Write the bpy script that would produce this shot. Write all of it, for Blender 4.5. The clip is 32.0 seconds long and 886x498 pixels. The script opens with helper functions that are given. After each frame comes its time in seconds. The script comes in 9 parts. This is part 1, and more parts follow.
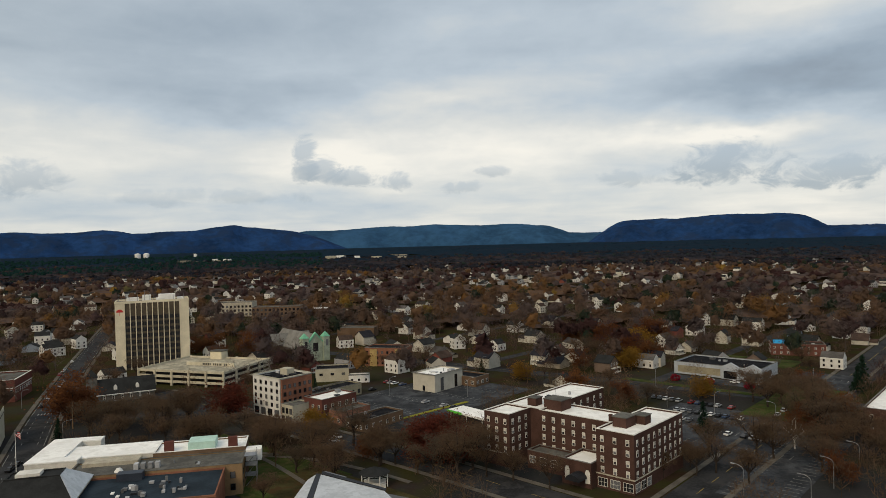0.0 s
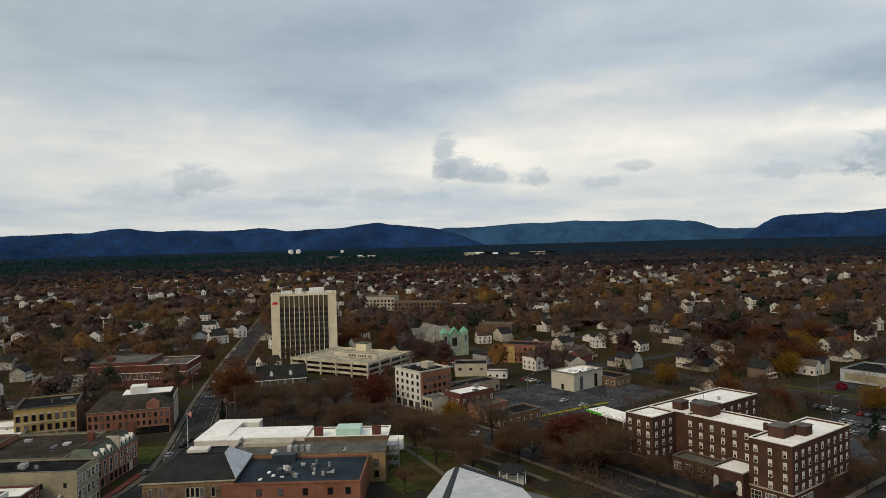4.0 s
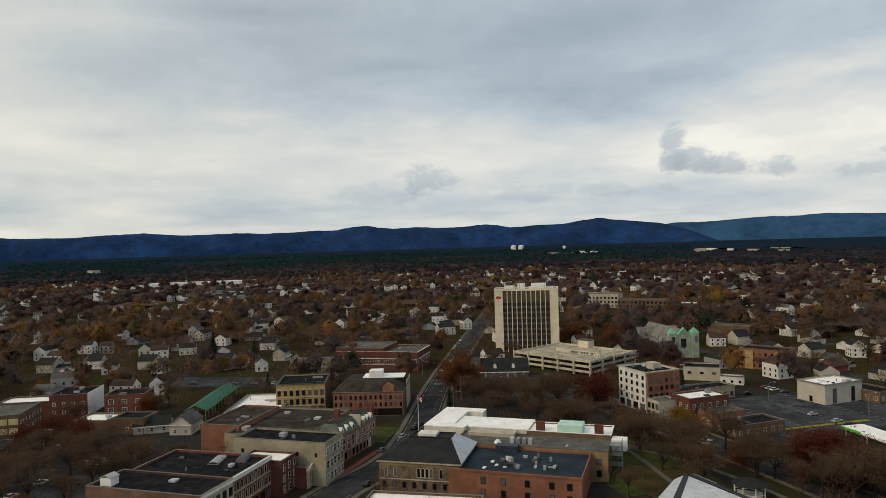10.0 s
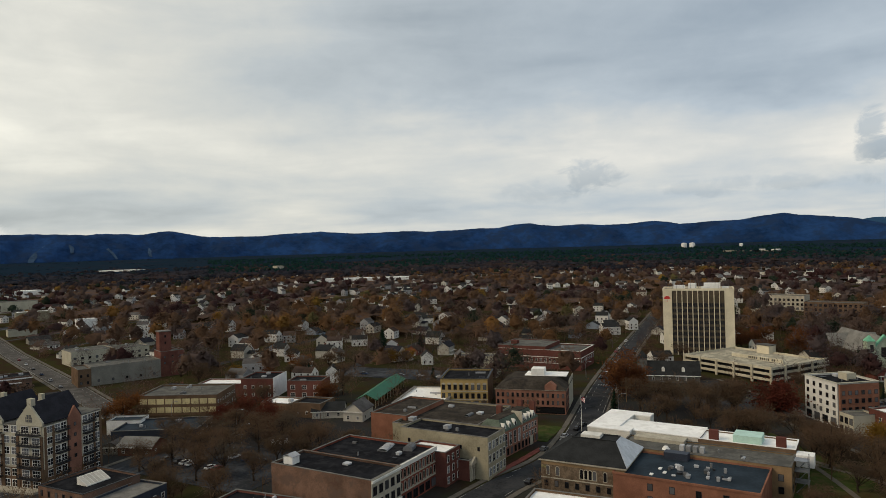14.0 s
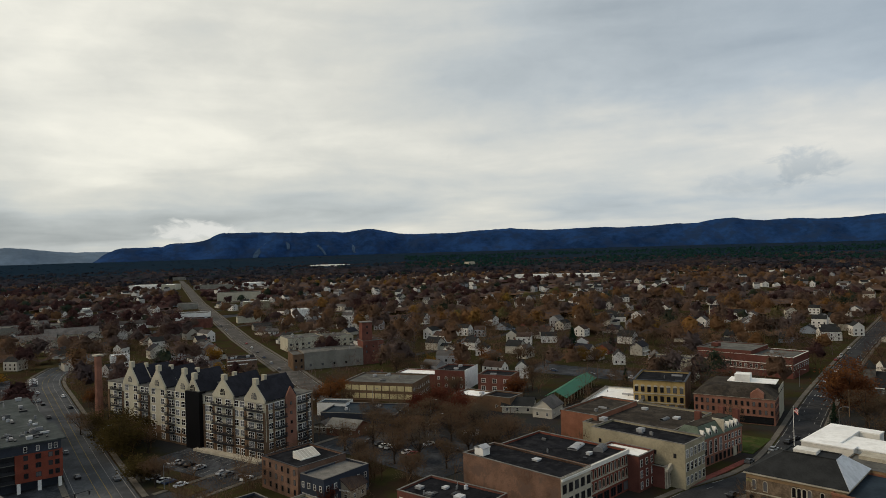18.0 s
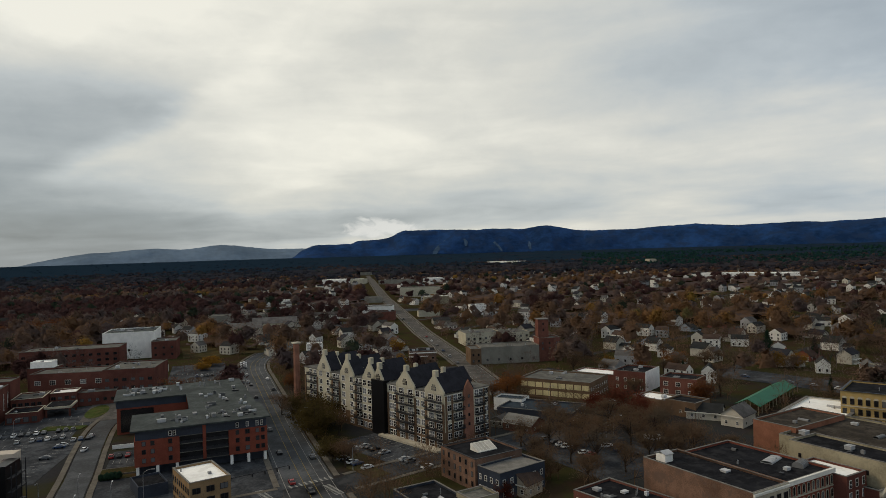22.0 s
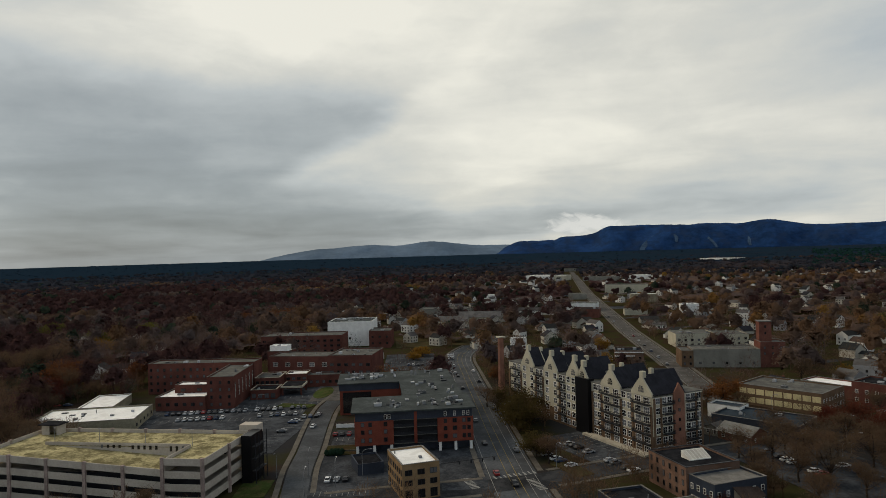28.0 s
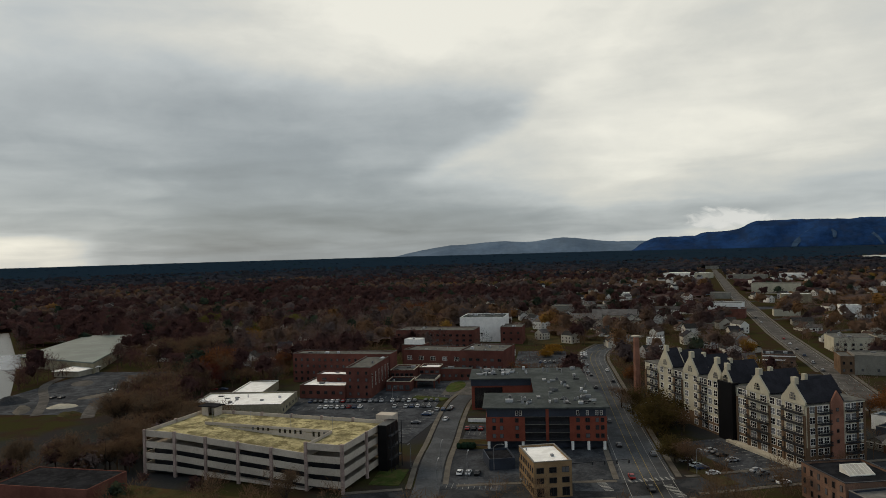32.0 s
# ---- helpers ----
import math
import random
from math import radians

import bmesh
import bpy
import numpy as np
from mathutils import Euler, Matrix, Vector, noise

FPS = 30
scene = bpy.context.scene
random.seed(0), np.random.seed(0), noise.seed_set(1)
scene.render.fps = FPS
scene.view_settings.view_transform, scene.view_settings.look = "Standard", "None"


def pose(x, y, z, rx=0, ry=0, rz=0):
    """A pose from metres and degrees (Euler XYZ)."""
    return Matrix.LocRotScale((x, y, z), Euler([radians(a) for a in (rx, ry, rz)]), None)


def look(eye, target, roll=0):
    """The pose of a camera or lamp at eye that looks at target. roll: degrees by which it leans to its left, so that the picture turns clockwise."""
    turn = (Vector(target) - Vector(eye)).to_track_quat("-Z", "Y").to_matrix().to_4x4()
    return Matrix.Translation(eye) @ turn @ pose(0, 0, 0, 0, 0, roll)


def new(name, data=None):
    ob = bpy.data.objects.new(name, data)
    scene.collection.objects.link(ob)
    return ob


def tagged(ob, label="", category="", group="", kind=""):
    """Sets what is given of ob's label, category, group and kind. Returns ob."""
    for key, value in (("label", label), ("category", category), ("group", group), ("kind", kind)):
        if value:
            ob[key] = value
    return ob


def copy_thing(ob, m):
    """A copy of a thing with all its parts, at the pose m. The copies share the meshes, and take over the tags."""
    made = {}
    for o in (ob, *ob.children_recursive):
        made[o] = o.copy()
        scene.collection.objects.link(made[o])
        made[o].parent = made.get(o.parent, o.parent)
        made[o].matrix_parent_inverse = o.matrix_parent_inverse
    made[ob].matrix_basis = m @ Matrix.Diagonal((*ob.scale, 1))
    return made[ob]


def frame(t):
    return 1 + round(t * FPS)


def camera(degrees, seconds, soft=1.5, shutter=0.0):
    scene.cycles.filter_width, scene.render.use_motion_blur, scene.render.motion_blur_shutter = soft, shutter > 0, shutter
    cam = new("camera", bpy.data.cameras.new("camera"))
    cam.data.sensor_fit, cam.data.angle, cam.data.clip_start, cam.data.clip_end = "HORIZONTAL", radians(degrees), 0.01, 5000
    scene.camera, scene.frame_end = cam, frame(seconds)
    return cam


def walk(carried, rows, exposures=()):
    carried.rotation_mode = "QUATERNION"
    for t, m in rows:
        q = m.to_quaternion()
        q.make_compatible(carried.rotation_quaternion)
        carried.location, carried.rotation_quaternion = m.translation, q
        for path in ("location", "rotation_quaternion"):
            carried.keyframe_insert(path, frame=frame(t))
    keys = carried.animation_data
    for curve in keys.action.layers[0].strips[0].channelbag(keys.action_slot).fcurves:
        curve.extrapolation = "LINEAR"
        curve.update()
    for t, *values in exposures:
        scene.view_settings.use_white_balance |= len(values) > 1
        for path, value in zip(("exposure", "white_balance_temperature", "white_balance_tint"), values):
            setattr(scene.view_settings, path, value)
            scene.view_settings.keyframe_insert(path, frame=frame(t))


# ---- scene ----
cam = camera(65.44, 32.0, 0.8)
PATH = [
    (0, pose(0, 0, 75, 89.362, 1.483, -0.013)),
    (0.5, pose(0, 0, 75, 89.361, 1.496, 1.397)),
    (1, pose(0, 0, 75, 89.357, 1.511, 2.797)),
    (1.5, pose(0, 0, 75, 89.365, 1.519, 4.188)),
    (2, pose(0, 0, 75, 89.365, 1.538, 5.593)),
    (2.5, pose(0, 0, 75, 89.368, 1.545, 7.037)),
    (3, pose(0, 0, 75, 89.371, 1.540, 8.488)),
    (3.5, pose(0, 0, 75, 89.373, 1.543, 9.961)),
    (5.5, pose(0, 0, 75, 89.418, 1.570, 15.814)),
    (6, pose(0, 0, 75, 89.424, 1.588, 17.280)),
    (6.5, pose(0, 0, 75, 89.435, 1.598, 18.730)),
    (7, pose(0, 0, 75, 89.444, 1.606, 20.199)),
    (7.5, pose(0, 0, 75, 89.455, 1.601, 21.759)),
    (8, pose(0, 0, 75, 89.464, 1.609, 23.359)),
    (8.5, pose(0, 0, 75, 89.473, 1.615, 24.955)),
    (9, pose(0, 0, 75, 89.496, 1.614, 26.557)),
    (9.5, pose(0, 0, 75, 89.522, 1.611, 28.151)),
    (10, pose(0, 0, 75, 89.538, 1.629, 29.725)),
    (10.5, pose(0, 0, 75, 89.556, 1.619, 31.330)),
    (11, pose(0, 0, 75, 89.565, 1.628, 32.926)),
    (11.5, pose(0, 0, 75, 89.584, 1.635, 34.535)),
    (12, pose(0, 0, 75, 89.606, 1.640, 36.116)),
    (12.5, pose(0, 0, 75, 89.628, 1.635, 37.746)),
    (13, pose(0, 0, 75, 89.655, 1.626, 39.521)),
    (13.5, pose(0, 0, 75, 89.676, 1.636, 41.294)),
    (14, pose(0, 0, 75, 89.705, 1.630, 43.151)),
    (14.5, pose(0, 0, 75, 89.721, 1.645, 45.018)),
    (16.5, pose(0, 0, 75, 89.783, 1.651, 53.342)),
    (17, pose(0, 0, 75, 89.804, 1.649, 55.129)),
    (17.5, pose(0, 0, 75, 89.823, 1.666, 56.942)),
    (18, pose(0, 0, 75, 89.854, 1.675, 58.804)),
    (18.5, pose(0, 0, 75, 89.873, 1.683, 60.700)),
    (19, pose(0, 0, 75, 89.884, 1.681, 62.482)),
    (19.5, pose(0, 0, 75, 89.897, 1.684, 64.276)),
    (20, pose(0, 0, 75, 89.911, 1.695, 66.064)),
    (20.5, pose(0, 0, 75, 89.929, 1.691, 67.886)),
    (21, pose(0, 0, 75, 89.946, 1.684, 69.706)),
    (21.5, pose(0, 0, 75, 89.976, 1.688, 71.546)),
    (22, pose(0, 0, 75, 90.005, 1.688, 73.366)),
    (22.5, pose(0, 0, 75, 90.031, 1.680, 75.079)),
    (23, pose(0, 0, 75, 90.046, 1.701, 76.399)),
    (23.5, pose(0, 0, 75, 90.067, 1.697, 77.772)),
    (24, pose(0, 0, 75, 90.084, 1.699, 79.150)),
    (24.5, pose(0, 0, 75, 90.098, 1.684, 80.557)),
    (25, pose(0, 0, 75, 90.116, 1.686, 81.862)),
    (25.5, pose(0, 0, 75, 90.120, 1.689, 83.257)),
    (27.5, pose(0, 0, 75, 90.159, 1.687, 88.784)),
    (28, pose(0, 0, 75, 90.170, 1.674, 90.163)),
    (28.5, pose(0, 0, 75, 90.178, 1.660, 91.535)),
    (29, pose(0, 0, 75, 90.172, 1.652, 92.903)),
    (29.5, pose(0, 0, 75, 90.175, 1.659, 94.258)),
    (30, pose(0, 0, 75, 90.169, 1.642, 95.621)),
    (30.5, pose(0, 0, 75, 90.173, 1.631, 96.983)),
    (31, pose(0, 0, 75, 90.176, 1.627, 98.340)),
    (31.5, pose(0, 0, 75, 90.173, 1.611, 99.691)),
    (32, pose(0, 0, 75, 90.169, 1.611, 101.058)),
]
walk(cam, PATH, ((0, 0.0), (9, -0.02), (18, -0.08), (25, -0.16), (32, -0.18)))


# ---- world, sun ----
SUN_AZ, SUN_EL = 150.0, 38.0


def node_kit(tree):
    """Short hands for building shader maths in one node tree."""
    def link(sock, v):
        if isinstance(v, (int, float)):
            sock.default_value = v
        elif isinstance(v, tuple):
            sock.default_value = v if len(v) == len(sock.default_value) else (*v, 1.0)
        else:
            tree.links.new(v, sock)

    def m(op, a, b=0.0, c=0.0, clamp=False):
        n = tree.nodes.new("ShaderNodeMath")
        n.operation, n.use_clamp = op, clamp
        for s, v in zip(n.inputs, (a, b, c)):
            link(s, v)
        return n.outputs[0]

    def mix(f, a, b):
        n = tree.nodes.new("ShaderNodeMix")
        n.data_type = "RGBA"
        link(n.inputs[0], f)
        link(n.inputs[6], a)
        link(n.inputs[7], b)
        return n.outputs[2]

    def noise_tex(vec, scale, detail=4.0, rough=0.55, distort=0.0):
        n = tree.nodes.new("ShaderNodeTexNoise")
        link(n.inputs["Scale"], scale)
        link(n.inputs["Detail"], detail)
        link(n.inputs["Roughness"], rough)
        link(n.inputs["Distortion"], distort)
        if vec is not None:
            tree.links.new(vec, n.inputs["Vector"])
        return n.outputs["Fac"]

    def step(v, lo, hi, a=0.0, b=1.0):
        n = tree.nodes.new("ShaderNodeMapRange")
        n.interpolation_type = "SMOOTHSTEP"
        for s, x in zip(n.inputs, (v, lo, hi, a, b)):
            link(s, x)
        return n.outputs[0]

    def xyz(x, y, z=0.0):
        n = tree.nodes.new("ShaderNodeCombineXYZ")
        for s, v in zip(n.inputs, (x, y, z)):
            link(s, v)
        return n.outputs[0]
    return m, mix, noise_tex, step, xyz


def build_world():
    world = bpy.data.worlds.new("overcast_sky")
    scene.world = world
    world.use_nodes = True
    tree = world.node_tree
    tree.nodes.clear()
    m, mix, nz, step, xyz = node_kit(tree)
    out = tree.nodes.new("ShaderNodeOutputWorld")
    back = tree.nodes.new("ShaderNodeBackground")
    sky = tree.nodes.new("ShaderNodeTexSky")
    sky.sky_type, sky.sun_disc = "NISHITA", False
    sky.sun_elevation, sky.sun_rotation = radians(SUN_EL), radians(-SUN_AZ)
    coord = tree.nodes.new("ShaderNodeTexCoord")
    sep = tree.nodes.new("ShaderNodeSeparateXYZ")
    tree.links.new(coord.outputs["Generated"], sep.inputs[0])
    dx, dy, dz = sep.outputs
    az = m("MULTIPLY", m("ARCTAN2", m("MULTIPLY", dx, -1.0), dy), 57.2958)
    el = m("MULTIPLY", m("ARCSINE", dz), 57.2958)
    up = m("MAXIMUM", dz, 0.0)
    den = m("ADD", up, 0.10)
    plane = xyz(m("DIVIDE", dx, den), m("DIVIDE", dy, den), 0.0)
    ang = xyz(m("MULTIPLY", az, 0.1), m("MULTIPLY", el, 0.22), 3.0)
    big = nz(plane, 0.42, 3.0, 0.5, 0.3)
    mid = nz(plane, 1.2, 5.0, 0.5, 0.4)
    streak = nz(xyz(m("MULTIPLY", az, 0.045), m("MULTIPLY", el, 0.20), 7.0), 1.0, 5.0, 0.5, 0.4)
    fine = nz(xyz(m("MULTIPLY", az, 0.40), m("MULTIPLY", el, 0.62), 3.0), 1.0, 6.0, 0.6, 0.6)
    warp = m("SUBTRACT", nz(ang, 1.0, 4.0, 0.6), 0.5)
    warp2 = m("SUBTRACT", nz(xyz(m("MULTIPLY", az, 0.1), m("MULTIPLY", el, 0.22), 11.0), 1.3, 4.0, 0.6), 0.5)
    azw, elw = m("ADD", az, m("MULTIPLY", warp, 11.0)), m("ADD", el, m("MULTIPLY", warp2, 3.5))

    def blot(a0, e0, wa, we, soft=True, a=None, e=None):
        u = m("DIVIDE", m("SUBTRACT", a if a is not None else azw, a0), wa)
        v = m("DIVIDE", m("SUBTRACT", e if e is not None else elw, e0), we)
        r = m("ADD", m("MULTIPLY", u, u), m("MULTIPLY", v, v))
        return m("EXPONENT", m("MULTIPLY", r, -1.0)) if soft else r

    def ramp_of(v, stops):
        n = tree.nodes.new("ShaderNodeValToRGB")
        els = n.color_ramp.elements
        els[0].position, els[0].color = stops[0][0], (*stops[0][1], 1)
        els[1].position, els[1].color = stops[-1][0], (*stops[-1][1], 1)
        for p, c in stops[1:-1]:
            els.new(p).color = (*c, 1)
        tree.links.new(v, n.inputs[0])
        return n.outputs[0]

    # brightness of the cloud deck, 0 dark to 1 bright
    tone = m("ADD", SKY_MEAN, m("MULTIPLY", m("SUBTRACT", big, 0.5), 0.55))
    for src, gain in ((mid, 0.36), (streak, 0.44), (fine, 0.09)):
        tone = m("ADD", tone, m("MULTIPLY", m("SUBTRACT", src, 0.5), gain))
    for a0, e0, wa, we, gain in SKY_BLOTS:
        tone = m("ADD", tone, m("MULTIPLY", blot(a0, e0, wa, we), gain))
    # ragged edge of the great dark cloud: a bright wedge opens below it
    wa, we = m("ADD", az, m("MULTIPLY", warp, 5.0)), m("ADD", el, m("MULTIPLY", warp2, 1.6))
    run = m("SUBTRACT", 104.5, wa)
    upper = m("SUBTRACT", m("ADD", m("MULTIPLY", run, 0.36), m("MULTIPLY", m("MULTIPLY", run, m("MAXIMUM", run, 0.0)), 0.017)), m("SUBTRACT", we, 6.6))
    lower = m("ADD", m("MULTIPLY", run, 0.17), m("SUBTRACT", we, 5.2))
    wedge = m("MULTIPLY", step(upper, -0.5, 2.2), step(lower, -1.0, 3.0))
    shelf = m("MULTIPLY", step(wa, 84.0, 100.0), step(we, 11.0, 17.0, 1.0, 0.0))
    shelf = m("MULTIPLY", m("MULTIPLY", shelf, m("SUBTRACT", 1.0, wedge)), step(az, 152.0, 172.0, 1.0, 0.0))
    tone = m("SUBTRACT", tone, m("MULTIPLY", shelf, 0.29))
    tone = m("ADD", tone, m("MULTIPLY", m("MULTIPLY", wedge, step(az, 62.0, 84.0)), 0.07))
    floor_haze = m("MULTIPLY", m("MULTIPLY", step(az, 86.0, 100.0), step(az, 150.0, 170.0, 1.0, 0.0)), step(el, 1.0, 5.0, 1.0, 0.0))
    tone = m("SUBTRACT", tone, m("MULTIPLY", floor_haze, 0.14))
    slit = m("MULTIPLY", step(m("ADD", az, m("MULTIPLY", warp, 6.0)), 126.5, 130.5), step(m("ADD", el, m("MULTIPLY", warp2, 1.0)), 1.3, 2.6, 1.0, 0.0))
    tone = m("ADD", tone, m("MULTIPLY", slit, 0.40))
    veil = m("MULTIPLY", step(m("ADD", el, m("MULTIPLY", warp, 7.0)), 7.5, 13.0), step(az, 40.0, 72.0, 1.0, 0.0))
    tone = m("SUBTRACT", tone, m("MULTIPLY", veil, 0.24))
    tone = m("MINIMUM", m("MAXIMUM", tone, 0.0), 1.0)
    cool = ramp_of(tone, ((0.0, (0.20, 0.23, 0.27)), (0.35, (0.34, 0.41, 0.48)), (0.60, (0.51, 0.58, 0.64)), (0.80, (0.72, 0.73, 0.705)), (1.0, (0.96, 0.92, 0.83))))
    warm = ramp_of(tone, ((0.0, (0.19, 0.21, 0.215)), (0.35, (0.35, 0.385, 0.395)), (0.62, (0.565, 0.60, 0.595)), (0.82, (0.76, 0.755, 0.685)), (1.0, (0.99, 0.965, 0.85))))
    col = mix(step(az, 15.0, 80.0), cool, warm)
    # detached lower puffs: thin grey scud in front of the bright deck
    rag = m("MULTIPLY", m("SUBTRACT", fine, 0.5), 5.5)
    for a0, e0, wa, we, dark in PUFFS:
        r = blot(a0, e0, wa, we, False, m("ADD", az, m("MULTIPLY", warp, 3.0)), m("ADD", el, m("MULTIPLY", warp2, 1.5)))
        f = step(m("SUBTRACT", m("SUBTRACT", 1.0, r), rag), -0.35, 0.95)
        shade = mix(step(m("SUBTRACT", el, e0), -we, we), (0.36, 0.42, 0.47), (0.45, 0.52, 0.58))
        col = mix(m("MULTIPLY", f, dark), col, shade)
    # white bank of fog on the end of the ridge
    r = blot(78.5, 1.85, 3.6, 0.95, False, m("ADD", az, m("MULTIPLY", warp, 3.0)), m("ADD", el, m("MULTIPLY", warp2, 1.2)))
    lumps = m("MULTIPLY", m("SUBTRACT", nz(xyz(m("MULTIPLY", az, 0.75), m("MULTIPLY", el, 1.5), 5.0), 1.0, 6.0, 0.55, 0.8), 0.5), 2.2)
    col = mix(m("MULTIPLY", step(m("SUBTRACT", m("SUBTRACT", 1.0, r), lumps), -0.1, 0.9), 0.8), col, (0.86, 0.86, 0.82))
    # thin places let a little of the clear sky's blue through
    clear = tree.nodes.new("ShaderNodeMix")
    clear.data_type, clear.blend_type = "RGBA", "MIX"
    scaled = tree.nodes.new("ShaderNodeVectorMath")
    scaled.operation = "SCALE"
    scaled.inputs[3].default_value = 0.10
    tree.links.new(sky.outputs[0], scaled.inputs[0])
    clear.inputs[0].default_value = 0.07
    tree.links.new(col, clear.inputs[6])
    tree.links.new(scaled.outputs[0], clear.inputs[7])
    # below the horizon the world is dull ground
    low = mix(step(dz, -0.06, -0.02), (0.06, 0.05, 0.045), clear.outputs[2])
    tree.links.new(low, back.inputs[0])
    back.inputs[1].default_value = 1.0
    tree.links.new(back.outputs[0], out.inputs[0])


# azimuth, elevation, widths in degrees, and gain in tone
SKY_MEAN = 0.80
SKY_BLOTS = (
    (78, 3.5, 15, 3.2, -0.20), (28, 3.6, 34, 2.4, -0.09), (104, 20.0, 16, 4.5, 0.12),
    (112, 3.5, 14, 4.0, -0.24), (124, 12, 12, 4, -0.10), (102, 17.5, 14, 4.0, 0.20), (132, 18.5, 9, 3.0, -0.12),
    (89, 9.0, 8, 3.5, 0.04), (84, 2.2, 7, 1.5, -0.22), (70, 8, 24, 6, 0.03), (54, 16, 12, 5, -0.16), (80, 15.5, 7, 2.5, -0.10), (62, 4.0, 12, 1.6, -0.06),
    (22, 12.0, 11, 2.2, -0.14), (-27, 11.0, 11, 2.2, -0.34), (2, 7.0, 18, 2.6, 0.18), (-22, 7.6, 8, 0.9, 0.28),
    (24, 3.0, 30, 1.2, -0.12), (-30, 17.5, 10, 3, 0.24), (40, 11, 12, 2.0, 0.08), (-4, 12.5, 12, 1.6, 0.10), (12, 17, 14, 2.5, -0.08),
)
PUFFS = (
    (10.8, 6.9, 1.1, 1.7, 0.72), (9.4, 6.2, 1.6, 1.1, 0.7), (7.6, 5.5, 1.9, 0.9, 0.68), (3.8, 4.9, 1.3, 1.0, 0.62), (-1.6, 4.3, 1.4, 0.6, 0.5),
    (-4.3, 5.7, 1.5, 0.45, 0.5), (-22.7, 5.4, 4.2, 1.5, 0.9), (-15.1, 4.7, 2.5, 0.6, 0.45), (-29.2, 4.3, 3.8, 1.25, 0.85),
    (31.2, 5.4, 2.6, 1.4, 0.6), (35.0, 4.2, 3.0, 0.9, 0.3), (14.5, 4.0, 4.0, 0.6, 0.35), (22.0, 3.8, 4.0, 0.7, 0.35),
)
build_world()
sun = new("sun", bpy.data.lights.new("sun", "SUN"))
sun.data.energy, sun.data.angle, sun.data.color = 1.5, radians(22), (1.0, 0.80, 0.56)
sun.matrix_world = look((0, 0, 0), (math.sin(radians(SUN_AZ)) * math.cos(radians(SUN_EL)), -math.cos(radians(SUN_AZ)) * math.cos(radians(SUN_EL)), -math.sin(radians(SUN_EL))))


# ---- materials ----
def material(name, colour, rough=0.85, spread=0.25, coarse=0.15, fine=2.0, second=None, bump=0.0, metal=0.0, per_object=0.0, detail=5.0):
    """Surface with stains at a coarse and a fine scale (1/m), optional second colour, and a shift from object to object."""
    mat = bpy.data.materials.new(name)
    mat.use_nodes = True
    tree = mat.node_tree
    m, mix, nz, step, xyz = node_kit(tree)
    bsdf = tree.nodes["Principled BSDF"]
    geo = tree.nodes.new("ShaderNodeNewGeometry")
    a = nz(geo.outputs["Position"], coarse, 3.0, 0.6)
    b = nz(geo.outputs["Position"], fine, detail, 0.65)
    f = m("ADD", m("MULTIPLY", a, 0.6), m("MULTIPLY", b, 0.4))
    dark = tuple(c * (1 - spread) for c in colour)
    light = tuple(min(1.0, c * (1 + spread)) for c in colour)
    col = mix(step(f, 0.36, 0.64), dark, light)
    if second:
        col = mix(m("MULTIPLY", step(nz(geo.outputs["Position"], coarse * 2.3, 4.0, 0.65), 0.47, 0.62), 0.85), col, second)
    if per_object:
        info = tree.nodes.new("ShaderNodeObjectInfo")
        k = m("ADD", m("MULTIPLY", info.outputs["Random"], 2 * per_object), 1 - per_object)
        s = tree.nodes.new("ShaderNodeVectorMath")
        s.operation = "SCALE"
        tree.links.new(col, s.inputs[0])
        tree.links.new(k, s.inputs[3])
        col = s.outputs[0]
    tree.links.new(col, bsdf.inputs["Base Color"])
    tree.links.new(m("ADD", m("MULTIPLY", b, 0.2), rough - 0.1, clamp=True), bsdf.inputs["Roughness"])
    bsdf.inputs["Metallic"].default_value = metal
    bsdf.inputs["Specular IOR Level"].default_value = 0.02 if rough > 0.86 else 0.08 if rough > 0.75 else 0.2
    if bump:
        bp = tree.nodes.new("ShaderNodeBump")
        bp.inputs["Strength"].default_value = bump
        tree.links.new(b, bp.inputs["Height"])
        tree.links.new(bp.outputs[0], bsdf.inputs["Normal"])
    return mat


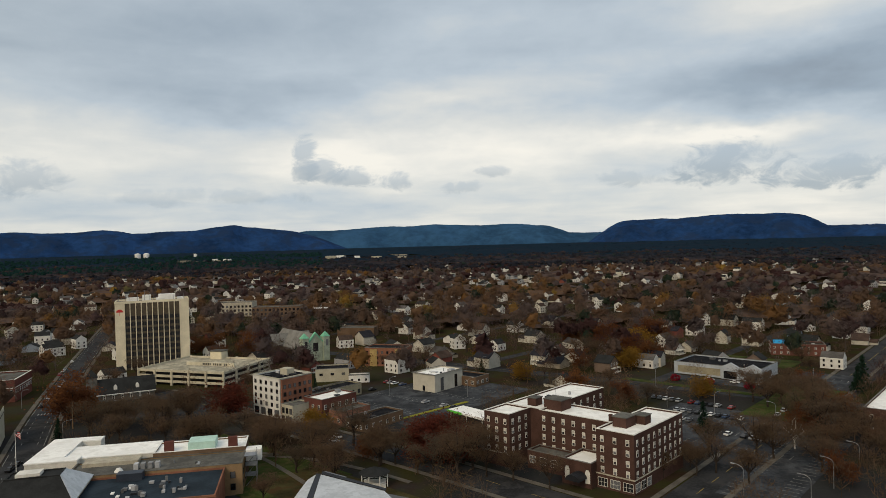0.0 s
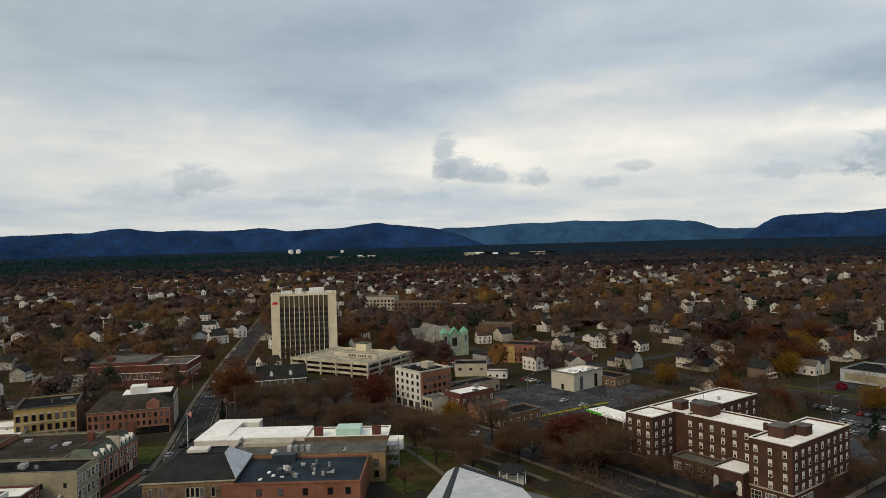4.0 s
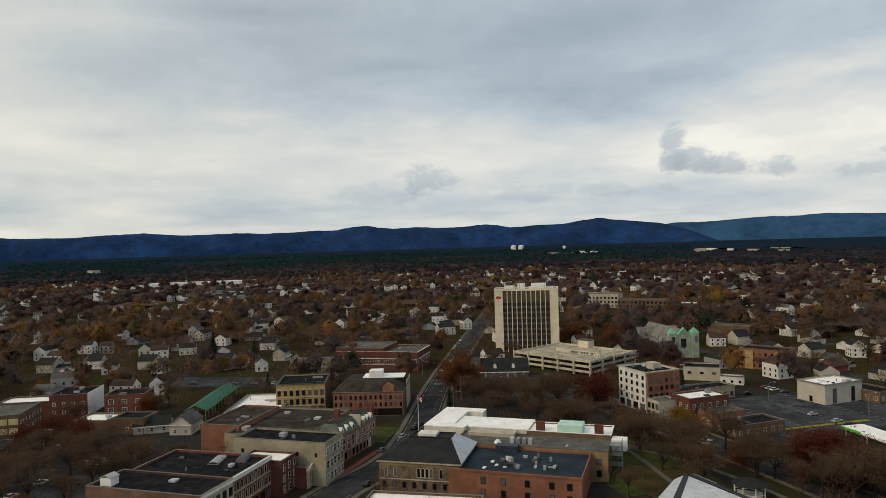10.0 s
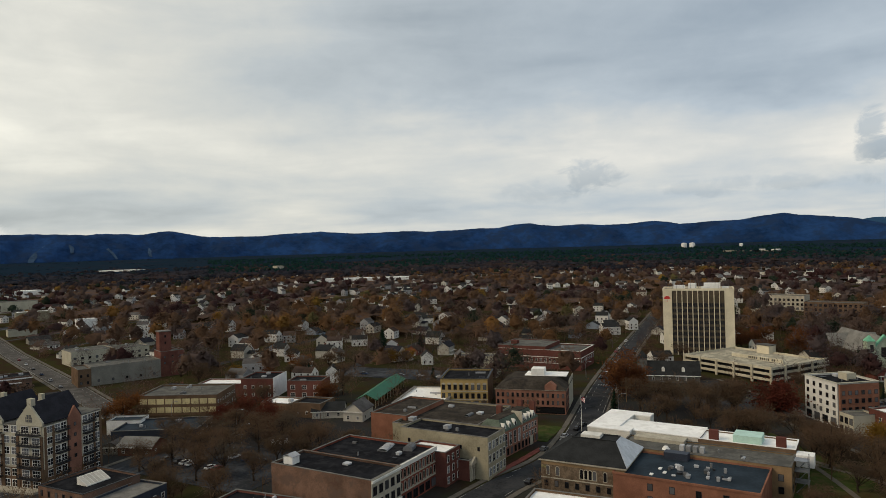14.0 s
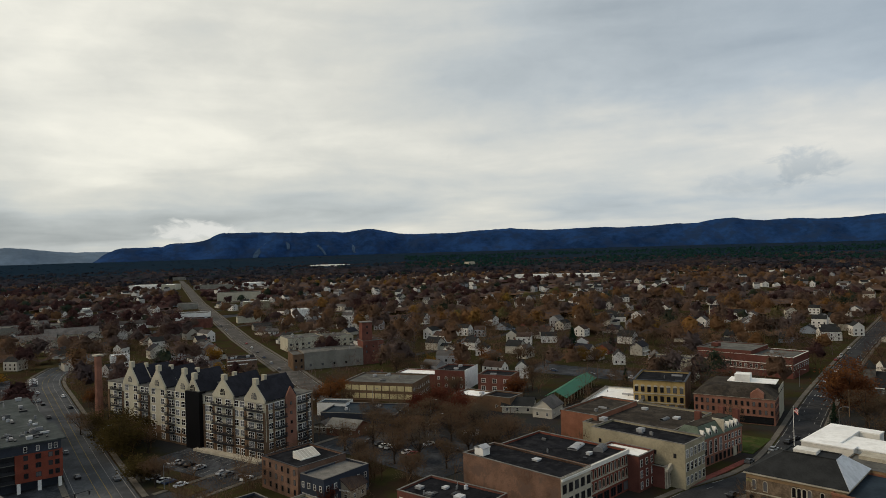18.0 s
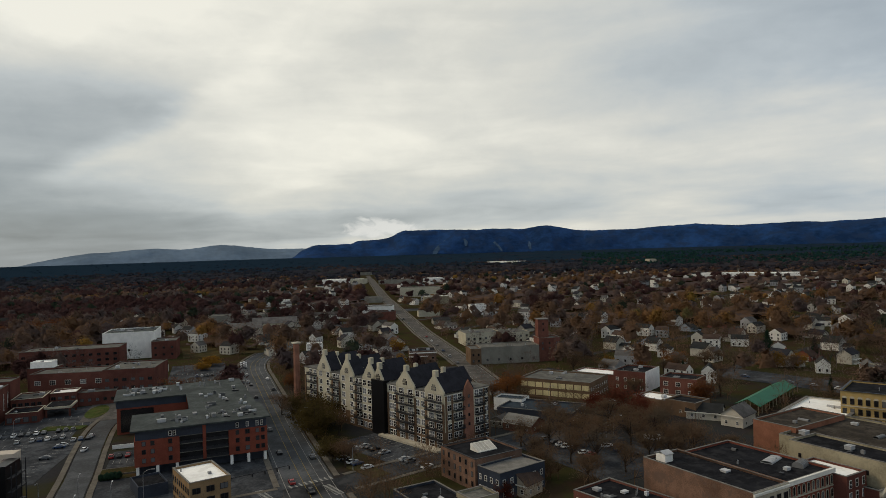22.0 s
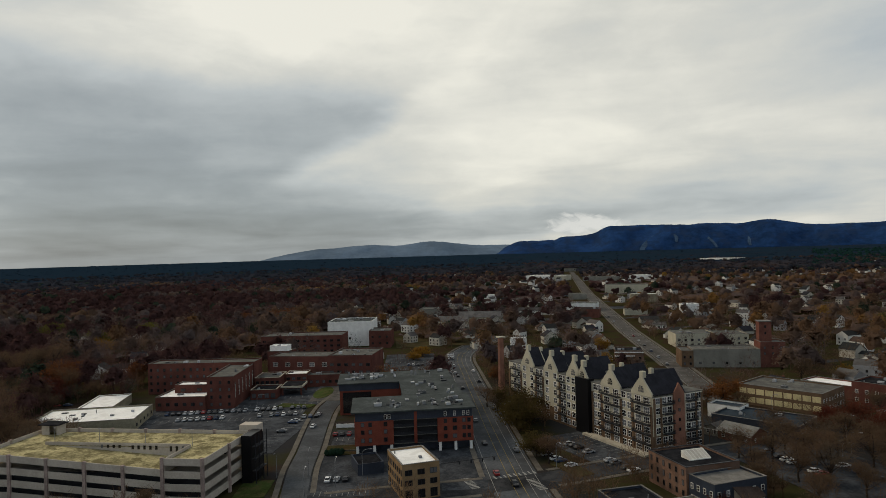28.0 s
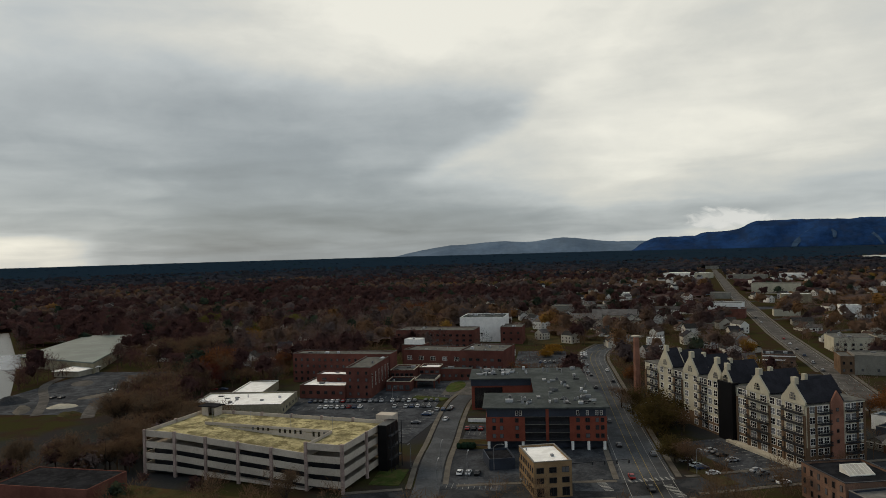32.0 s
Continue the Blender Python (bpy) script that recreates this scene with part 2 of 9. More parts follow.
def foliage(name, colours, scale=0.09, rough=0.95, own=None, thin=0.48):
    """Leaves or twigs whose colour drifts from tree to tree and from clump to clump."""
    mat = bpy.data.materials.new(name)
    mat.use_nodes = True
    tree = mat.node_tree
    m, mix, nz, step, xyz = node_kit(tree)
    bsdf = tree.nodes["Principled BSDF"]
    geo = tree.nodes.new("ShaderNodeNewGeometry")
    info = tree.nodes.new("ShaderNodeObjectInfo")
    f = nz(geo.outputs["Position"], scale, 2.0, 0.6)
    f = m("ADD", m("MULTIPLY", m("SUBTRACT", f, 0.5), 2.5), 0.5)
    f = m("ADD", f, m("MULTIPLY", m("SUBTRACT", info.outputs["Random"], 0.5), 0.8))
    if own:
        # the tree's autumn colour, hazed in far woods, with a little drift inside the crown
        at_tree = tree.nodes.new("ShaderNodeAttribute")
        at_tree.attribute_name = own
        f = m("ADD", at_tree.outputs["Fac"], m("MULTIPLY", m("SUBTRACT", nz(geo.outputs["Position"], 0.25, 2.0, 0.6), 0.5), 0.10))
    ramp = tree.nodes.new("ShaderNodeValToRGB")
    el = ramp.color_ramp.elements
    el[0].position, el[0].color = 0.0, (*colours[0], 1)
    el[1].position, el[1].color = 1.0, (*colours[-1], 1)
    for i, c in enumerate(colours[1:-1]):
        e = el.new((i + 1) / (len(colours) - 1))
        e.color = (*c, 1)
    tree.links.new(f, ramp.inputs[0])
    k = m("ADD", m("MULTIPLY", geo.outputs["Random Per Island"], 0.36), 0.82)
    s = tree.nodes.new("ShaderNodeVectorMath")
    s.operation = "SCALE"
    tree.links.new(ramp.outputs[0], s.inputs[0])
    tree.links.new(k, s.inputs[3])
    tree.links.new(s.outputs[0], bsdf.inputs["Base Color"])
    bsdf.inputs["Roughness"].default_value = rough
    bsdf.inputs["Specular IOR Level"].default_value = 0.0
    # leaves and fine twigs let part of the light through
    glow = tree.nodes.new("ShaderNodeBsdfTranslucent")
    tree.links.new(s.outputs[0], glow.inputs[0])
    both = tree.nodes.new("ShaderNodeMixShader")
    both.inputs[0].default_value = thin
    tree.links.new(bsdf.outputs[0], both.inputs[1])
    tree.links.new(glow.outputs[0], both.inputs[2])
    tree.links.new(both.outputs[0], tree.nodes["Material Output"].inputs["Surface"])
    return mat


def glass_material(name, colour, rough=0.12):
    mat = bpy.data.materials.new(name)
    mat.use_nodes = True
    tree = mat.node_tree
    m, mix, nz, step, xyz = node_kit(tree)
    bsdf = tree.nodes["Principled BSDF"]
    info = tree.nodes.new("ShaderNodeObjectInfo")
    # some blinds are drawn behind the glass
    col = mix(step(info.outputs["Random"], 0.62, 0.75), colour, tuple(min(1, c * 4 + 0.06) for c in colour))
    tree.links.new(col, bsdf.inputs["Base Color"])
    bsdf.inputs["Roughness"].default_value = rough
    bsdf.inputs["Specular IOR Level"].default_value = 0.5
    return mat


def ground_material():
    mat = bpy.data.materials.new("ground_cover")
    mat.use_nodes = True
    tree = mat.node_tree
    m, mix, nz, step, xyz = node_kit(tree)
    bsdf = tree.nodes["Principled BSDF"]
    geo = tree.nodes.new("ShaderNodeNewGeometry")
    pos = geo.outputs["Position"]
    a, b, c = nz(pos, 0.012, 4.0, 0.6), nz(pos, 0.06, 4.0, 0.6), nz(pos, 0.9, 5.0, 0.7)
    grass = mix(c, (0.024, 0.024, 0.010), (0.046, 0.042, 0.016))
    litter = mix(c, (0.025, 0.017, 0.011), (0.048, 0.031, 0.019))
    paved = mix(c, (0.020, 0.021, 0.023), (0.040, 0.041, 0.044))
    col = mix(step(b, 0.42, 0.56), litter, grass)
    far = tree.nodes.new("ShaderNodeVectorMath")
    far.operation = "LENGTH"
    tree.links.new(pos, far.inputs[0])
    town = step(far.outputs["Value"], 300.0, 460.0, 1.0, 0.0)
    col = mix(m("MULTIPLY", m("MULTIPLY", step(a, 0.42, 0.54), 0.85), town), col, paved)
    tree.links.new(col, bsdf.inputs["Base Color"])
    bsdf.inputs["Specular IOR Level"].default_value = 0.0
    bsdf.inputs["Roughness"].default_value = 0.95
    return mat


M = {
    "ground": ground_material(),
    "asphalt": material("asphalt", (0.033, 0.034, 0.036), 0.95, 0.40, 0.06, 1.2, second=(0.051, 0.051, 0.052)),
    "mid_asphalt": material("grey_asphalt", (0.074, 0.078, 0.082), 0.92, 0.30, 0.06, 1.2, second=(0.056, 0.058, 0.061)),
    "worn_asphalt": material("worn_pale_asphalt", (0.088, 0.082, 0.075), 0.9, 0.35, 0.06, 1.2, second=(0.058, 0.054, 0.050)),
    "lot": material("old_asphalt", (0.052, 0.055, 0.060), 0.9, 0.45, 0.08, 1.0, second=(0.026, 0.029, 0.033)),
    "paint": material("road_paint", (0.24, 0.235, 0.215), 0.8, 0.25, 0.4, 3.0),
    "yellow_paint": material("yellow_road_paint", (0.24, 0.18, 0.05), 0.8, 0.25, 0.4, 3.0),
    "concrete": material("pavement_concrete", (0.115, 0.103, 0.086), 0.9, 0.22, 0.2, 2.0),
    "lime_grass": material("yellow_green_grass", (0.20, 0.19, 0.03), 0.95, 0.3, 0.3, 2.5),
    "grass": material("lawn", (0.040, 0.056, 0.015), 0.95, 0.35, 0.12, 2.5, second=(0.075, 0.065, 0.026)),
    "autumn_grass": material("leaf_strewn_lawn", (0.046, 0.041, 0.017), 0.95, 0.40, 0.10, 2.5, second=(0.060, 0.034, 0.016)),
    "white_roof": material("white_membrane_roof", (0.84, 0.83, 0.79), 0.7, 0.08, 0.12, 1.0, second=(0.72, 0.705, 0.66)),
    "dark_roof": material("black_roof_felt", (0.012, 0.0125, 0.0145), 0.95, 0.45, 0.14, 1.2, second=(0.024, 0.024, 0.026)),
    "brown_roof": material("dark_brown_roof_felt", (0.048, 0.041, 0.033), 0.95, 0.4, 0.14, 1.2, second=(0.026, 0.023, 0.021)),
    "grey_roof": material("grey_gravel_roof", (0.115, 0.112, 0.10), 0.9, 0.25, 0.12, 1.2, second=(0.075, 0.073, 0.068)),
    "blue_roof": material("blue_black_membrane", (0.020, 0.030, 0.040), 0.8, 0.3, 0.15, 1.2),
    "pale_slate": material("weathered_pale_slate", (0.17, 0.165, 0.15), 0.85, 0.2, 0.2, 2.5),
    "slate": material("slate_shingles", (0.022, 0.023, 0.023), 0.85, 0.25, 0.3, 2.5),
    "shingle": material("asphalt_shingles", (0.085, 0.08, 0.076), 0.9, 0.3, 0.2, 3.0, per_object=0.5),
    "brown_shingle": material("brown_shingles", (0.060, 0.042, 0.034), 0.9, 0.3, 0.2, 3.0),
    "navy_shingle": material("dark_blue_shingles", (0.021, 0.021, 0.026), 0.85, 0.25, 0.3, 2.5),
    "hotel_brick": material("dark_red_brick", (0.070, 0.039, 0.031), 0.9, 0.22, 0.2, 4.0),
    "red_brick": material("red_brick", (0.138, 0.058, 0.044), 0.9, 0.25, 0.2, 4.0),
    "orange_brick": material("orange_brick", (0.215, 0.098, 0.062), 0.9, 0.22, 0.2, 4.0),
    "terrace_brick": material("deep_red_terrace_brick", (0.165, 0.052, 0.036), 0.9, 0.25, 0.2, 4.0),
    "pink_brick": material("weathered_pink_brick", (0.235, 0.115, 0.080), 0.9, 0.22, 0.2, 4.0),
    "brown_brick": material("brown_brick", (0.135, 0.088, 0.056), 0.9, 0.22, 0.2, 4.0),
    "dull_brick": material("dull_red_brown_brick", (0.156, 0.094, 0.066), 0.9, 0.4, 0.12, 4.0, second=(0.118, 0.079, 0.062)),
    "hospital_brick": material("maroon_brick", (0.115, 0.046, 0.036), 0.9, 0.22, 0.12, 4.0),
    "yellow_brick": material("yellow_brick", (0.345, 0.245, 0.100), 0.9, 0.2, 0.2, 4.0),
    "tan_brick": material("tan_brick", (0.225, 0.150, 0.082), 0.9, 0.2, 0.2, 4.0),
    "grey_stucco": material("grey_stucco", (0.21, 0.20, 0.17), 0.9, 0.18, 0.15, 2.0),
    "tan_stucco": material("tan_stucco", (0.27, 0.24, 0.165), 0.9, 0.22, 0.15, 2.0),
    "cream": material("cream_stucco", (0.42, 0.39, 0.30), 0.9, 0.12, 0.15, 2.0),
    "hall_stone": material("dark_brown_stone", (0.138, 0.102, 0.070), 0.9, 0.35, 0.4, 1.6),
    "stone": material("grey_rubble_stone", (0.11, 0.105, 0.095), 0.9, 0.3, 0.4, 1.6),
    "limestone": material("pale_limestone", (0.38, 0.345, 0.27), 0.85, 0.18, 0.3, 2.0),
    "precast": material("cream_precast_concrete", (0.66, 0.59, 0.43), 0.85, 0.12, 0.10, 1.5),
    "garage": material("pinkish_garage_concrete", (0.41, 0.36, 0.30), 0.85, 0.15, 0.1, 1.5),
    "teal_roof": material("grey_green_roof_membrane", (0.050, 0.058, 0.056), 0.85, 0.35, 0.12, 1.0, second=(0.034, 0.040, 0.040)),
    "pavilion_roof": material("pale_blue_metal_roof", (0.47, 0.49, 0.51), 0.5, 0.12, 0.2, 1.0, second=(0.38, 0.40, 0.42)),
    "river": material("river_water", (0.06, 0.065, 0.06), 0.3, 0.15, 0.05, 1.0),
    "garage_cream": material("weathered_cream_concrete", (0.493, 0.448, 0.336), 0.85, 0.2, 0.12, 1.5),
    "garage_pier": material("pinkish_concrete", (0.280, 0.215, 0.189), 0.9, 0.25, 0.25, 2.0),
    "deck": material("stained_yellow_deck", (0.33, 0.285, 0.15), 0.9, 0.5, 0.13, 1.0, second=(0.12, 0.10, 0.048)),
    "deck_pale": material("weathered_deck", (0.36, 0.33, 0.25), 0.9, 0.3, 0.12, 1.0, second=(0.22, 0.20, 0.155)),
    "white": material("white_paint", (0.74, 0.73, 0.69), 0.7, 0.10, 0.3, 2.0),
    "trim": material("off_white_trim", (0.62, 0.60, 0.54), 0.75, 0.12, 0.3, 2.0),
    "coping": material("weathered_coping", (0.15, 0.142, 0.128), 0.85, 0.25, 0.3, 2.0),
    "mansard": material("dull_green_slate", (0.085, 0.105, 0.080), 0.8, 0.25, 0.3, 2.5),
    "church_stone": material("pale_grey_green_stone", (0.30, 0.34, 0.26), 0.9, 0.2, 0.3, 2.0),
    "brick_paving": material("red_brick_paving", (0.16, 0.055, 0.045), 0.9, 0.25, 0.3, 3.0),
    "pale_blue": material("pale_blue_grey_siding", (0.36, 0.39, 0.42), 0.8, 0.12, 0.2, 2.0),
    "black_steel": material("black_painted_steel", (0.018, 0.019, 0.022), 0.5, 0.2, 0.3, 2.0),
    "navy_wall": material("dark_blue_cladding", (0.030, 0.037, 0.052), 0.5, 0.2, 0.2, 2.0),
    "modern_red": material("rust_red_panel_brick", (0.18, 0.050, 0.032), 0.85, 0.18, 0.2, 3.0),
    "steel": material("galvanised_steel", (0.25, 0.255, 0.26), 0.45, 0.15, 0.6, 3.0, metal=0.6),
    "unit": material("pale_metal_casing", (0.27, 0.275, 0.28), 0.55, 0.15, 0.5, 3.0, per_object=0.75),
    "copper": material("verdigris_copper", (0.16, 0.42, 0.27), 0.7, 0.2, 0.4, 3.0),
    "green_roof": material("bright_green_metal", (0.008, 0.105, 0.050), 0.5, 0.15, 0.3, 2.0),
    "teal": material("pale_teal_metal", (0.42, 0.60, 0.52), 0.6, 0.1, 0.3, 2.0),
    "lime": material("lime_sign_paint", (0.10, 0.50, 0.05), 0.5, 0.1, 0.3, 2.0),
    "blue_tarp": material("blue_tarpaulin", (0.02, 0.26, 0.52), 0.5, 0.15, 0.5, 2.0),
    "red_paint": material("red_paint", (0.45, 0.035, 0.03), 0.6, 0.12, 0.3, 2.0),

    "bark": material("grey_brown_bark", (0.040, 0.031, 0.025), 0.95, 0.3, 0.5, 4.0),
    "birch_bark": material("white_birch_bark", (0.45, 0.42, 0.37), 0.9, 0.2, 0.5, 4.0),
    "bronze": material("bronze_spandrel", (0.082, 0.066, 0.045), 0.6, 0.2, 0.4, 3.0),
    "louvre": material("brown_louvre", (0.085, 0.067, 0.045), 0.7, 0.2, 0.4, 3.0),
    "glass": glass_material("dark_window_glass", (0.020, 0.021, 0.023)),
    "black_glass": glass_material("black_glass", (0.010, 0.010, 0.011), 0.2),
    "shaft_glass": material("tinted_black_glazing", (0.006, 0.006, 0.007), 0.35, 0.2, 0.3, 2.0),
    "blind": material("drawn_pale_blind", (0.46, 0.43, 0.37), 0.8, 0.15, 0.3, 2.0, per_object=0.25),
    "water": material("dull_river_water", (0.16, 0.17, 0.18), 0.25, 0.1, 0.02, 0.3),
    "tyre": material("tyre_rubber", (0.012, 0.012, 0.012), 0.9, 0.1, 1.0, 4.0),
    "twigs": foliage("bare_twigs", ((0.094, 0.066, 0.044), (0.117, 0.077, 0.047), (0.132, 0.081, 0.050), (0.105, 0.079, 0.056))),
    "russet": foliage("russet_leaves", ((0.109, 0.043, 0.021), (0.147, 0.056, 0.022), (0.122, 0.050, 0.025), (0.179, 0.074, 0.026))),
    "gold": foliage("golden_leaves", ((0.16, 0.090, 0.020), (0.24, 0.125, 0.021), (0.19, 0.112, 0.023))),
    "crimson": foliage("dark_red_leaves", ((0.082, 0.025, 0.018), (0.116, 0.031, 0.020), (0.096, 0.034, 0.020))),
    "willow": foliage("yellow_green_leaves", ((0.085, 0.088, 0.020), (0.115, 0.112, 0.024), (0.100, 0.092, 0.022))),
    "olive": foliage("olive_brown_leaves", ((0.049, 0.038, 0.016), (0.077, 0.058, 0.021), (0.061, 0.045, 0.018))),
    "scarlet": foliage("scarlet_leaves", ((0.20, 0.012, 0.022), (0.26, 0.016, 0.028), (0.22, 0.014, 0.024))),
    "evergreen": foliage("evergreen_needles", ((0.013, 0.028, 0.019), (0.021, 0.042, 0.024), (0.017, 0.034, 0.022))),
    # evergreen needles again, with teal distance haze put into the colour
    "pine": foliage("hazed_pine_needles", ((0.014, 0.042, 0.040), (0.022, 0.060, 0.048), (0.018, 0.050, 0.046))),
    "woods": foliage("autumn_woods", ((0.072, 0.039, 0.037), (0.116, 0.092, 0.088), (0.130, 0.094, 0.082), (0.139, 0.093, 0.069), (0.155, 0.096, 0.063), (0.168, 0.099, 0.056), (0.193, 0.105, 0.049), (0.241, 0.129, 0.045), (0.297, 0.185, 0.045), (0.146, 0.128, 0.058), (0.029, 0.045, 0.034)), own="tint"),
    # mid and far woods: leaf browns with bluish distance haze mixed into the ramp
    "mid_woods": foliage("hazed_brown_woods", ((0.036, 0.040, 0.052), (0.047, 0.045, 0.053), (0.060, 0.049, 0.052), (0.074, 0.053, 0.052), (0.086, 0.058, 0.049), (0.098, 0.066, 0.045), (0.036, 0.055, 0.050)), own="tint"),
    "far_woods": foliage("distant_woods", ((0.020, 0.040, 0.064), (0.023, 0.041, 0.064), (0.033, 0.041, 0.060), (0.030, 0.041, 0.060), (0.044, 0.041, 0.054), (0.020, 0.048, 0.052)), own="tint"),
    # the blue of these four is distance haze put into the base colour
    "mountain": material("haze_blue_ridge", (0.011, 0.034, 0.096), 0.95, 0.40, 0.0045, 0.03, second=(0.014, 0.030, 0.070)),
    "mountain_clearing": material("haze_tinted_clearing", (0.035, 0.062, 0.105), 0.95, 0.3, 0.02, 0.05),
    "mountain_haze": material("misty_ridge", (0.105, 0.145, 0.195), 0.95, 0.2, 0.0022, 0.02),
    "mountain_far": material("haze_pale_ridge", (0.024, 0.066, 0.130), 0.95, 0.3, 0.0022, 0.02),
}
SIDING = [material(f"{n}_siding", c, 0.8, 0.10, 0.3, 3.0) for n, c in (
    ("white", (0.60, 0.585, 0.54)), ("ivory", (0.46, 0.43, 0.36)), ("grey", (0.28, 0.28, 0.28)), ("sage", (0.26, 0.29, 0.24)),
    ("tan", (0.33, 0.28, 0.21)), ("blue_grey", (0.25, 0.29, 0.34)), ("brown", (0.15, 0.11, 0.085)), ("barn_red", (0.20, 0.065, 0.05)))]
CAR_PAINT = [material(f"{n}_car_paint", c, 0.35, 0.05, 0.3, 2.0) for n, c in (
    ("white", (0.70, 0.70, 0.69)), ("silver", (0.34, 0.35, 0.36)), ("black", (0.015, 0.015, 0.017)), ("grey", (0.10, 0.105, 0.11)),
    ("navy", (0.03, 0.05, 0.10)), ("red", (0.22, 0.02, 0.02)))]
CAR_NAMES = ("white", "silver", "black", "dark grey", "navy blue", "red")


# ---- mesh helpers ----
def box(bm, x0, x1, y0, y1, z0, z1):
    v = [bm.verts.new(p) for p in ((x0, y0, z0), (x1, y0, z0), (x1, y1, z0), (x0, y1, z0), (x0, y0, z1), (x1, y0, z1), (x1, y1, z1), (x0, y1, z1))]
    return [bm.faces.new([v[i] for i in f]) for f in ((3, 2, 1, 0), (4, 5, 6, 7), (0, 1, 5, 4), (1, 2, 6, 5), (2, 3, 7, 6), (3, 0, 4, 7))]


def boxes(*specs):
    bm = bmesh.new()
    for s in specs:
        box(bm, *s)
    return bm


def prism(bm, poly, y0, y1):
    """Extrudes a polygon of (x, z), counter-clockwise seen from -y, from y0 to y1."""
    a = [bm.verts.new((x, y0, z)) for x, z in poly]
    b = [bm.verts.new((x, y1, z)) for x, z in poly]
    bm.faces.new(a)
    bm.faces.new(b[::-1])
    n = len(poly)
    for i in range(n):
        bm.faces.new((a[i], b[i], b[(i + 1) % n], a[(i + 1) % n]))
    return bm


def tube(bm, p, q, r0, r1, n=6):
    p, q = Vector(p), Vector(q)
    rot = (q - p).to_track_quat("Z", "Y").to_matrix()
    rings = []
    for c, r in ((p, r0), (q, r1)):
        rings.append([bm.verts.new(c + rot @ Vector((r * math.cos(2 * math.pi * k / n), r * math.sin(2 * math.pi * k / n), 0))) for k in range(n)])
    for k in range(n):
        bm.faces.new((rings[0][k], rings[0][(k + 1) % n], rings[1][(k + 1) % n], rings[1][k]))
    bm.faces.new(rings[1])
    bm.faces.new(rings[0][::-1])


def mesh_of(name, bm, *mats):
    me = bpy.data.meshes.new(name)
    bm.to_mesh(me)
    bm.free()
    for k in mats:
        me.materials.append(M[k] if isinstance(k, str) else k)
    return me


def part(name, bm, mat, parent, label=""):
    me = bm if isinstance(bm, bpy.types.Mesh) else mesh_of(name, bm, mat)
    ob = new(name, me)
    ob.parent = parent
    if label:
        ob["label"] = label
    return ob


def thing(name, label, category, m, group="", kind=""):
    ob = new(name)
    ob.matrix_basis = m
    return tagged(ob, label, category, group, kind)


def put(name, me, parent, x, y, z, rz=0.0, s=None, label=""):
    ob = part(name, me, None, parent, label)
    ob.matrix_basis = pose(x, y, z, 0, 0, rz) if s is None else pose(x, y, z, 0, 0, rz) @ Matrix.Diagonal((*s, 1))
    return ob


CACHE = {}


def window_mesh(w, h, style):
    """A window unit facing -y, its sill at z=0, centred on x: frame, glass, and by style a blind, bars or an arch."""
    key = (round(w, 2), round(h, 2), style)
    if key in CACHE:
        return CACHE[key]
    bm = bmesh.new()
    frame_k = {"hotel": "trim", "white": "trim", "dark": "black_steel", "stone": "trim", "loft": "white"}.get(style, "trim")
    f, dpt, hw = {"hotel": 0.16, "loft": 0.17, "stone": 0.18}.get(style, 0.12), 0.10, w / 2
    xs, zs = [-hw, -hw + f], [0.0, 0.12]
    if style in ("white", "loft", "stone", "dark") and w > 1.5:
        n = max(2, int(w / 0.9))
        for k in range(1, n):
            x = -hw + k * w / n
            xs += [x - 0.045, x + 0.045]
    if style in ("white", "loft", "stone", "hotel"):
        zs += [h * 0.47, h * 0.47 + 0.09]
    xs += [hw - f, hw]
    zs += [h - f, h]
    # one plate: every second strip is a bar, the cells between are glass set into it
    v = [[bm.verts.new((x, -dpt, z)) for z in zs] for x in xs]
    for i in range(len(xs) - 1):
        for j in range(len(zs) - 1):
            face = bm.faces.new((v[i][j], v[i + 1][j], v[i + 1][j + 1], v[i][j + 1]))
            if i % 2 and j % 2:
                face.material_index = 2 if style == "hotel" and j > 1 else 1
    rim = [r[0] for r in v] + v[-1][1:] + [r[-1] for r in v[-2::-1]] + v[0][-2:0:-1]
    low = [bm.verts.new((p.co.x, 0.0, p.co.z)) for p in rim]
    for k in range(len(rim)):
        bm.faces.new((low[k], low[(k + 1) % len(rim)], rim[(k + 1) % len(rim)], rim[k]))
    CACHE[key] = mesh_of("window", bm, frame_k, "black_glass" if style == "dark" else "glass", "blind")
    return CACHE[key]


def arched_window(w, h):
    """A dark round-headed window facing -y with a stone surround, its sill at z=0."""
    key = ("arch", round(w, 2), round(h, 2))
    if key not in CACHE:
        bm = bmesh.new()
        loops = []
        for o, y in ((0.16, 0.0), (0.16, -0.12), (0.0, -0.12), (0.0, -0.03)):
            r = w / 2 + o
            pts = [(-r, -o), (r, -o)] + [(r * math.cos(math.pi * k / 8), h - w / 2 + r * math.sin(math.pi * k / 8)) for k in range(9)]
            loops.append([bm.verts.new((x, y, z)) for x, z in pts])
        n = len(loops[0])
        for a, b in zip(loops, loops[1:]):
            for k in range(n):
                bm.faces.new((a[k], a[(k + 1) % n], b[(k + 1) % n], b[k]))
        bm.faces.new(loops[-1]).material_index = 1
        CACHE[key] = mesh_of("window", bm, "limestone", "black_glass")
    return CACHE[key]


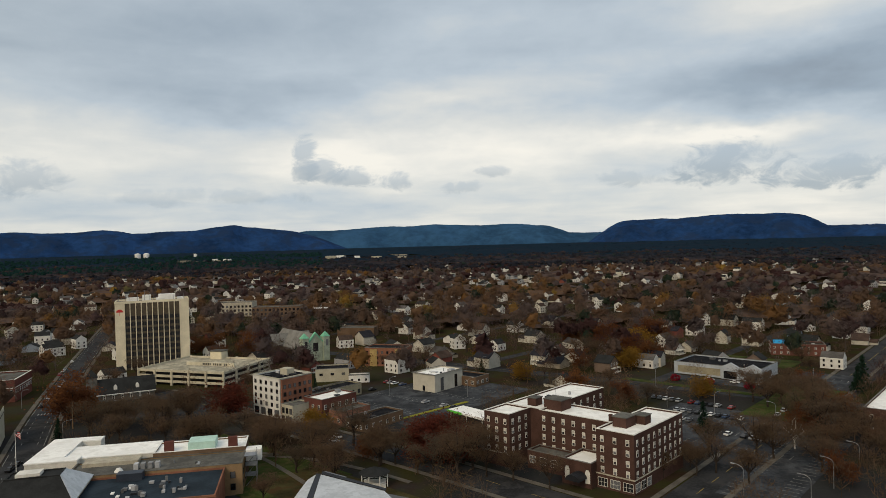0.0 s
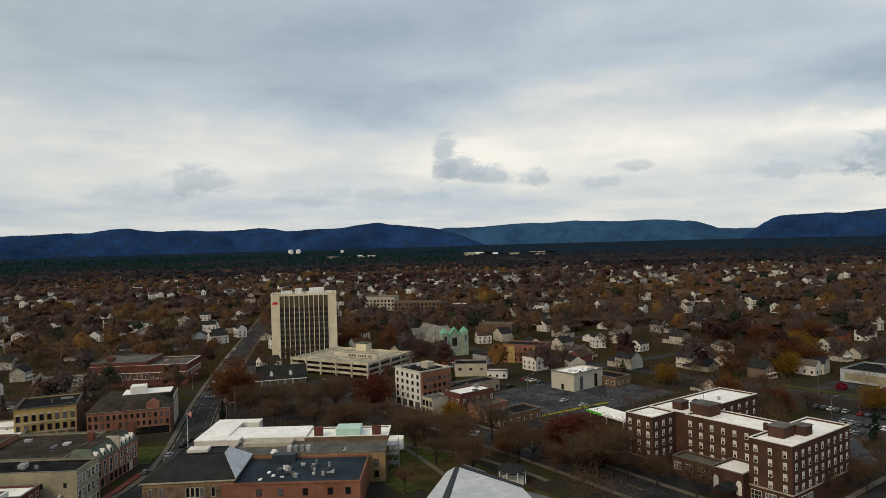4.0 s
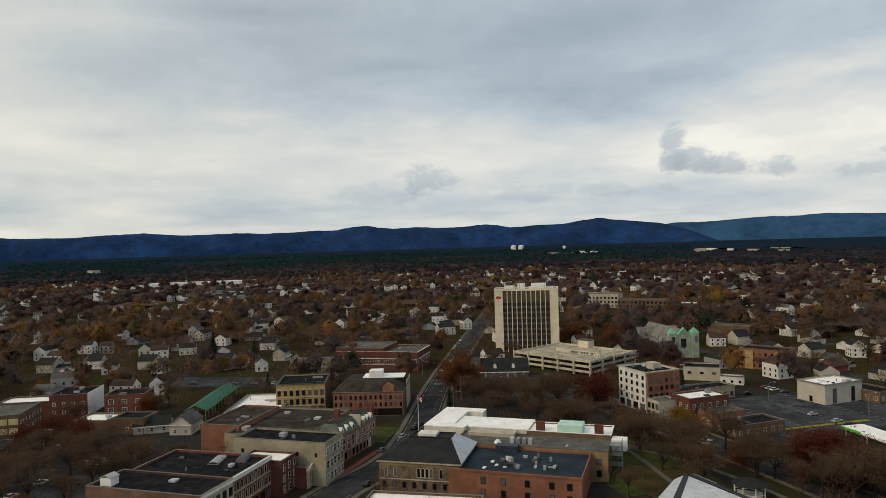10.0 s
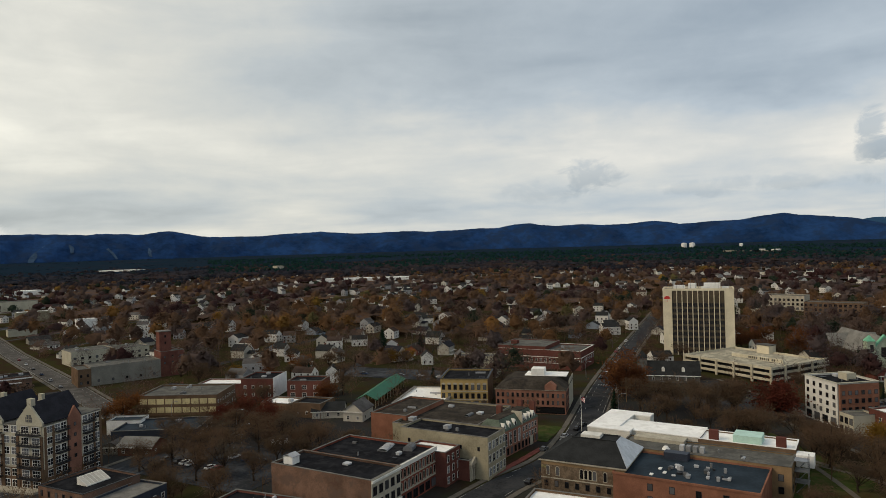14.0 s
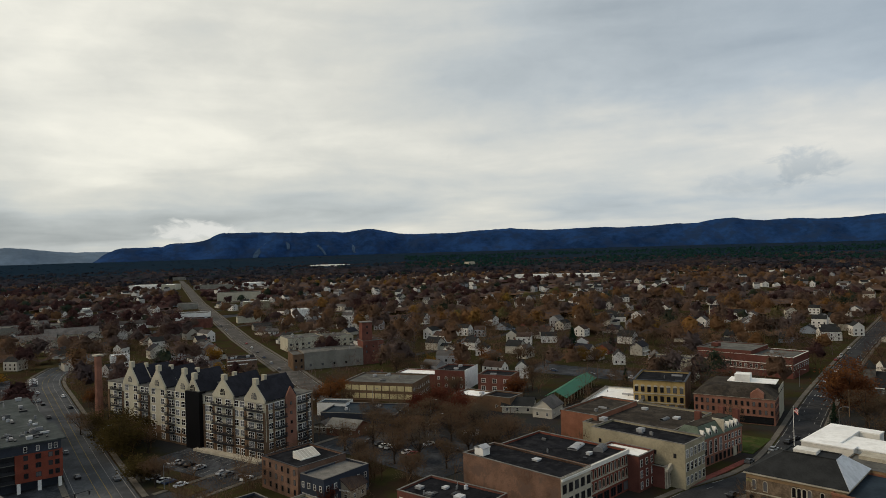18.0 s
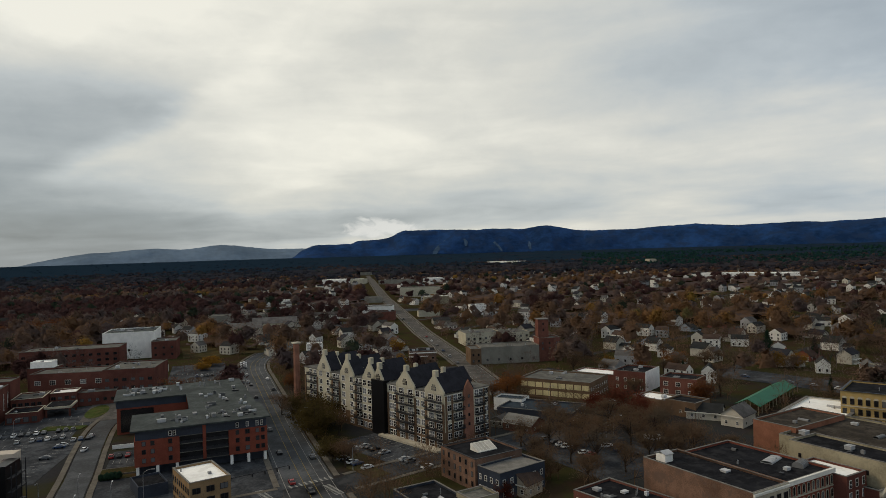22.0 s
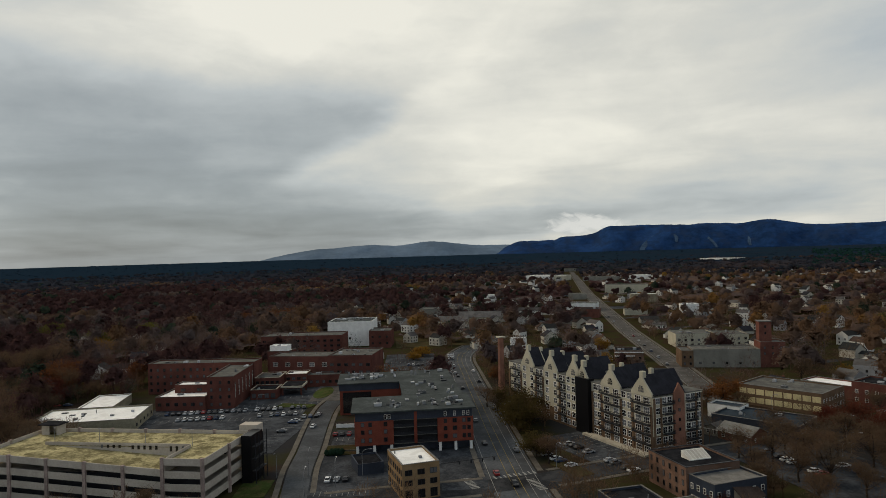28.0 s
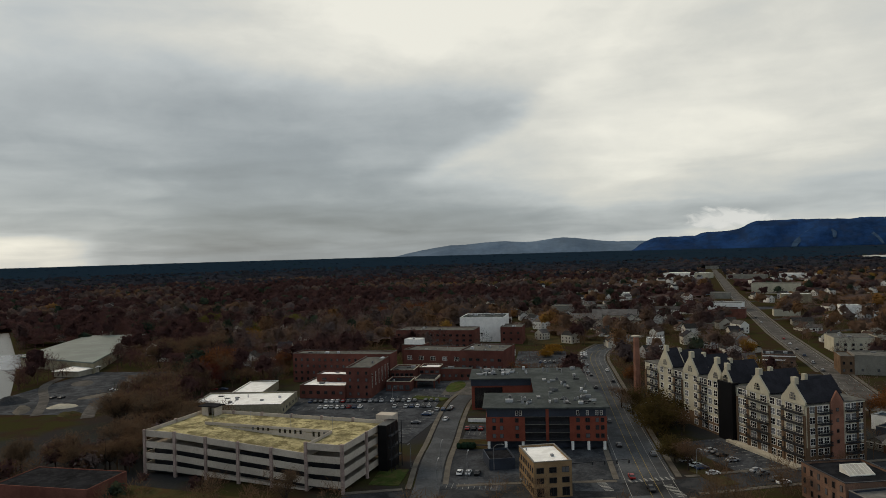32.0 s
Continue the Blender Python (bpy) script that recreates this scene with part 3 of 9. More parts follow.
def window_row(root, side, w, d, n, z, ww, wh, style, ox=0.0, oy=0.0, lo=0.0, hi=1.0, name="window"):
    """n windows along one side of a w x d mass; lo and hi bound the stretch used."""
    me = window_mesh(ww, wh, style)
    span = w if side in "fb" else d
    for i in range(n):
        s = span * (lo + (hi - lo) * (i + 0.5) / n)
        x, y, r = {"f": (s, -0.003, 0), "b": (w - s, d + 0.003, 180), "r": (w + 0.003, s, 90), "l": (-0.003, d - s, -90)}[side]
        put(name, me, root, ox + x, oy + y, z, r)


def ring(x0, x1, y0, y1, t, z0, z1):
    """A rectangular wall of thickness t round an open middle, as one connected mesh."""
    bm = bmesh.new()
    loops = []
    for i in (0, t):
        for z in (z0, z1):
            loops.append([bm.verts.new(p) for p in ((x0 + i, y0 + i, z), (x1 - i, y0 + i, z), (x1 - i, y1 - i, z), (x0 + i, y1 - i, z))])
    ol, oh, il, ih = loops
    for k in range(4):
        j = (k + 1) % 4
        bm.faces.new((ol[k], ol[j], oh[j], oh[k]))
        bm.faces.new((il[j], il[k], ih[k], ih[j]))
        bm.faces.new((oh[k], oh[j], ih[j], ih[k]))
        bm.faces.new((ol[j], ol[k], il[k], il[j]))
    return bm


def mass(root, x, y, w, d, h, wall, roof, parapet=0.6, cap="coping", z0=0.0, cornice=0.0):
    """One box-shaped volume with parapet walls round a flat roof, and a coping on top."""
    t, top = 0.35, h + parapet
    part("wall", ring(x, x + w, y, y + d, t, z0, top), wall, root)
    part("roof", boxes((x + t, x + w - t, y + t, y + d - t, h - 0.3, h)), roof, root)
    if cap:
        o = 0.08 + cornice
        part("coping", ring(x - o, x + w + o, y - o, y + d + o, o + 0.45, top, top + 0.14), cap, root)


def unit_meshes():
    """Rooftop machines: a boxed air handler with a fan, a ribbed skylight hump, a vent pipe and a flat hatch."""
    if "units" not in CACHE:
        bm = boxes((-0.5, 0.5, -0.5, 0.5, 0.12, 0.92), (-0.42, 0.42, -0.42, 0.42, 0.0, 0.12), (-0.54, 0.54, -0.54, 0.54, 0.92, 1.0))
        tube(bm, (0, 0, 1.0), (0, 0, 1.1), 0.32, 0.32, 10)
        handler = mesh_of("roof_unit", bm, "unit")
        bm = bmesh.new()
        arc = [(0.5 * math.cos(math.pi * k / 6), 0.15 + 0.45 * math.sin(math.pi * k / 6)) for k in range(7)]
        prism(bm, [(0.5, 0.0)] + arc + [(-0.5, 0.0)], -1.0, 1.0)
        for y in (-1.0, -0.5, 0.0, 0.5, 0.96):
            prism(bm, [(1.05 * a, 1.06 * b) for a, b in arc], y, y + 0.04)
        hump = mesh_of("roof_skylight", bm, "unit")
        bm = bmesh.new()
        tube(bm, (0, 0, 0), (0, 0, 1.3), 0.22, 0.17, 8)
        pipes = mesh_of("roof_pipe", bm, "steel")
        hatch = mesh_of("roof_hatch", boxes((-0.5, 0.5, -0.5, 0.5, 0, 0.35), (-0.56, 0.56, -0.56, 0.56, 0.35, 0.42)), "black_steel")
        CACHE["unit"] = handler
        CACHE["units"] = (("roof_unit", handler), ("roof_skylight", hump), ("roof_pipe", pipes), ("roof_hatch", hatch), ("roof_unit", handler))
    return CACHE["units"]


def rooftop_units(root, x, y, w, d, h, n, seed, size=(0.9, 2.4)):
    rng = random.Random(seed)
    for _ in range(n):
        name, me = rng.choice(unit_meshes())
        k = rng.uniform(*size)
        sx, sy, sz = k, k * rng.uniform(0.6, 1.5), rng.uniform(0.6, 1.4)
        if name == "roof_pipe":
            sx = sy = rng.uniform(0.8, 1.4)
        put(name, me, root, x + rng.uniform(0.12, 0.88) * w, y + rng.uniform(0.15, 0.85) * d, h, rng.choice((0, 90)), (sx, sy, sz))


CLEAR = []  # plan rectangles (corner, direction, width, depth) that hold no planting


def keep_clear(a, ang, w, d, front=9.0, rim=3.0):
    c, s = math.cos(radians(ang)), math.sin(radians(ang))
    ox, oy = a[0] - rim * c + front * s, a[1] - rim * s - front * c
    CLEAR.append((ox, oy, c, s, w + 2 * rim, d + front + rim))


def is_clear(x, y, pad=0.0):
    for ox, oy, c, s, w, d in CLEAR:
        u, v = (x - ox) * c + (y - oy) * s, -(x - ox) * s + (y - oy) * c
        if -pad < u < w + pad and -pad < v < d + pad:
            return False
    return True


def at(a, ang, z=0.0):
    return pose(a[0], a[1], z, 0, 0, ang)


def block(name, label, category, a, ang, w, d, h, wall, roof, rows=(), parapet=0.6, cap="coping", units=0, front=9.0, group="", cornice=0.0):
    """A flat-roofed building. rows: (sides, columns front, columns side, sills, width, height, style)."""
    root = thing(name, label, category, at(a, ang), group)
    mass(root, 0, 0, w, d, h, wall, roof, parapet, cap, 0.0, cornice)
    for sides, nf, ns, sills, ww, wh, style in rows:
        for s in sides:
            for z in sills:
                window_row(root, s, w, d, nf if s in "fb" else ns, z, ww, wh, style)
    if units:
        rooftop_units(root, 0, 0, w, d, h, units, int(abs(a[0] * 7 + a[1])))
    keep_clear(a, ang, w, d, front)
    return root


def gable_roof(bm, x0, x1, y0, y1, z, rise, over=0.35, thick=0.18, along="x"):
    """Two sloping slabs with the ridge along x or y."""
    if along == "x":
        ym = (y0 + y1) / 2
        for s in (1, -1):
            ye = y0 - over if s == 1 else y1 + over
            ze = z - over * rise / ((y1 - y0) / 2)
            a = [(x0 - over, ye, ze), (x1 + over, ye, ze), (x1 + over, ym, z + rise), (x0 - over, ym, z + rise)]
            lo = [bm.verts.new(p) for p in a]
            hi = [bm.verts.new((p[0], p[1], p[2] + thick)) for p in a]
            slab(bm, lo, hi)
    else:
        xm = (x0 + x1) / 2
        for s in (1, -1):
            xe = x0 - over if s == 1 else x1 + over
            ze = z - over * rise / ((x1 - x0) / 2)
            a = [(xe, y0 - over, ze), (xm, y0 - over, z + rise), (xm, y1 + over, z + rise), (xe, y1 + over, ze)]
            lo = [bm.verts.new(p) for p in a]
            hi = [bm.verts.new((p[0], p[1], p[2] + thick)) for p in a]
            slab(bm, lo, hi)


def slab(bm, lo, hi):
    n = len(lo)
    bm.faces.new(lo[::-1])
    bm.faces.new(hi)
    for i in range(n):
        bm.faces.new((lo[i], lo[(i + 1) % n], hi[(i + 1) % n], hi[i]))


def hip_roof(bm, x0, x1, y0, y1, z, rise, inset, over=0.4, flat=0.0):
    a = [(x0 - over, y0 - over, z), (x1 + over, y0 - over, z), (x1 + over, y1 + over, z), (x0 - over, y1 + over, z)]
    if flat:
        b = [(x0 + inset, y0 + inset, z + rise), (x1 - inset, y0 + inset, z + rise), (x1 - inset, y1 - inset, z + rise), (x0 + inset, y1 - inset, z + rise)]
    else:
        ym = (y0 + y1) / 2
        b = [(x0 + inset, ym - 0.05, z + rise), (x1 - inset, ym - 0.05, z + rise), (x1 - inset, ym + 0.05, z + rise), (x0 + inset, ym + 0.05, z + rise)]
    slab(bm, [bm.verts.new(p) for p in a], [bm.verts.new(p) for p in b])


# ---- ground, roads, mountains ----
def terrain(x, y):
    r = math.hypot(x, y)
    t = min(1.0, max(0.0, (r - 1800) / 3100))
    return 34.0 * t * t * (3 - 2 * t)


def build_ground():
    bm = bmesh.new()
    radii = [0, 150, 400, 800, 1300, 1800, 2200, 2600, 3000, 3400, 3800, 4200, 4600, 4990]
    n = 96
    rings = [[bm.verts.new((0, 0, 0))]]
    for r in radii[1:]:
        rings.append([bm.verts.new((r * math.cos(2 * math.pi * k / n), r * math.sin(2 * math.pi * k / n), terrain(r, 0))) for k in range(n)])
    for k in range(n):
        bm.faces.new((rings[0][0], rings[1][k], rings[1][(k + 1) % n]))
        for a, b in zip(rings[1:], rings[2:]):
            bm.faces.new((a[k], b[k], b[(k + 1) % n], a[(k + 1) % n]))
    tagged(new("ground", mesh_of("ground", bm, "ground")), "leaf-strewn grass and worn pavement between the streets", "ground", kind="structure")


build_ground()


def ridge(name, label, mat, shelves, summits, dist, az0, az1, rough):
    """A mountain range at that distance: long shelves (from, to, height, fade in degrees) with summits (azimuth, height, width) on them."""
    bm = bmesh.new()
    cols, n = [], int((az1 - az0) / 0.2)
    for k in range(n + 1):
        az = az0 + (az1 - az0) * k / n
        h = 12.0
        for a, b, hh, fade in shelves:
            t = min(1.0, max(0.0, (az - a) / fade + 1), max(0.0, (b - az) / fade + 1))
            h = max(h, hh * t * t * (3 - 2 * t))
        for a, hh, w in summits:
            t = math.exp(-((az - a) / w) ** 2)
            h = max(h, h + (hh - h) * t)
        h += rough * (noise.noise((az * 0.4, dist * 0.01, 0)) + 0.5 * noise.noise((az * 1.1, 5, 0)) + 0.3 * noise.noise((az * 3.0, 9, 0)) + 0.15 * noise.noise((az * 8.0, 3, 0))) * min(1, h / 100)
        c, s = -math.sin(radians(az)), math.cos(radians(az))
        col = []
        for j in range(11):
            f = j / 10
            bulge = 70 * noise.noise((az * 0.55, f * 1.5, dist)) * math.sin(math.pi * f)
            r = dist - 300 + 340 * f + bulge
            z = 20 + (h - 20) * (1 - (1 - f) ** 1.5)
            col.append(bm.verts.new((c * r, s * r, z if j else -5)))
        cols.append(col)
    for a, b in zip(cols, cols[1:]):
        for j in range(10):
            bm.faces.new((a[j], a[j + 1], b[j + 1], b[j]))
    tagged(new(name, mesh_of(name, bm, mat)), label, "mountain", kind="structure")


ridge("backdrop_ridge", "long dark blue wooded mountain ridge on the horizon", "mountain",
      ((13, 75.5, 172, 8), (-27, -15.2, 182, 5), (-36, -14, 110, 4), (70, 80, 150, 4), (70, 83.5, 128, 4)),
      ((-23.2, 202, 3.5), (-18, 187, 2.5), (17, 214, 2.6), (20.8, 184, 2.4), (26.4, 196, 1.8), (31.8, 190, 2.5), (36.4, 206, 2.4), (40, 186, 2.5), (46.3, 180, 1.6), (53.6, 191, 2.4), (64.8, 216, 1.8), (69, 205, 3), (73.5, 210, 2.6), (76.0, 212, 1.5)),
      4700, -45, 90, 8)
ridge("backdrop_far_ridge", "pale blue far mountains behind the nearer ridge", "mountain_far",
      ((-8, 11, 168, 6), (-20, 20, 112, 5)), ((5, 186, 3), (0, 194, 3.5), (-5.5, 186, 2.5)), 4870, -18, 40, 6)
def clearing(az0, f0, az1, f1, wide):
    """A pale cleared strip running down the near face of the long ridge."""
    bm = bmesh.new()
    rows = []
    for k in range(13):
        q = k / 12
        az, f = az0 + (az1 - az0) * q + 0.12 * math.sin(q * 5 + az0), f0 + (f1 - f0) * q
        r = 4700 - 300 + 340 * f + 70 * noise.noise((az * 0.55, f * 1.5, 4700)) * math.sin(math.pi * f) - 14
        z = 20 + (190 - 20) * (1 - (1 - f) ** 1.5)
        half = wide * (0.35 + 0.65 * math.sin(math.pi * (0.15 + 0.7 * q))) / 2
        rows.append([bm.verts.new((-math.sin(radians(a)) * r, math.cos(radians(a)) * r, z)) for a in (az - half, az + half)])
    for a, b in zip(rows, rows[1:]):
        bm.faces.new((a[0], a[1], b[1], b[0]))
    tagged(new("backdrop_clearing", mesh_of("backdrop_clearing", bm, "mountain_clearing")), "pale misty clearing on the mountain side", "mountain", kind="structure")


for row in ((72.9, 0.62, 74.0, 0.1, 0.55), (71.8, 0.6, 71.3, 0.3, 0.28), (70.2, 0.8, 68.5, 0.12, 0.25), (66.4, 0.5, 66.0, 0.15, 0.25)):
    clearing(*row)
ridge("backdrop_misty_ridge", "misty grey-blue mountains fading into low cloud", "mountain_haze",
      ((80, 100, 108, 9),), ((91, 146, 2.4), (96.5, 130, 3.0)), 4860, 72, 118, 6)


def strip(name, label, pts, width, mat="asphalt", z=0.03, kind="structure", category="road", clear=True):
    """A flat band of even width along a line of points."""
    bm = bmesh.new()
    edge = []
    for i, p in enumerate(pts):
        a, b = Vector(pts[max(0, i - 1)]), Vector(pts[min(len(pts) - 1, i + 1)])
        n = Vector((-(b - a).y, (b - a).x)).normalized() * width / 2
        edge.append((Vector(p) + n, Vector(p) - n))
    lo = [[bm.verts.new((e.x, e.y, z - 0.2 + terrain(e.x, e.y))) for e in pr] for pr in edge]
    hi = [[bm.verts.new((e.x, e.y, z + terrain(e.x, e.y))) for e in pr] for pr in edge]
    for i in range(len(pts) - 1):
        bm.faces.new((hi[i][1], hi[i + 1][1], hi[i + 1][0], hi[i][0]))
        for s in (0, 1):
            bm.faces.new((lo[i][s], lo[i + 1][s], hi[i + 1][s], hi[i][s]))
    ob = new(name, mesh_of(name, bm, mat))
    if clear:
        for a, b in zip(pts, pts[1:]):
            dx, dy = b[0] - a[0], b[1] - a[1]
            l = math.hypot(dx, dy)
            CLEAR.append((a[0] + dy / l * (width / 2 + 1.5), a[1] - dx / l * (width / 2 + 1.5), dx / l, dy / l, l, width + 3))
    return tagged(ob, label, category, kind=kind) if kind else ob


def bend(pts, n=6):
    """Smooth curve through the points."""
    out = []
    for i in range(len(pts) - 1):
        p = [Vector(pts[max(0, min(len(pts) - 1, i + k))]) for k in (-1, 0, 1, 2)]
        for j in range(n):
            t = j / n
            q = 0.5 * ((2 * p[1]) + (p[2] - p[0]) * t + (2 * p[0] - 5 * p[1] + 4 * p[2] - p[3]) * t * t + (3 * p[1] - p[0] - 3 * p[2] + p[3]) * t ** 3)
            out.append((q.x, q.y))
    return out + [pts[-1]]


def offset(pts, d):
    out = []
    for i, p in enumerate(pts):
        a, b = Vector(pts[max(0, i - 1)]), Vector(pts[min(len(pts) - 1, i + 1)])
        n = Vector((-(b - a).y, (b - a).x)).normalized() * d
        out.append((p[0] + n.x, p[1] + n.y))
    return out


def dashes(pts, every, length, width, mat, z, centre=0.0):
    """Short painted strokes along a line, in one mesh."""
    bm = bmesh.new()
    line = offset(pts, centre)
    run = 0.0
    for a, b in zip(line, line[1:]):
        dx, dy = b[0] - a[0], b[1] - a[1]
        l = math.hypot(dx, dy)
        ux, uy = dx / l, dy / l
        s = (every - run % every) % every
        while s + length < l:
            x, y = a[0] + ux * s, a[1] + uy * s
            q = [(x - uy * width / 2, y + ux * width / 2), (x + uy * width / 2, y - ux * width / 2), (x + ux * length + uy * width / 2, y + uy * length - ux * width / 2), (x + ux * length - uy * width / 2, y + uy * length + ux * width / 2)]
            bm.faces.new([bm.verts.new((*p, z)) for p in q])
            s += every
        run += l
    return tagged(new("lane_marking", mesh_of("lane_marking", bm, mat)), "worn painted lane lines on the road", "road marking", kind="structure")


ROADS = {
    "main": (bend([(-128, 120), (-134, 165), (-139, 212), (-184.5, 315), (-226, 416), (-264, 512), (-330, 680)]), 11.5),
    "hotel": (bend([(-150, 358), (-83.5, 300), (-15, 240), (30, 196), (75, 152)]), 13.0),
    "east": (bend([(20, 140), (70, 197), (124, 258), (240, 392), (420, 600)]), 13.0),
    "arterial": (bend([(-120, 500), (-50, 455), (26, 402), (98, 350), (146, 316), (260, 232)]), 11.0),
    "big": (bend([(-190, 24), (-217, 21), (-280, 17), (-350, 13.5), (-420, 10), (-480, 8), (-525, 16), (-600, 44)]), 17.0),
    "far": ([(-330, 128), (-425, 140), (-607, 159), (-1082, 223), (-2110, 384)], 13.0),
    "cross": (bend([(-198, -72), (-211, -30), (-221, 20), (-238, 66), (-262, 135), (-300, 230)]), 12.0),
    "side": (bend([(-190, -47), (-212, -49), (-240, -52.7), (-265, -54.5), (-305, -58), (-340, -59.5), (-372, -56)]), 8.4),
    "church": (bend([(-165, 300), (-120, 315), (-85, 302)]), 9.0),
    "west": (bend([(-145, 140), (-200, 128), (-260, 138)]), 9.0),
    "mill": (bend([(-240, 70), (-290, 92), (-345, 105), (-420, 128)]), 8.0),
}


def on_road(x, y, own):
    for key, (pts, wd) in ROADS.items():
        if key != own:
            for a, b in zip(pts, pts[1:]):
                dx, dy = b[0] - a[0], b[1] - a[1]
                l2 = dx * dx + dy * dy
                t = min(1, max(0, ((x - a[0]) * dx + (y - a[1]) * dy) / l2))
                if math.hypot(x - a[0] - t * dx, y - a[1] - t * dy) < wd / 2 + 1.2:
                    return True
    return False


def pavement(line, own, z):
    """Pavement along a line, broken where it meets another street."""
    fine = []
    for a, b in zip(line, line[1:]):
        n = max(1, int(math.hypot(b[0] - a[0], b[1] - a[1]) / 3))
        fine += [(a[0] + (b[0] - a[0]) * k / n, a[1] + (b[1] - a[1]) * k / n) for k in range(n)]
    run = []
    for p in fine + [None]:
        if p is None or on_road(p[0], p[1], own):
            if len(run) > 2:
                strip("pavement", "pale concrete pavement with a raised kerb", run, 1.9, "concrete", z, category="pavement", clear=False)
            run = []
        else:
            run.append(p)


for i, (key, (pts, wd)) in enumerate(ROADS.items()):
    strip("road", "dark asphalt street with worn lane paint", pts, wd, {"far": "worn_asphalt", "big": "mid_asphalt", "side": "mid_asphalt"}.get(key, "asphalt"), 0.03 + 0.005 * i)
    if key == "far":
        # planting kept off, mostly on the south side, so the camera sees the avenue
        for p, q in zip(pts, pts[1:]):
            l = math.hypot(q[0] - p[0], q[1] - p[1])
            ux, uy = (q[0] - p[0]) / l, (q[1] - p[1]) / l
            CLEAR.append((p[0] + uy * 9, p[1] - ux * 9, ux, uy, l, 36.0))
    if key in ("main", "hotel", "east", "big", "cross", "side", "far"):
        for s in (1, -1):
            pavement(offset(pts, s * (wd / 2 + 1.6)), key, 0.15 + 0.005 * i)
    if key in ("hotel", "east", "arterial"):
        dashes(pts, 6.0, 5.9, 0.22, "yellow_paint", 0.10)
    if key in ("main", "far"):
        dashes(pts, 9.0, 3.0, 0.2, "paint", 0.10, wd * 0.25)
        dashes(pts, 9.0, 3.0, 0.2, "paint", 0.10, -wd * 0.25)
        dashes(pts, 5.0, 4.95, 0.2, "paint", 0.10, wd * 0.46)
        dashes(pts, 5.0, 4.95, 0.2, "paint", 0.10, -wd * 0.46)
    if key == "big":
        for off, paint, wide in ((1.5, "yellow_paint", 0.13), (-1.5, "yellow_paint", 0.13), (wd * 0.44, "paint", 0.16), (-wd * 0.44, "paint", 0.16), (-wd * 0.24, "paint", 0.10)):
            strip("lane_marking", "worn painted line along the wide road", offset(pts, off), wide, paint, 0.115, category="road marking", clear=False)
strip("pavement", "red brick paving strip along the main street", [(-141.5, 168), (-144.5, 190), (-147, 206)], 2.2, "brick_paving", 0.22, category="pavement", clear=False)
# residential grid
for k in range(-2, 10):
    k0 = k + 2
    u = Vector((math.cos(radians(48)), math.sin(radians(48))))
    o = Vector((-60, 470)) + k * 95 * Vector((u.y, -u.x)) * (1 if k % 2 else 1.06)
    strip("road", "narrow residential street between houses", [tuple(o), tuple(o + u * 900)], 7.0, "asphalt", 0.004 + 0.0008 * k0)
for k in range(7):
    u = Vector((math.cos(radians(112)), math.sin(radians(112))))
    o = Vector((-330 - 95 * k, 250 - 20 * k))
    strip("road", "narrow residential street between houses", [tuple(o), tuple(o + u * 700)], 7.0, "asphalt", 0.016 + 0.0008 * k)


def zebra(c, ang, length, n=8):
    bm = bmesh.new()
    for i in range(n):
        x = -length / 2 + (i + 0.5) * length / n
        bm.faces.new([bm.verts.new(p) for p in ((x - 0.3, -1.4, 0), (x + 0.3, -1.4, 0), (x + 0.3, 1.4, 0), (x - 0.3, 1.4, 0))])
    ob = new("crosswalk", mesh_of("crosswalk", bm, "paint"))
    ob.matrix_basis = at(c, ang, 0.11)
    tagged(ob, "white striped crosswalk painted across the street", "crosswalk", kind="structure")


for c, ang, l in (((-229, 21), 108, 16), ((-219.5, 27), 18, 11), ((-222, 6), 18, 11), ((-183, 318), 22, 12), ((-143, 222), 22, 12), ((-136, 200), 14, 12), ((-90, 309), 50, 12)):
    zebra(c, ang, l, 9)


LOTS = []


def lot(label, a, ang, w, d, mat="lot", stalls=(), z=0.05, category="parking lot", name="parking_lot", clear=True):
    """A paved or planted rectangle; stalls: (offset, count) rows of painted bay lines along its width."""
    LOTS.append(a)
    z += 0.004 * len(LOTS) + (0.03 if name != "parking_lot" else 0.0)
    ob = new(name, mesh_of(name, boxes((0, w, 0, d, -0.15, z)), mat))
    ob.matrix_basis = at(a, ang)
    tagged(ob, label, category, kind="structure")
    if stalls:
        bm = bmesh.new()
        for y, n in stalls:
            for i in range(n + 1):
                x = 1.5 + i * (w - 3) / n
                bm.faces.new([bm.verts.new(p) for p in ((x - 0.07, y, z + 0.015), (x + 0.07, y, z + 0.015), (x + 0.07, y + 5, z + 0.015), (x - 0.07, y + 5, z + 0.015))])
        part("bay_line", bm, "paint", ob)
    if clear:
        keep_clear(a, ang, w, d, 1.0, 1.0)


lot("worn asphalt apron round the modern block", (-264, -47.5), 0, 56, 62, z=0.012, clear=False)
lot("worn asphalt car park behind the brick hotel", (63, 262), -42, 62, 62, stalls=((6, 20), (24, 20), (40, 20)))
lot("large grey cracked asphalt car park", (-54.4, 325.6), -42, 60, 78, stalls=((6, 17), (24, 17), (42, 17), (60, 17)))
lot("asphalt forecourt beside the hotel", (-22, 286), -42, 46, 22)
lot("marked asphalt car park by a lawn", (92, 186), 48, 75, 20, stalls=((1, 24), (14, 24)))
lot("hospital car park with rows of cars", (-335, -146), 97, 82, 46, stalls=((3, 26), (20, 26)))
lot("asphalt car park below the hospital", (-284, -152), 92, 84, 54, z=0.02, stalls=((30, 26), (44, 26)))
lot("car park beside the side street", (-262, -68), 174, 60, 28, stalls=((4, 14), (20, 14)))
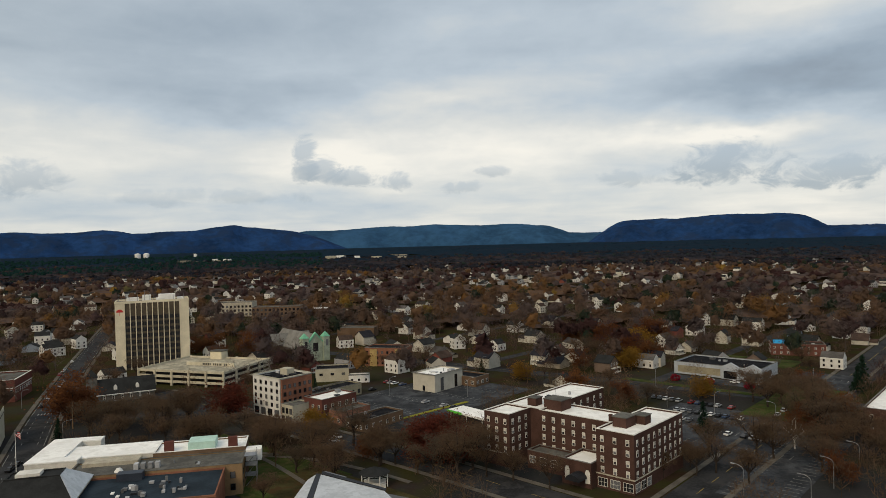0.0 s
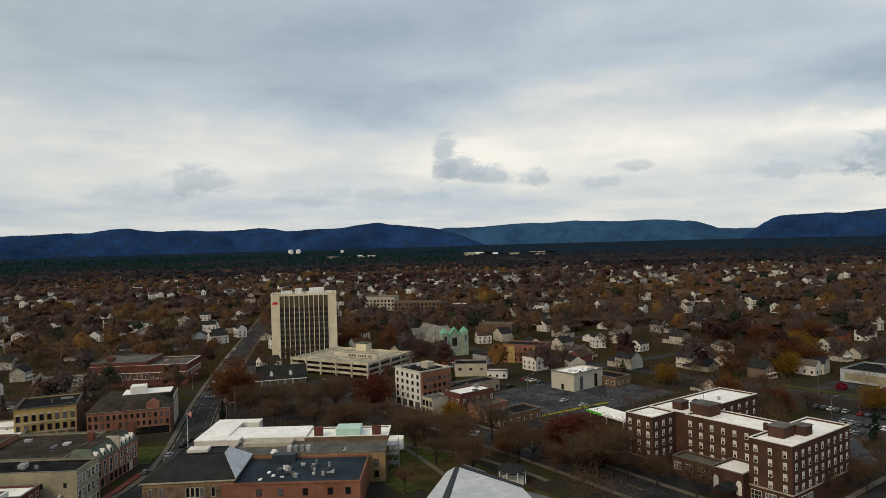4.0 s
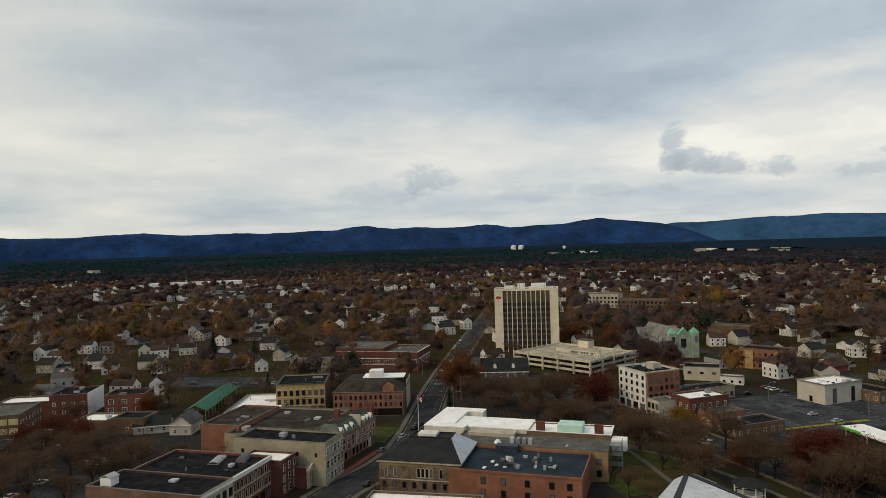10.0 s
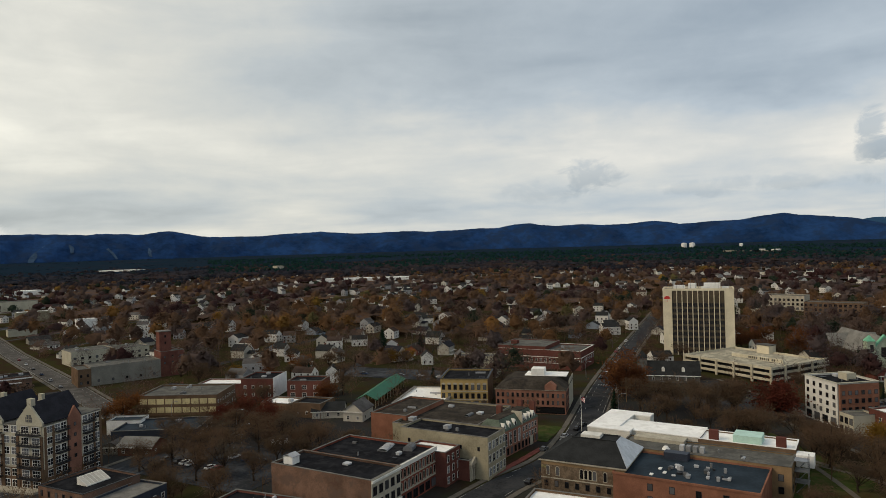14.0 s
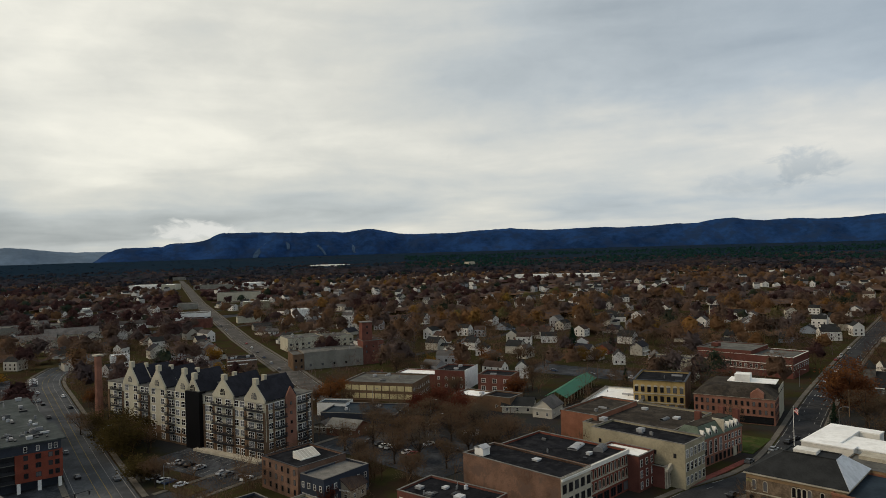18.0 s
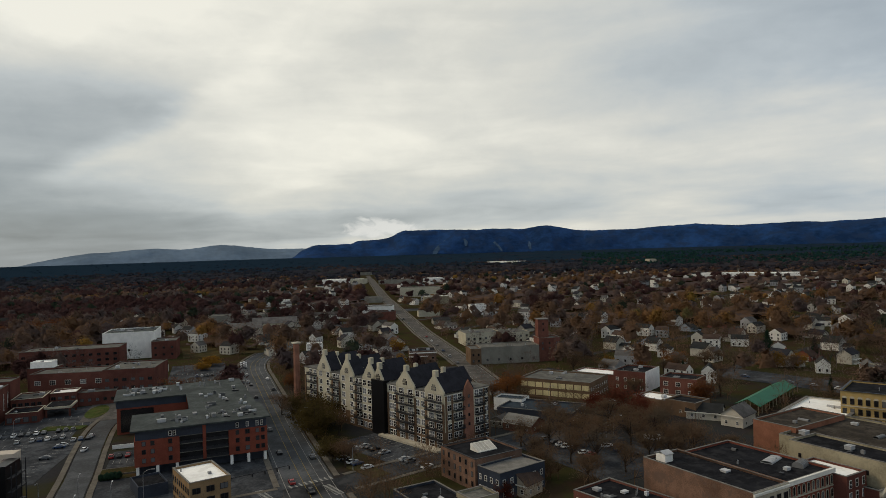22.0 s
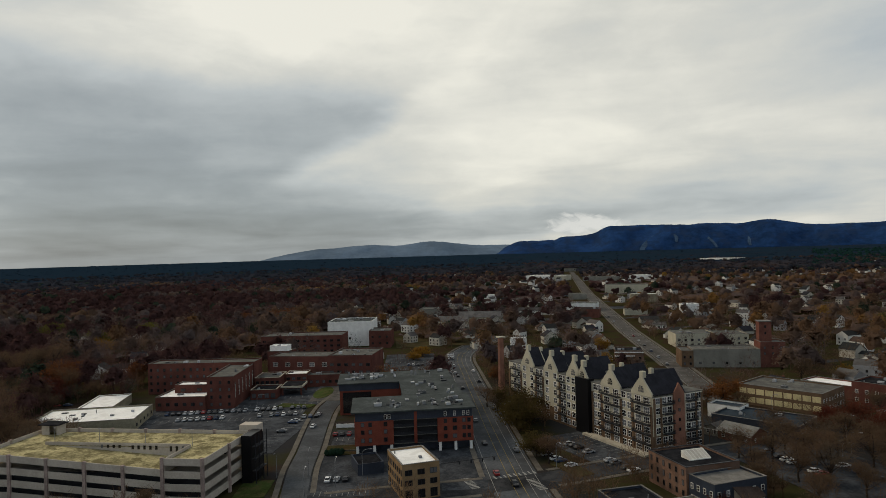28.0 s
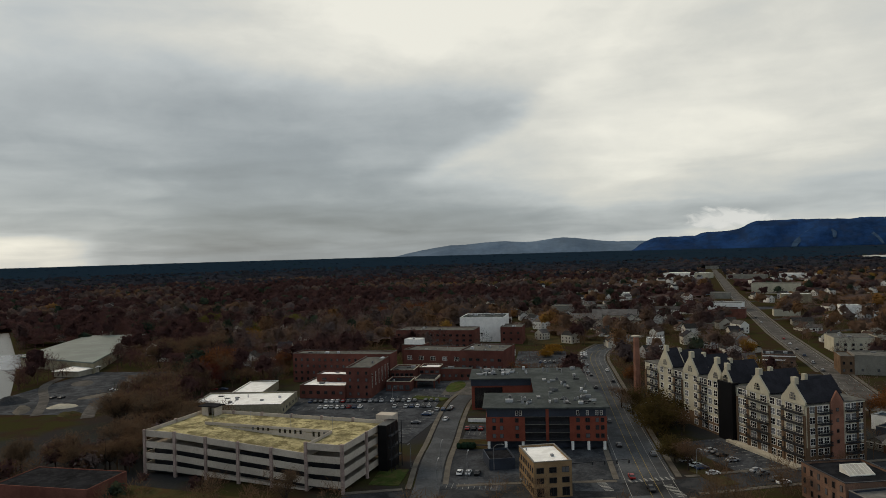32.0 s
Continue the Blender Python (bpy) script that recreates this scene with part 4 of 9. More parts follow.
lot("asphalt yard beside the red modern block", (-216, -3), 92, 15, 38)
lot("small car park behind a hedge", (-268.5, -47), 92, 10, 25, stalls=((8, 3),))
lot("asphalt yard behind a low fence", (-212.5, -44.5), 92, 19, 26, stalls=((1, 9),))
lot("car park below the gabled apartment block", (-272, 34), 25.5, 42, 20, stalls=((1, 12), (13, 12)))
CLEAR.append((-515, -45, 1.0, 0.0, 80.0, 45.0))
CLEAR.append((-348, -150, 1.0, 0.0, 96.0, 118.0))
CLEAR.append((-268, -66, 1.0, 0.0, 66.0, 84.0))
CLEAR.append((-560, -150, 1.0, 0.0, 60.0, 110.0))
lot("rear car park beside the hospital", (-436, -42), 92, 34, 70, stalls=((6, 10), (30, 10)))
lot("car park behind the modern block", (-398, -34), 92, 36, 80, stalls=((12, 10), (40, 10)))
lot("shop car park on the corner", (165, 340), -42, 26, 40, stalls=((4, 7), (22, 7)))
lot("asphalt forecourt in front of the shop", (116, 362), -42, 52, 12)
lot("wide gravel and asphalt yard by the river", (-290, -312), 95, 74, 120)
lot("asphalt yard among bare trees", (-250, 96), 14, 60, 40, clear=False)
lot("grey paved lot behind the brick row", (-330, 250), 22, 75, 28)
for lab, a, ang, w, d, k in (
        ("green lawn on the park square", (-112, 250), -42, 78, 34, "grass"), ("lawn round the bandstand", (-62, 214), -42, 62, 26, "autumn_grass"),
        ("bright green lawn by the street corner", (140, 268), 48, 70, 26, "grass"), ("green lawn behind the shop", (152, 412), -42, 50, 26, "grass"),
        ("grass verge along the arterial road", (92, 362), -42, 70, 5, "grass"), ("small kerbed grass island", (-240, 34), 25, 17, 7, "autumn_grass"),
        ("strip of lawn beside the hospital drive", (-343, -86), 75, 18, 7, "grass"), ("strip of grass beside a path", (-257, -47), 92, 12, 4, "autumn_grass"),
        ("lawn at the garage corner", (-214, -68.5), 92, 10, 16, "grass"), ("grass in front of the parking garage", (-194, -156), 81, 90, 12, "autumn_grass"),
        ("yellow-green grass strip across the car park", (-20, 290), 44, 42, 2.2, "lime_grass"), ("wide pale lawn by the curving road", (-540, -40), 95, 60, 60, "autumn_grass"),
        ("lawn beside the sidewalk", (-150, 214), 108, 22, 14, "grass")):
    lot(lab, a, ang, w, d, k, z=0.08, category="lawn", name="lawn", clear=w < 40)
for k, pts in enumerate(([(-104, 276), (-84, 262), (-62, 238), (-44, 214)], [(-118, 262), (-96, 250), (-80, 232), (-70, 214)], [(-72, 246), (-48, 240), (-26, 226), (-12, 214)])):
    strip("path", "pale curving path across the park lawn", bend(pts, 5), 1.8, "concrete", 0.26 + 0.006 * k, category="path", clear=False)
oval = bmesh.new()
rim_pts = [(-374 + 15 * math.cos(a * math.pi / 12), -68 + 5.0 * math.sin(a * math.pi / 12)) for a in range(24)]
slab(oval, [oval.verts.new((x, y, -0.1)) for x, y in rim_pts], [oval.verts.new((x, y, 0.24)) for x, y in rim_pts])
tagged(new("lawn", mesh_of("lawn", oval, "grass")), "oval bright green lawn inside the hospital drive", "lawn", kind="structure")
lot("concrete apron of the hospital drive", (-352, -72), 92, 16, 44, "worn_asphalt", z=0.02)
lot("pale concrete path over the lawn", (152, 258), 20, 16, 1.6, "concrete", z=0.11, category="path", name="path")
lot("pale concrete path across the park", (-108, 262), -20, 50, 2.0, "concrete", z=0.11, category="path", name="path", clear=False)
lot("dull grey river below the yard", (-330, -560), 117, 240, 90, "water", z=0.05, category="river", name="water")


# ---- the brick hotel ----
def hotel():
    a, ang = (12.5, 232.8), -42.5
    root = thing("hotel", "five-storey dark red brick hotel with white flat roofs", "hotel", at(a, ang))
    h = 17.1
    for x, y, w, d in ((0, 0, 10.5, 12), (0, 12, 14.7, 42), (14.7, 11, 26.6, 13), (41.3, 2.2, 12.4, 33.2)):
        mass(root, x, y, w, d, h, "hotel_brick", "white_roof", 0.5, "trim")
    sills = [14.0 - 3.05 * k for k in range(4)]
    for z in sills:
        window_row(root, "f", 10.5, 12, 3, z, 1.15, 1.9, "hotel")
        window_row(root, "r", 10.5, 11, 3, z, 1.15, 1.9, "hotel")
        window_row(root, "f", 26.6, 13, 7, z, 1.15, 1.9, "hotel", 14.7, 11)
        window_row(root, "f", 12.4, 33, 3, z, 1.15, 1.9, "hotel", 41.3, 2.2)
        window_row(root, "r", 12.4, 33, 9, z, 1.15, 1.9, "hotel", 41.3, 2.2)
        window_row(root, "r", 14.7, 28, 6, z, 1.15, 1.9, "hotel", 0, 26)
    window_row(root, "f", 12.4, 33, 3, 0.7, 3.2, 2.6, "white", 41.3, 2.2)
    window_row(root, "r", 12.4, 33, 3, 0.7, 2.8, 2.6, "white", 41.3, 2.2, 0.0, 0.33)
    window_row(root, "f", 26.6, 13, 4, 2.0, 2.4, 2.4, "white", 14.7, 3.9, 0.0, 0.62)
    part("belt_course", boxes((41.2, 53.8, 2.12, 2.2, 4.2, 4.6), (53.7, 53.78, 2.2, 35.4, 4.2, 4.6), (-0.08, 10.58, -0.08, 0, 4.2, 4.6)), "limestone", root)
    mass(root, 14.7, 4, 16.5, 7, 5.4, "hotel_brick", "grey_roof", 0.5)
    mass(root, 31.0, -0.8, 10.2, 12, 7.0, "hotel_brick", "white_roof", 0.6)
    bm = bmesh.new()
    n = 10
    prism(bm, [(31.6 + 0.8 + 2.6 * 0 + 5.0 - 2.4 * math.cos(math.pi * k / n), 3.0 + 1.8 * math.sin(math.pi * k / n)) for k in range(n, -1, -1)][::-1], -5.5, -0.8)
    part("entrance_canopy", bm, "black_steel", root, "black domed entrance canopy over the pavement")
    for x in (32.9, 40.0):
        part("arched_window", mesh_of("arched_window", boxes((x - 0.8, x + 0.8, -0.92, -0.8, 1.5, 5.0), (x - 0.5, x + 0.5, -0.92, -0.8, 5.0, 5.5)), "trim"), None, root, "tall white arched window")
    for s in ((14, 21, 15, 21, 3.4), (6.5, 10, 16, 20, 2.6), (43.2, 47.8, 9, 15, 3.0), (46.2, 50.4, 16, 20, 2.6)):
        part("penthouse", boxes((s[0], s[1], s[2], s[3], h, h + s[4])), "hotel_brick", root)
        part("penthouse_roof", boxes((s[0] - 0.2, s[1] + 0.2, s[2] - 0.2, s[3] + 0.2, h + s[4], h + s[4] + 0.25)), "grey_roof", root)
    part("chimney", boxes((40.2, 41.2, 12, 13, h, h + 2.6)), "hotel_brick", root)
    bm = bmesh.new()
    tube(bm, (17, 18, h + 3.4), (17, 18, h + 9), 0.08, 0.05)
    part("mast", bm, "steel", root)
    rooftop_units(root, 2, 20, 10, 30, h, 4, 5, (0.6, 1.4))
    keep_clear(a, ang, 54, 54, 7)


hotel()


# ---- office tower ----
def tower():
    a, ang, w, d, h = (-203, 424), 22, 42.8, 20, 41.5
    root = thing("office_tower", "ten-storey cream concrete office tower with vertical white fins", "office tower", at(a, ang))
    part("core_wall", boxes((5.4, 37.4, 0.5, d, 0, h - 1.4)), "bronze", root)
    for x in (0, 37.4):
        part("end_panel", boxes((x, x + 5.4, 0, d, 0, h)), "precast", root)
    part("roof", boxes((0, w, 0, d, h, h + 0.4)), "grey_roof", root)
    part("parapet", boxes((-0.15, w + 0.15, -0.35, 0.6, h + 0.004, h + 1.4), (-0.15, w + 0.15, d - 0.5, d + 0.15, h + 0.004, h + 1.4), (-0.15, 0.5, 0.6, d - 0.5, h + 0.004, h + 1.4), (w - 0.5, w + 0.15, 0.6, d - 0.5, h + 0.004, h + 1.4)), "precast", root)
    part("louvre_band", boxes((5.4, 37.4, 0.2, 0.5, h - 7.0, h)), "louvre", root)
    for k in range(11):
        x = 5.4 + 32.0 * k / 10
        part("fin", boxes((x - 0.24, x + 0.24, -0.30, 0.52, 0.3, h)), "precast", root)
    win = mesh_of("window", boxes((-0.68, 0.68, -0.06, 0, 0, 2.3)), "black_steel")
    for k in range(10):
        for j in range(9):
            for s in (-0.74, 0.74):
                put("window", win, root, 5.4 + 32.0 * (k + 0.5) / 10 + s, 0.497, 1.4 + j * 3.72)
    for x, y, sx, sy, sz in ((10, 8, 7, 5, 2.6), (18, 10, 5, 5, 3.8), (30, 9, 10, 6, 4.0), (25, 6, 3, 3, 2), (38, 11, 4, 4, 1.6)):
        part("roof_plant", boxes((x - sx / 2, x + sx / 2, y - sy / 2, y + sy / 2, h + 0.4, h + 0.4 + sz)), "white", root)
    for x, hh in ((2, 4.5), (4, 3.2), (6, 5), (8.5, 3), (13, 5.5), (15, 4), (17, 7), (20, 6), (22, 4), (34, 3), (40, 4)):
        bm = bmesh.new()
        tube(bm, (x, 2 + x % 3, h + 0.4), (x, 2 + x % 3, h + 0.4 + hh), 0.14, 0.07, 5)
        part("antenna", bm, "steel", root)
    bm = bmesh.new()
    prism(bm, [(2.7 + 2.0 * math.cos(math.pi * k / 8), 36.2 + 1.9 * math.sin(math.pi * k / 8)) for k in range(9)], -0.12, -0.02)
    box(bm, 2.6, 2.8, -0.12, -0.02, 34.2, 36.2)
    part("sign", bm, "red_paint", root, "red dome-shaped sign on the end panel")
    keep_clear(a, ang, w, d, 26)


tower()


def garage_block(label, a, ang, w, d, h, levels, conc, deck, bays_f, bays_s, front=8.0):
    """Open-sided parking structure: decks, spandrel bands, columns and a roof deck with a ramp wall."""
    root = thing("parking_garage", label, "parking garage", at(a, ang))
    lv = h / levels
    band = lv * 0.46
    for k in range(1, levels + 1):
        z = k * lv
        part("deck", boxes((0.5, w - 0.5, 0.5, d - 0.5, z - band * 0.75 - 0.3, z - band * 0.75)), deck if k == levels else conc, root)
        part("spandrel", boxes((0.1, w - 0.1, 0.1, 0.4, z - band, z), (0.1, w - 0.1, d - 0.4, d - 0.1, z - band, z), (0.1, 0.4, 0.4, d - 0.4, z - band, z), (w - 0.4, w - 0.1, 0.4, d - 0.4, z - band, z)), conc, root)
    col = mesh_of("column", boxes((-0.55, 0.55, -0.3, 0.6, -0.1, h + 0.25)), conc)
    for i in range(bays_f + 1):
        x = 0.55 + (w - 1.1) * i / bays_f
        put("column", col, root, x, 0, 0)
        put("column", col, root, x, d, 0, 180)
    for i in range(1, bays_s):
        for x, r in ((0, -90), (w, 90)):
            put("column", col, root, x, d * i / bays_s, 0, r)
    part("ramp_wall", boxes((w * 0.30, w * 0.86, d * 0.45, d * 0.48, h - band * 0.75 + 0.004, h + 0.9)), conc, root)
    slots = mesh_of("slot", boxes((-0.35, 0.35, -0.05, 0, 0, 1.2)), "black_glass")
    for i in range(14):
        if i % 6 != 5:
            put("slot", slots, root, w * 0.50 + i * w * 0.021, d * 0.45 - 0.004, h - 0.7)
    # added black ring: stands in for the deep shade seen between the decks
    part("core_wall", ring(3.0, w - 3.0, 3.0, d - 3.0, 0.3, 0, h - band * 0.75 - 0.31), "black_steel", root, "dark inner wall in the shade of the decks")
    keep_clear(a, ang, w, d, front)
    return root


g1 = garage_block("three-level pale concrete parking garage beside the tower", (-172, 383.5), -18.5, 57, 44, 8.6, 3, "garage_cream", "deck_pale", 5, 4, 10)
part("stair_head", boxes((18, 26, 40, 46, 7.2, 12.2)), "precast", g1)
part("stair_roof", boxes((17.6, 26.4, 39.6, 46.4, 12.2, 12.6)), "grey_roof", g1)
def ramp_garage():
    """Four-level garage whose front bays are one long ramp, falling by a storey."""
    w, d, h, lv, drop = 78.5, 33.0, 15.3, 3.83, 3.4
    root = thing("parking_garage", "four-level parking garage with pinkish columns and stained yellow deck", "parking garage", at((-216.5, -151), 81.2))
    x1, x2, ym = 13.1, 65.4, 16.2
    band = 2.15
    for k in range(1, 5):
        z = k * lv
        bm = bmesh.new()
        lo = max(0.05, z - drop - band)
        prism(bm, [(0.1, z - band), (x1, z - band), (x2, lo), (x2, max(0.3, z - drop)), (x1, z), (0.1, z)], 0.1, 0.4)
        part("spandrel", bm, "garage", root)
        part("spandrel", boxes((x2 + 0.1, w - 0.1, 0.1, 0.4, z - band, z)), "garage", root)
        part("spandrel", boxes((w - 0.4, w - 0.1, 0.4, d - 0.4, z - band, z)), "garage", root)
        part("spandrel", boxes((0.1, 0.4, 0.4, d - 0.4, z - band, z)), "garage", root)
        part("spandrel", boxes((0.1, w - 0.1, d - 0.4, d - 0.1, z - band, z)), "garage", root)
        kind = "deck" if k == 4 else "garage"
        zd = z - 1.2
        part("deck", boxes((0.5, w - 0.5, ym, d - 0.5, zd - 0.3, zd)), kind, root)
        part("deck", boxes((x2, w - 0.5, 0.5, ym, zd - 0.3, zd)), kind, root)
        bm = bmesh.new()
        prism(bm, [(0.5, zd - 0.3), (x1, zd - 0.3), (x2, max(0, zd - drop - 0.3)), (x2, max(0.1, zd - drop)), (x1, zd), (0.5, zd)], 0.5, ym)
        part("ramp", bm, kind, root)
    zd = 4 * lv - 1.2
    bm = bmesh.new()
    prism(bm, [(x1, zd - 0.3), (x2, zd - drop), (x2, zd + 1.0), (x1, zd + 1.0)], ym, ym + 0.25)
    part("ramp_wall", bm, "garage", root, "low wall with slots beside the ramp")
    part("end_wall", boxes((x2, x2 + 0.25, 0.5, ym, zd - drop, zd + 1.0)), "garage", root)
    for n, x0, zt in ((4, 34.0, 1.0), (5, 45.0, 1.3), (3, 58.5, 1.7)):
        me = mesh_of("slot", boxes((-0.42, 0.42, -0.04, 0, -zt, 0)), "black_glass")
        for i in range(n):
            put("slot", me, root, x0 + i * 2.1, ym - 0.004, zd + 0.55 - 0.006 * x0)
    col = mesh_of("column", boxes((-0.5, 0.5, -0.3, 0.55, -0.1, 0)), "garage_pier")
    for i in range(7):
        x = 0.5 + (w - 1.0) * i / 6
        top = h + 0.25 if i in (0, 1, 5, 6) else h + 0.25 - drop * (x - x1) / (x2 - x1)
        part("column", boxes((x - 0.5, x + 0.5, -0.3, 0.55, -0.1, top)), "garage_pier", root)
        part("column", boxes((x - 0.5, x + 0.5, d - 0.55, d + 0.3, -0.1, h + 0.25)), "garage_pier", root)
    for x, s in ((0.0, -1), (w, 1)):
        part("column", boxes((x - 0.4, x + 0.4, ym - 0.5, ym + 0.5, -0.1, h + 0.25)), "garage_pier", root)
    # added black walls behind the openings, in place of the shade inside
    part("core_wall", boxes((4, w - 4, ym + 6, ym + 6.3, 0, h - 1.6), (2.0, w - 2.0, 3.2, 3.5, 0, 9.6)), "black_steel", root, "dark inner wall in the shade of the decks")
    part("stair_tower", boxes((74, 80.5, d + 0.3, d + 5, 0, 17.0)), "garage", root)
    part("stair_glazing", boxes((79.0, 82.4, d - 9, d + 0.3, 0, 15.8)), "shaft_glass", root, "dark glazed stair tower")
    for y in (d - 9.5, d - 6.6, d - 3.4, d - 0.6):
        bm = bmesh.new()
        tube(bm, (84.2, y, 0), (84.2, y, 16.0), 0.16, 0.16, 6)
        part("steel_post", bm, "black_steel", root)
    part("stair_frame", boxes((83.0, 84.4, d - 9.5, d - 1, 4.2, 4.5), (83.0, 84.4, d - 9.5, d - 1, 8.2, 8.5), (83.0, 84.4, d - 9.5, d - 1, 12.2, 12.5)), "black_steel", root)
    part("roof_hut", boxes((2.2, 3.0, d - 5, d - 1.2, zd, 17.6), (8.0, 8.8, d - 5, d - 1.2, zd, 17.6), (3.0, 8.0, d - 1.7, d - 1.2, zd, 17.6), (3.0, 5.2, d - 5, d - 4.5, zd, 17.6)), "garage", root)
    part("hut_roof", boxes((1.4, 9.6, d - 6.0, d - 0.5, 17.6, 17.95)), "dark_roof", root)
    for i in range(4):
        x = 16 + i * 16.5
        bm = bmesh.new()
        tube(bm, (x, ym + 0.9, zd), (x, ym + 0.9, zd + 5.5), 0.10, 0.07, 6)
        box(bm, x - 0.5, x + 0.5, ym + 0.8, ym + 1.0, zd + 5.4, zd + 5.55)
        part("deck_lamp", bm, "steel", root)
    keep_clear((-216.5, -151), 81.2, w, d, 10)


ramp_garage()


# ---- gabled apartment block ----
def apartments():
    a, ang = (-333.2, 29.2), 25.5
    root = thing("apartment_block", "six-storey cream and brick apartment block with steep navy gables and balconies", "apartment block", at(a, ang))
    w, d, he = 99.0, 23.6, 21.0
    lo = 7.2
    for x0, x1 in ((0, 55), (64, 99)):
        part("brick_base", boxes((x0, x1, 0, d, 0, lo)), "brown_brick", root)
        part("wall", boxes((x0, x1, 0.05, d - 0.05, lo, he)), "cream", root)
        part("link_roof", boxes((x0 - 0.2, x1 + 0.2, -0.2, d + 0.2, he, he + 0.3)), "grey_roof", root)
    part("dark_wall", boxes((55, 64, 1.5, d, 0, he)), "cream", root)
    part("lift_shaft", boxes((55.4, 63.8, -1.6, 1.5, 0, 22.2)), "shaft_glass", root, "tall black glazed shaft")
    win, wide = window_mesh(2.2, 2.3, "loft"), window_mesh(2.5, 2.4, "loft")
    # balcony: slab, top rail, bottom rail and balusters
    bars = [(-2.9, 2.9, -1.7, 0, 0, 0.22), (-2.9, 2.9, -1.7, -1.6, 1.15, 1.28), (-2.9, 2.9, -1.7, -1.62, 0.30, 0.42), (-2.9, -2.8, -1.6, 0, 1.15, 1.28), (2.8, 2.9, -1.6, 0, 1.15, 1.28)]
    for k in range(15):
        x = -2.86 + k * 5.72 / 14
        bars.append((x - 0.05, x + 0.05, -1.68, -1.62, 0.42, 1.15))
    for y in (-1.25, -0.8, -0.35):
        for x in (-2.88, 2.82):
            bars.append((x, x + 0.06, y - 0.05, y + 0.05, 0.22, 1.15))
    balcony = mesh_of("balcony", boxes(*bars), "black_steel")
    panel = mesh_of("brick_pier", boxes((-0.9, 0.9, -0.25, 0.05, 0, he - 3.4)), "brown_brick")
    arch = boxes((-1.3, 1.3, -0.08, 0, 0, 1.6), (-0.85, 0.85, -0.08, 0, 1.6, 2.3))
    arch = mesh_of("gable_window", arch, "black_glass")
    arch_bars = mesh_of("gable_window_bars", boxes((-0.06, 0.06, -0.14, -0.08, 0, 2.3), (-1.3, 1.3, -0.14, -0.08, 0.8, 0.92), (-0.72, -0.62, -0.14, -0.08, 0, 2), (0.62, 0.72, -0.14, -0.08, 0, 2)), "cream")
    # gabled bays on the front
    for gx, half, peak, back in ((17.5, 5.2, 29.3, 5.6), (36, 5.2, 29.0, 5.6), (52.8, 5.0, 29.0, 5.6), (58.8, 3.6, 27.6, 9.0), (76.4, 5.8, 28.4, 8.0), (93.6, 5.4, 28.2, 14.5)):
        bm = bmesh.new()
        prism(bm, [(gx - half, he), (gx + half, he), (gx + half, he + 1.2), (gx, peak), (gx - half, he + 1.2)], -0.5, 0.4)
        part("gable_wall", bm, "cream", root)
        bm = bmesh.new()
        gable_roof(bm, gx - half, gx + half, 0.4, back, he + 0.9, peak - he - 1.1, 0.25, 0.3, "y")
        part("gable_roof", bm, "navy_shingle", root)
        bm = bmesh.new()
        prism(bm, [(gx - half + 0.4, he), (gx + half - 0.4, he), (gx, peak - 0.8)], 0.5, back - 0.3)
        part("attic_wall", bm, "cream", root)
        put("gable_window", arch, root, gx, -0.503, he + 1.2, label="arched white-barred gable window")
        put("gable_window_bars", arch_bars, root, gx, -0.503, he + 1.2)
        part("chimney", boxes((gx - 0.9, gx + 0.9, -0.3, 1.3, peak - 1.2, peak + 1.4)), "cream", root)
    for gx, half, peak in ((9.0, 4.0, 26.6), (27.0, 4.2, 27.0), (44.6, 4.2, 27.0), (67.6, 4.2, 27.0), (84.6, 4.4, 27.2)):
        bm = bmesh.new()
        prism(bm, [(gx - half, he), (gx + half, he), (gx + half, he + 1.0), (gx, peak), (gx - half, he + 1.0)], 11.8, 12.4)
        part("rear_gable_wall", bm, "cream", root)
        bm = bmesh.new()
        gable_roof(bm, gx - half, gx + half, 12.4, d, he + 0.8, peak - he - 1.0, 0.25, 0.3, "y")
        part("rear_gable_roof", bm, "navy_shingle", root)
        bm = bmesh.new()
        prism(bm, [(gx - half + 0.4, he), (gx + half - 0.4, he), (gx, peak - 0.8)], 12.5, d - 0.2)
        part("rear_attic_wall", bm, "cream", root)
        part("rear_chimney", boxes((gx - 0.8, gx + 0.8, 11.9, 13.2, peak - 1.2, peak + 1.1)), "cream", root)
    zs = [0.9 + 3.5 * k for k in range(6)]
    bays = ((17.5, 5.8), (36, 5.8), (50.6, 4.2), (76.4, 6.0), (93.6, 4.9))
    for gx, half in bays:
        part("cream_bay", boxes((gx - half + 0.3, gx + half - 0.3, -0.14, 0.04, 6.0 if gx < 60 else 10.8, he)), "cream", root)
        part("brick_bay", boxes((gx - half + 0.3, gx + half - 0.3, -0.14, -0.004, 0, 5.996 if gx < 60 else 10.796)), "brown_brick", root)
    slim = window_mesh(2.5, 2.45, "loft")
    for gx in (17.5, 36.0):
        for x in (gx - 3.1, gx + 3.1):
            for z in zs:
                put("window", slim, root, x, -0.143, z)
    for x in (48.7, 52.2):
        for z in zs:
            put("window", slim, root, x, -0.143, z)
    for gx, half in ((76.4, 6.0), (93.6, 4.9)):
        for x in (gx - half * 0.45, gx + half * 0.45):
            for z in zs:
                put("window", window_mesh(3.2, 2.3, "loft"), root, x, -0.143, z)
        for z in zs[1:]:
            put("balcony", balcony, root, gx, -0.15, z - 0.35, s=((half - 0.5) / 2.9, 1, 1))
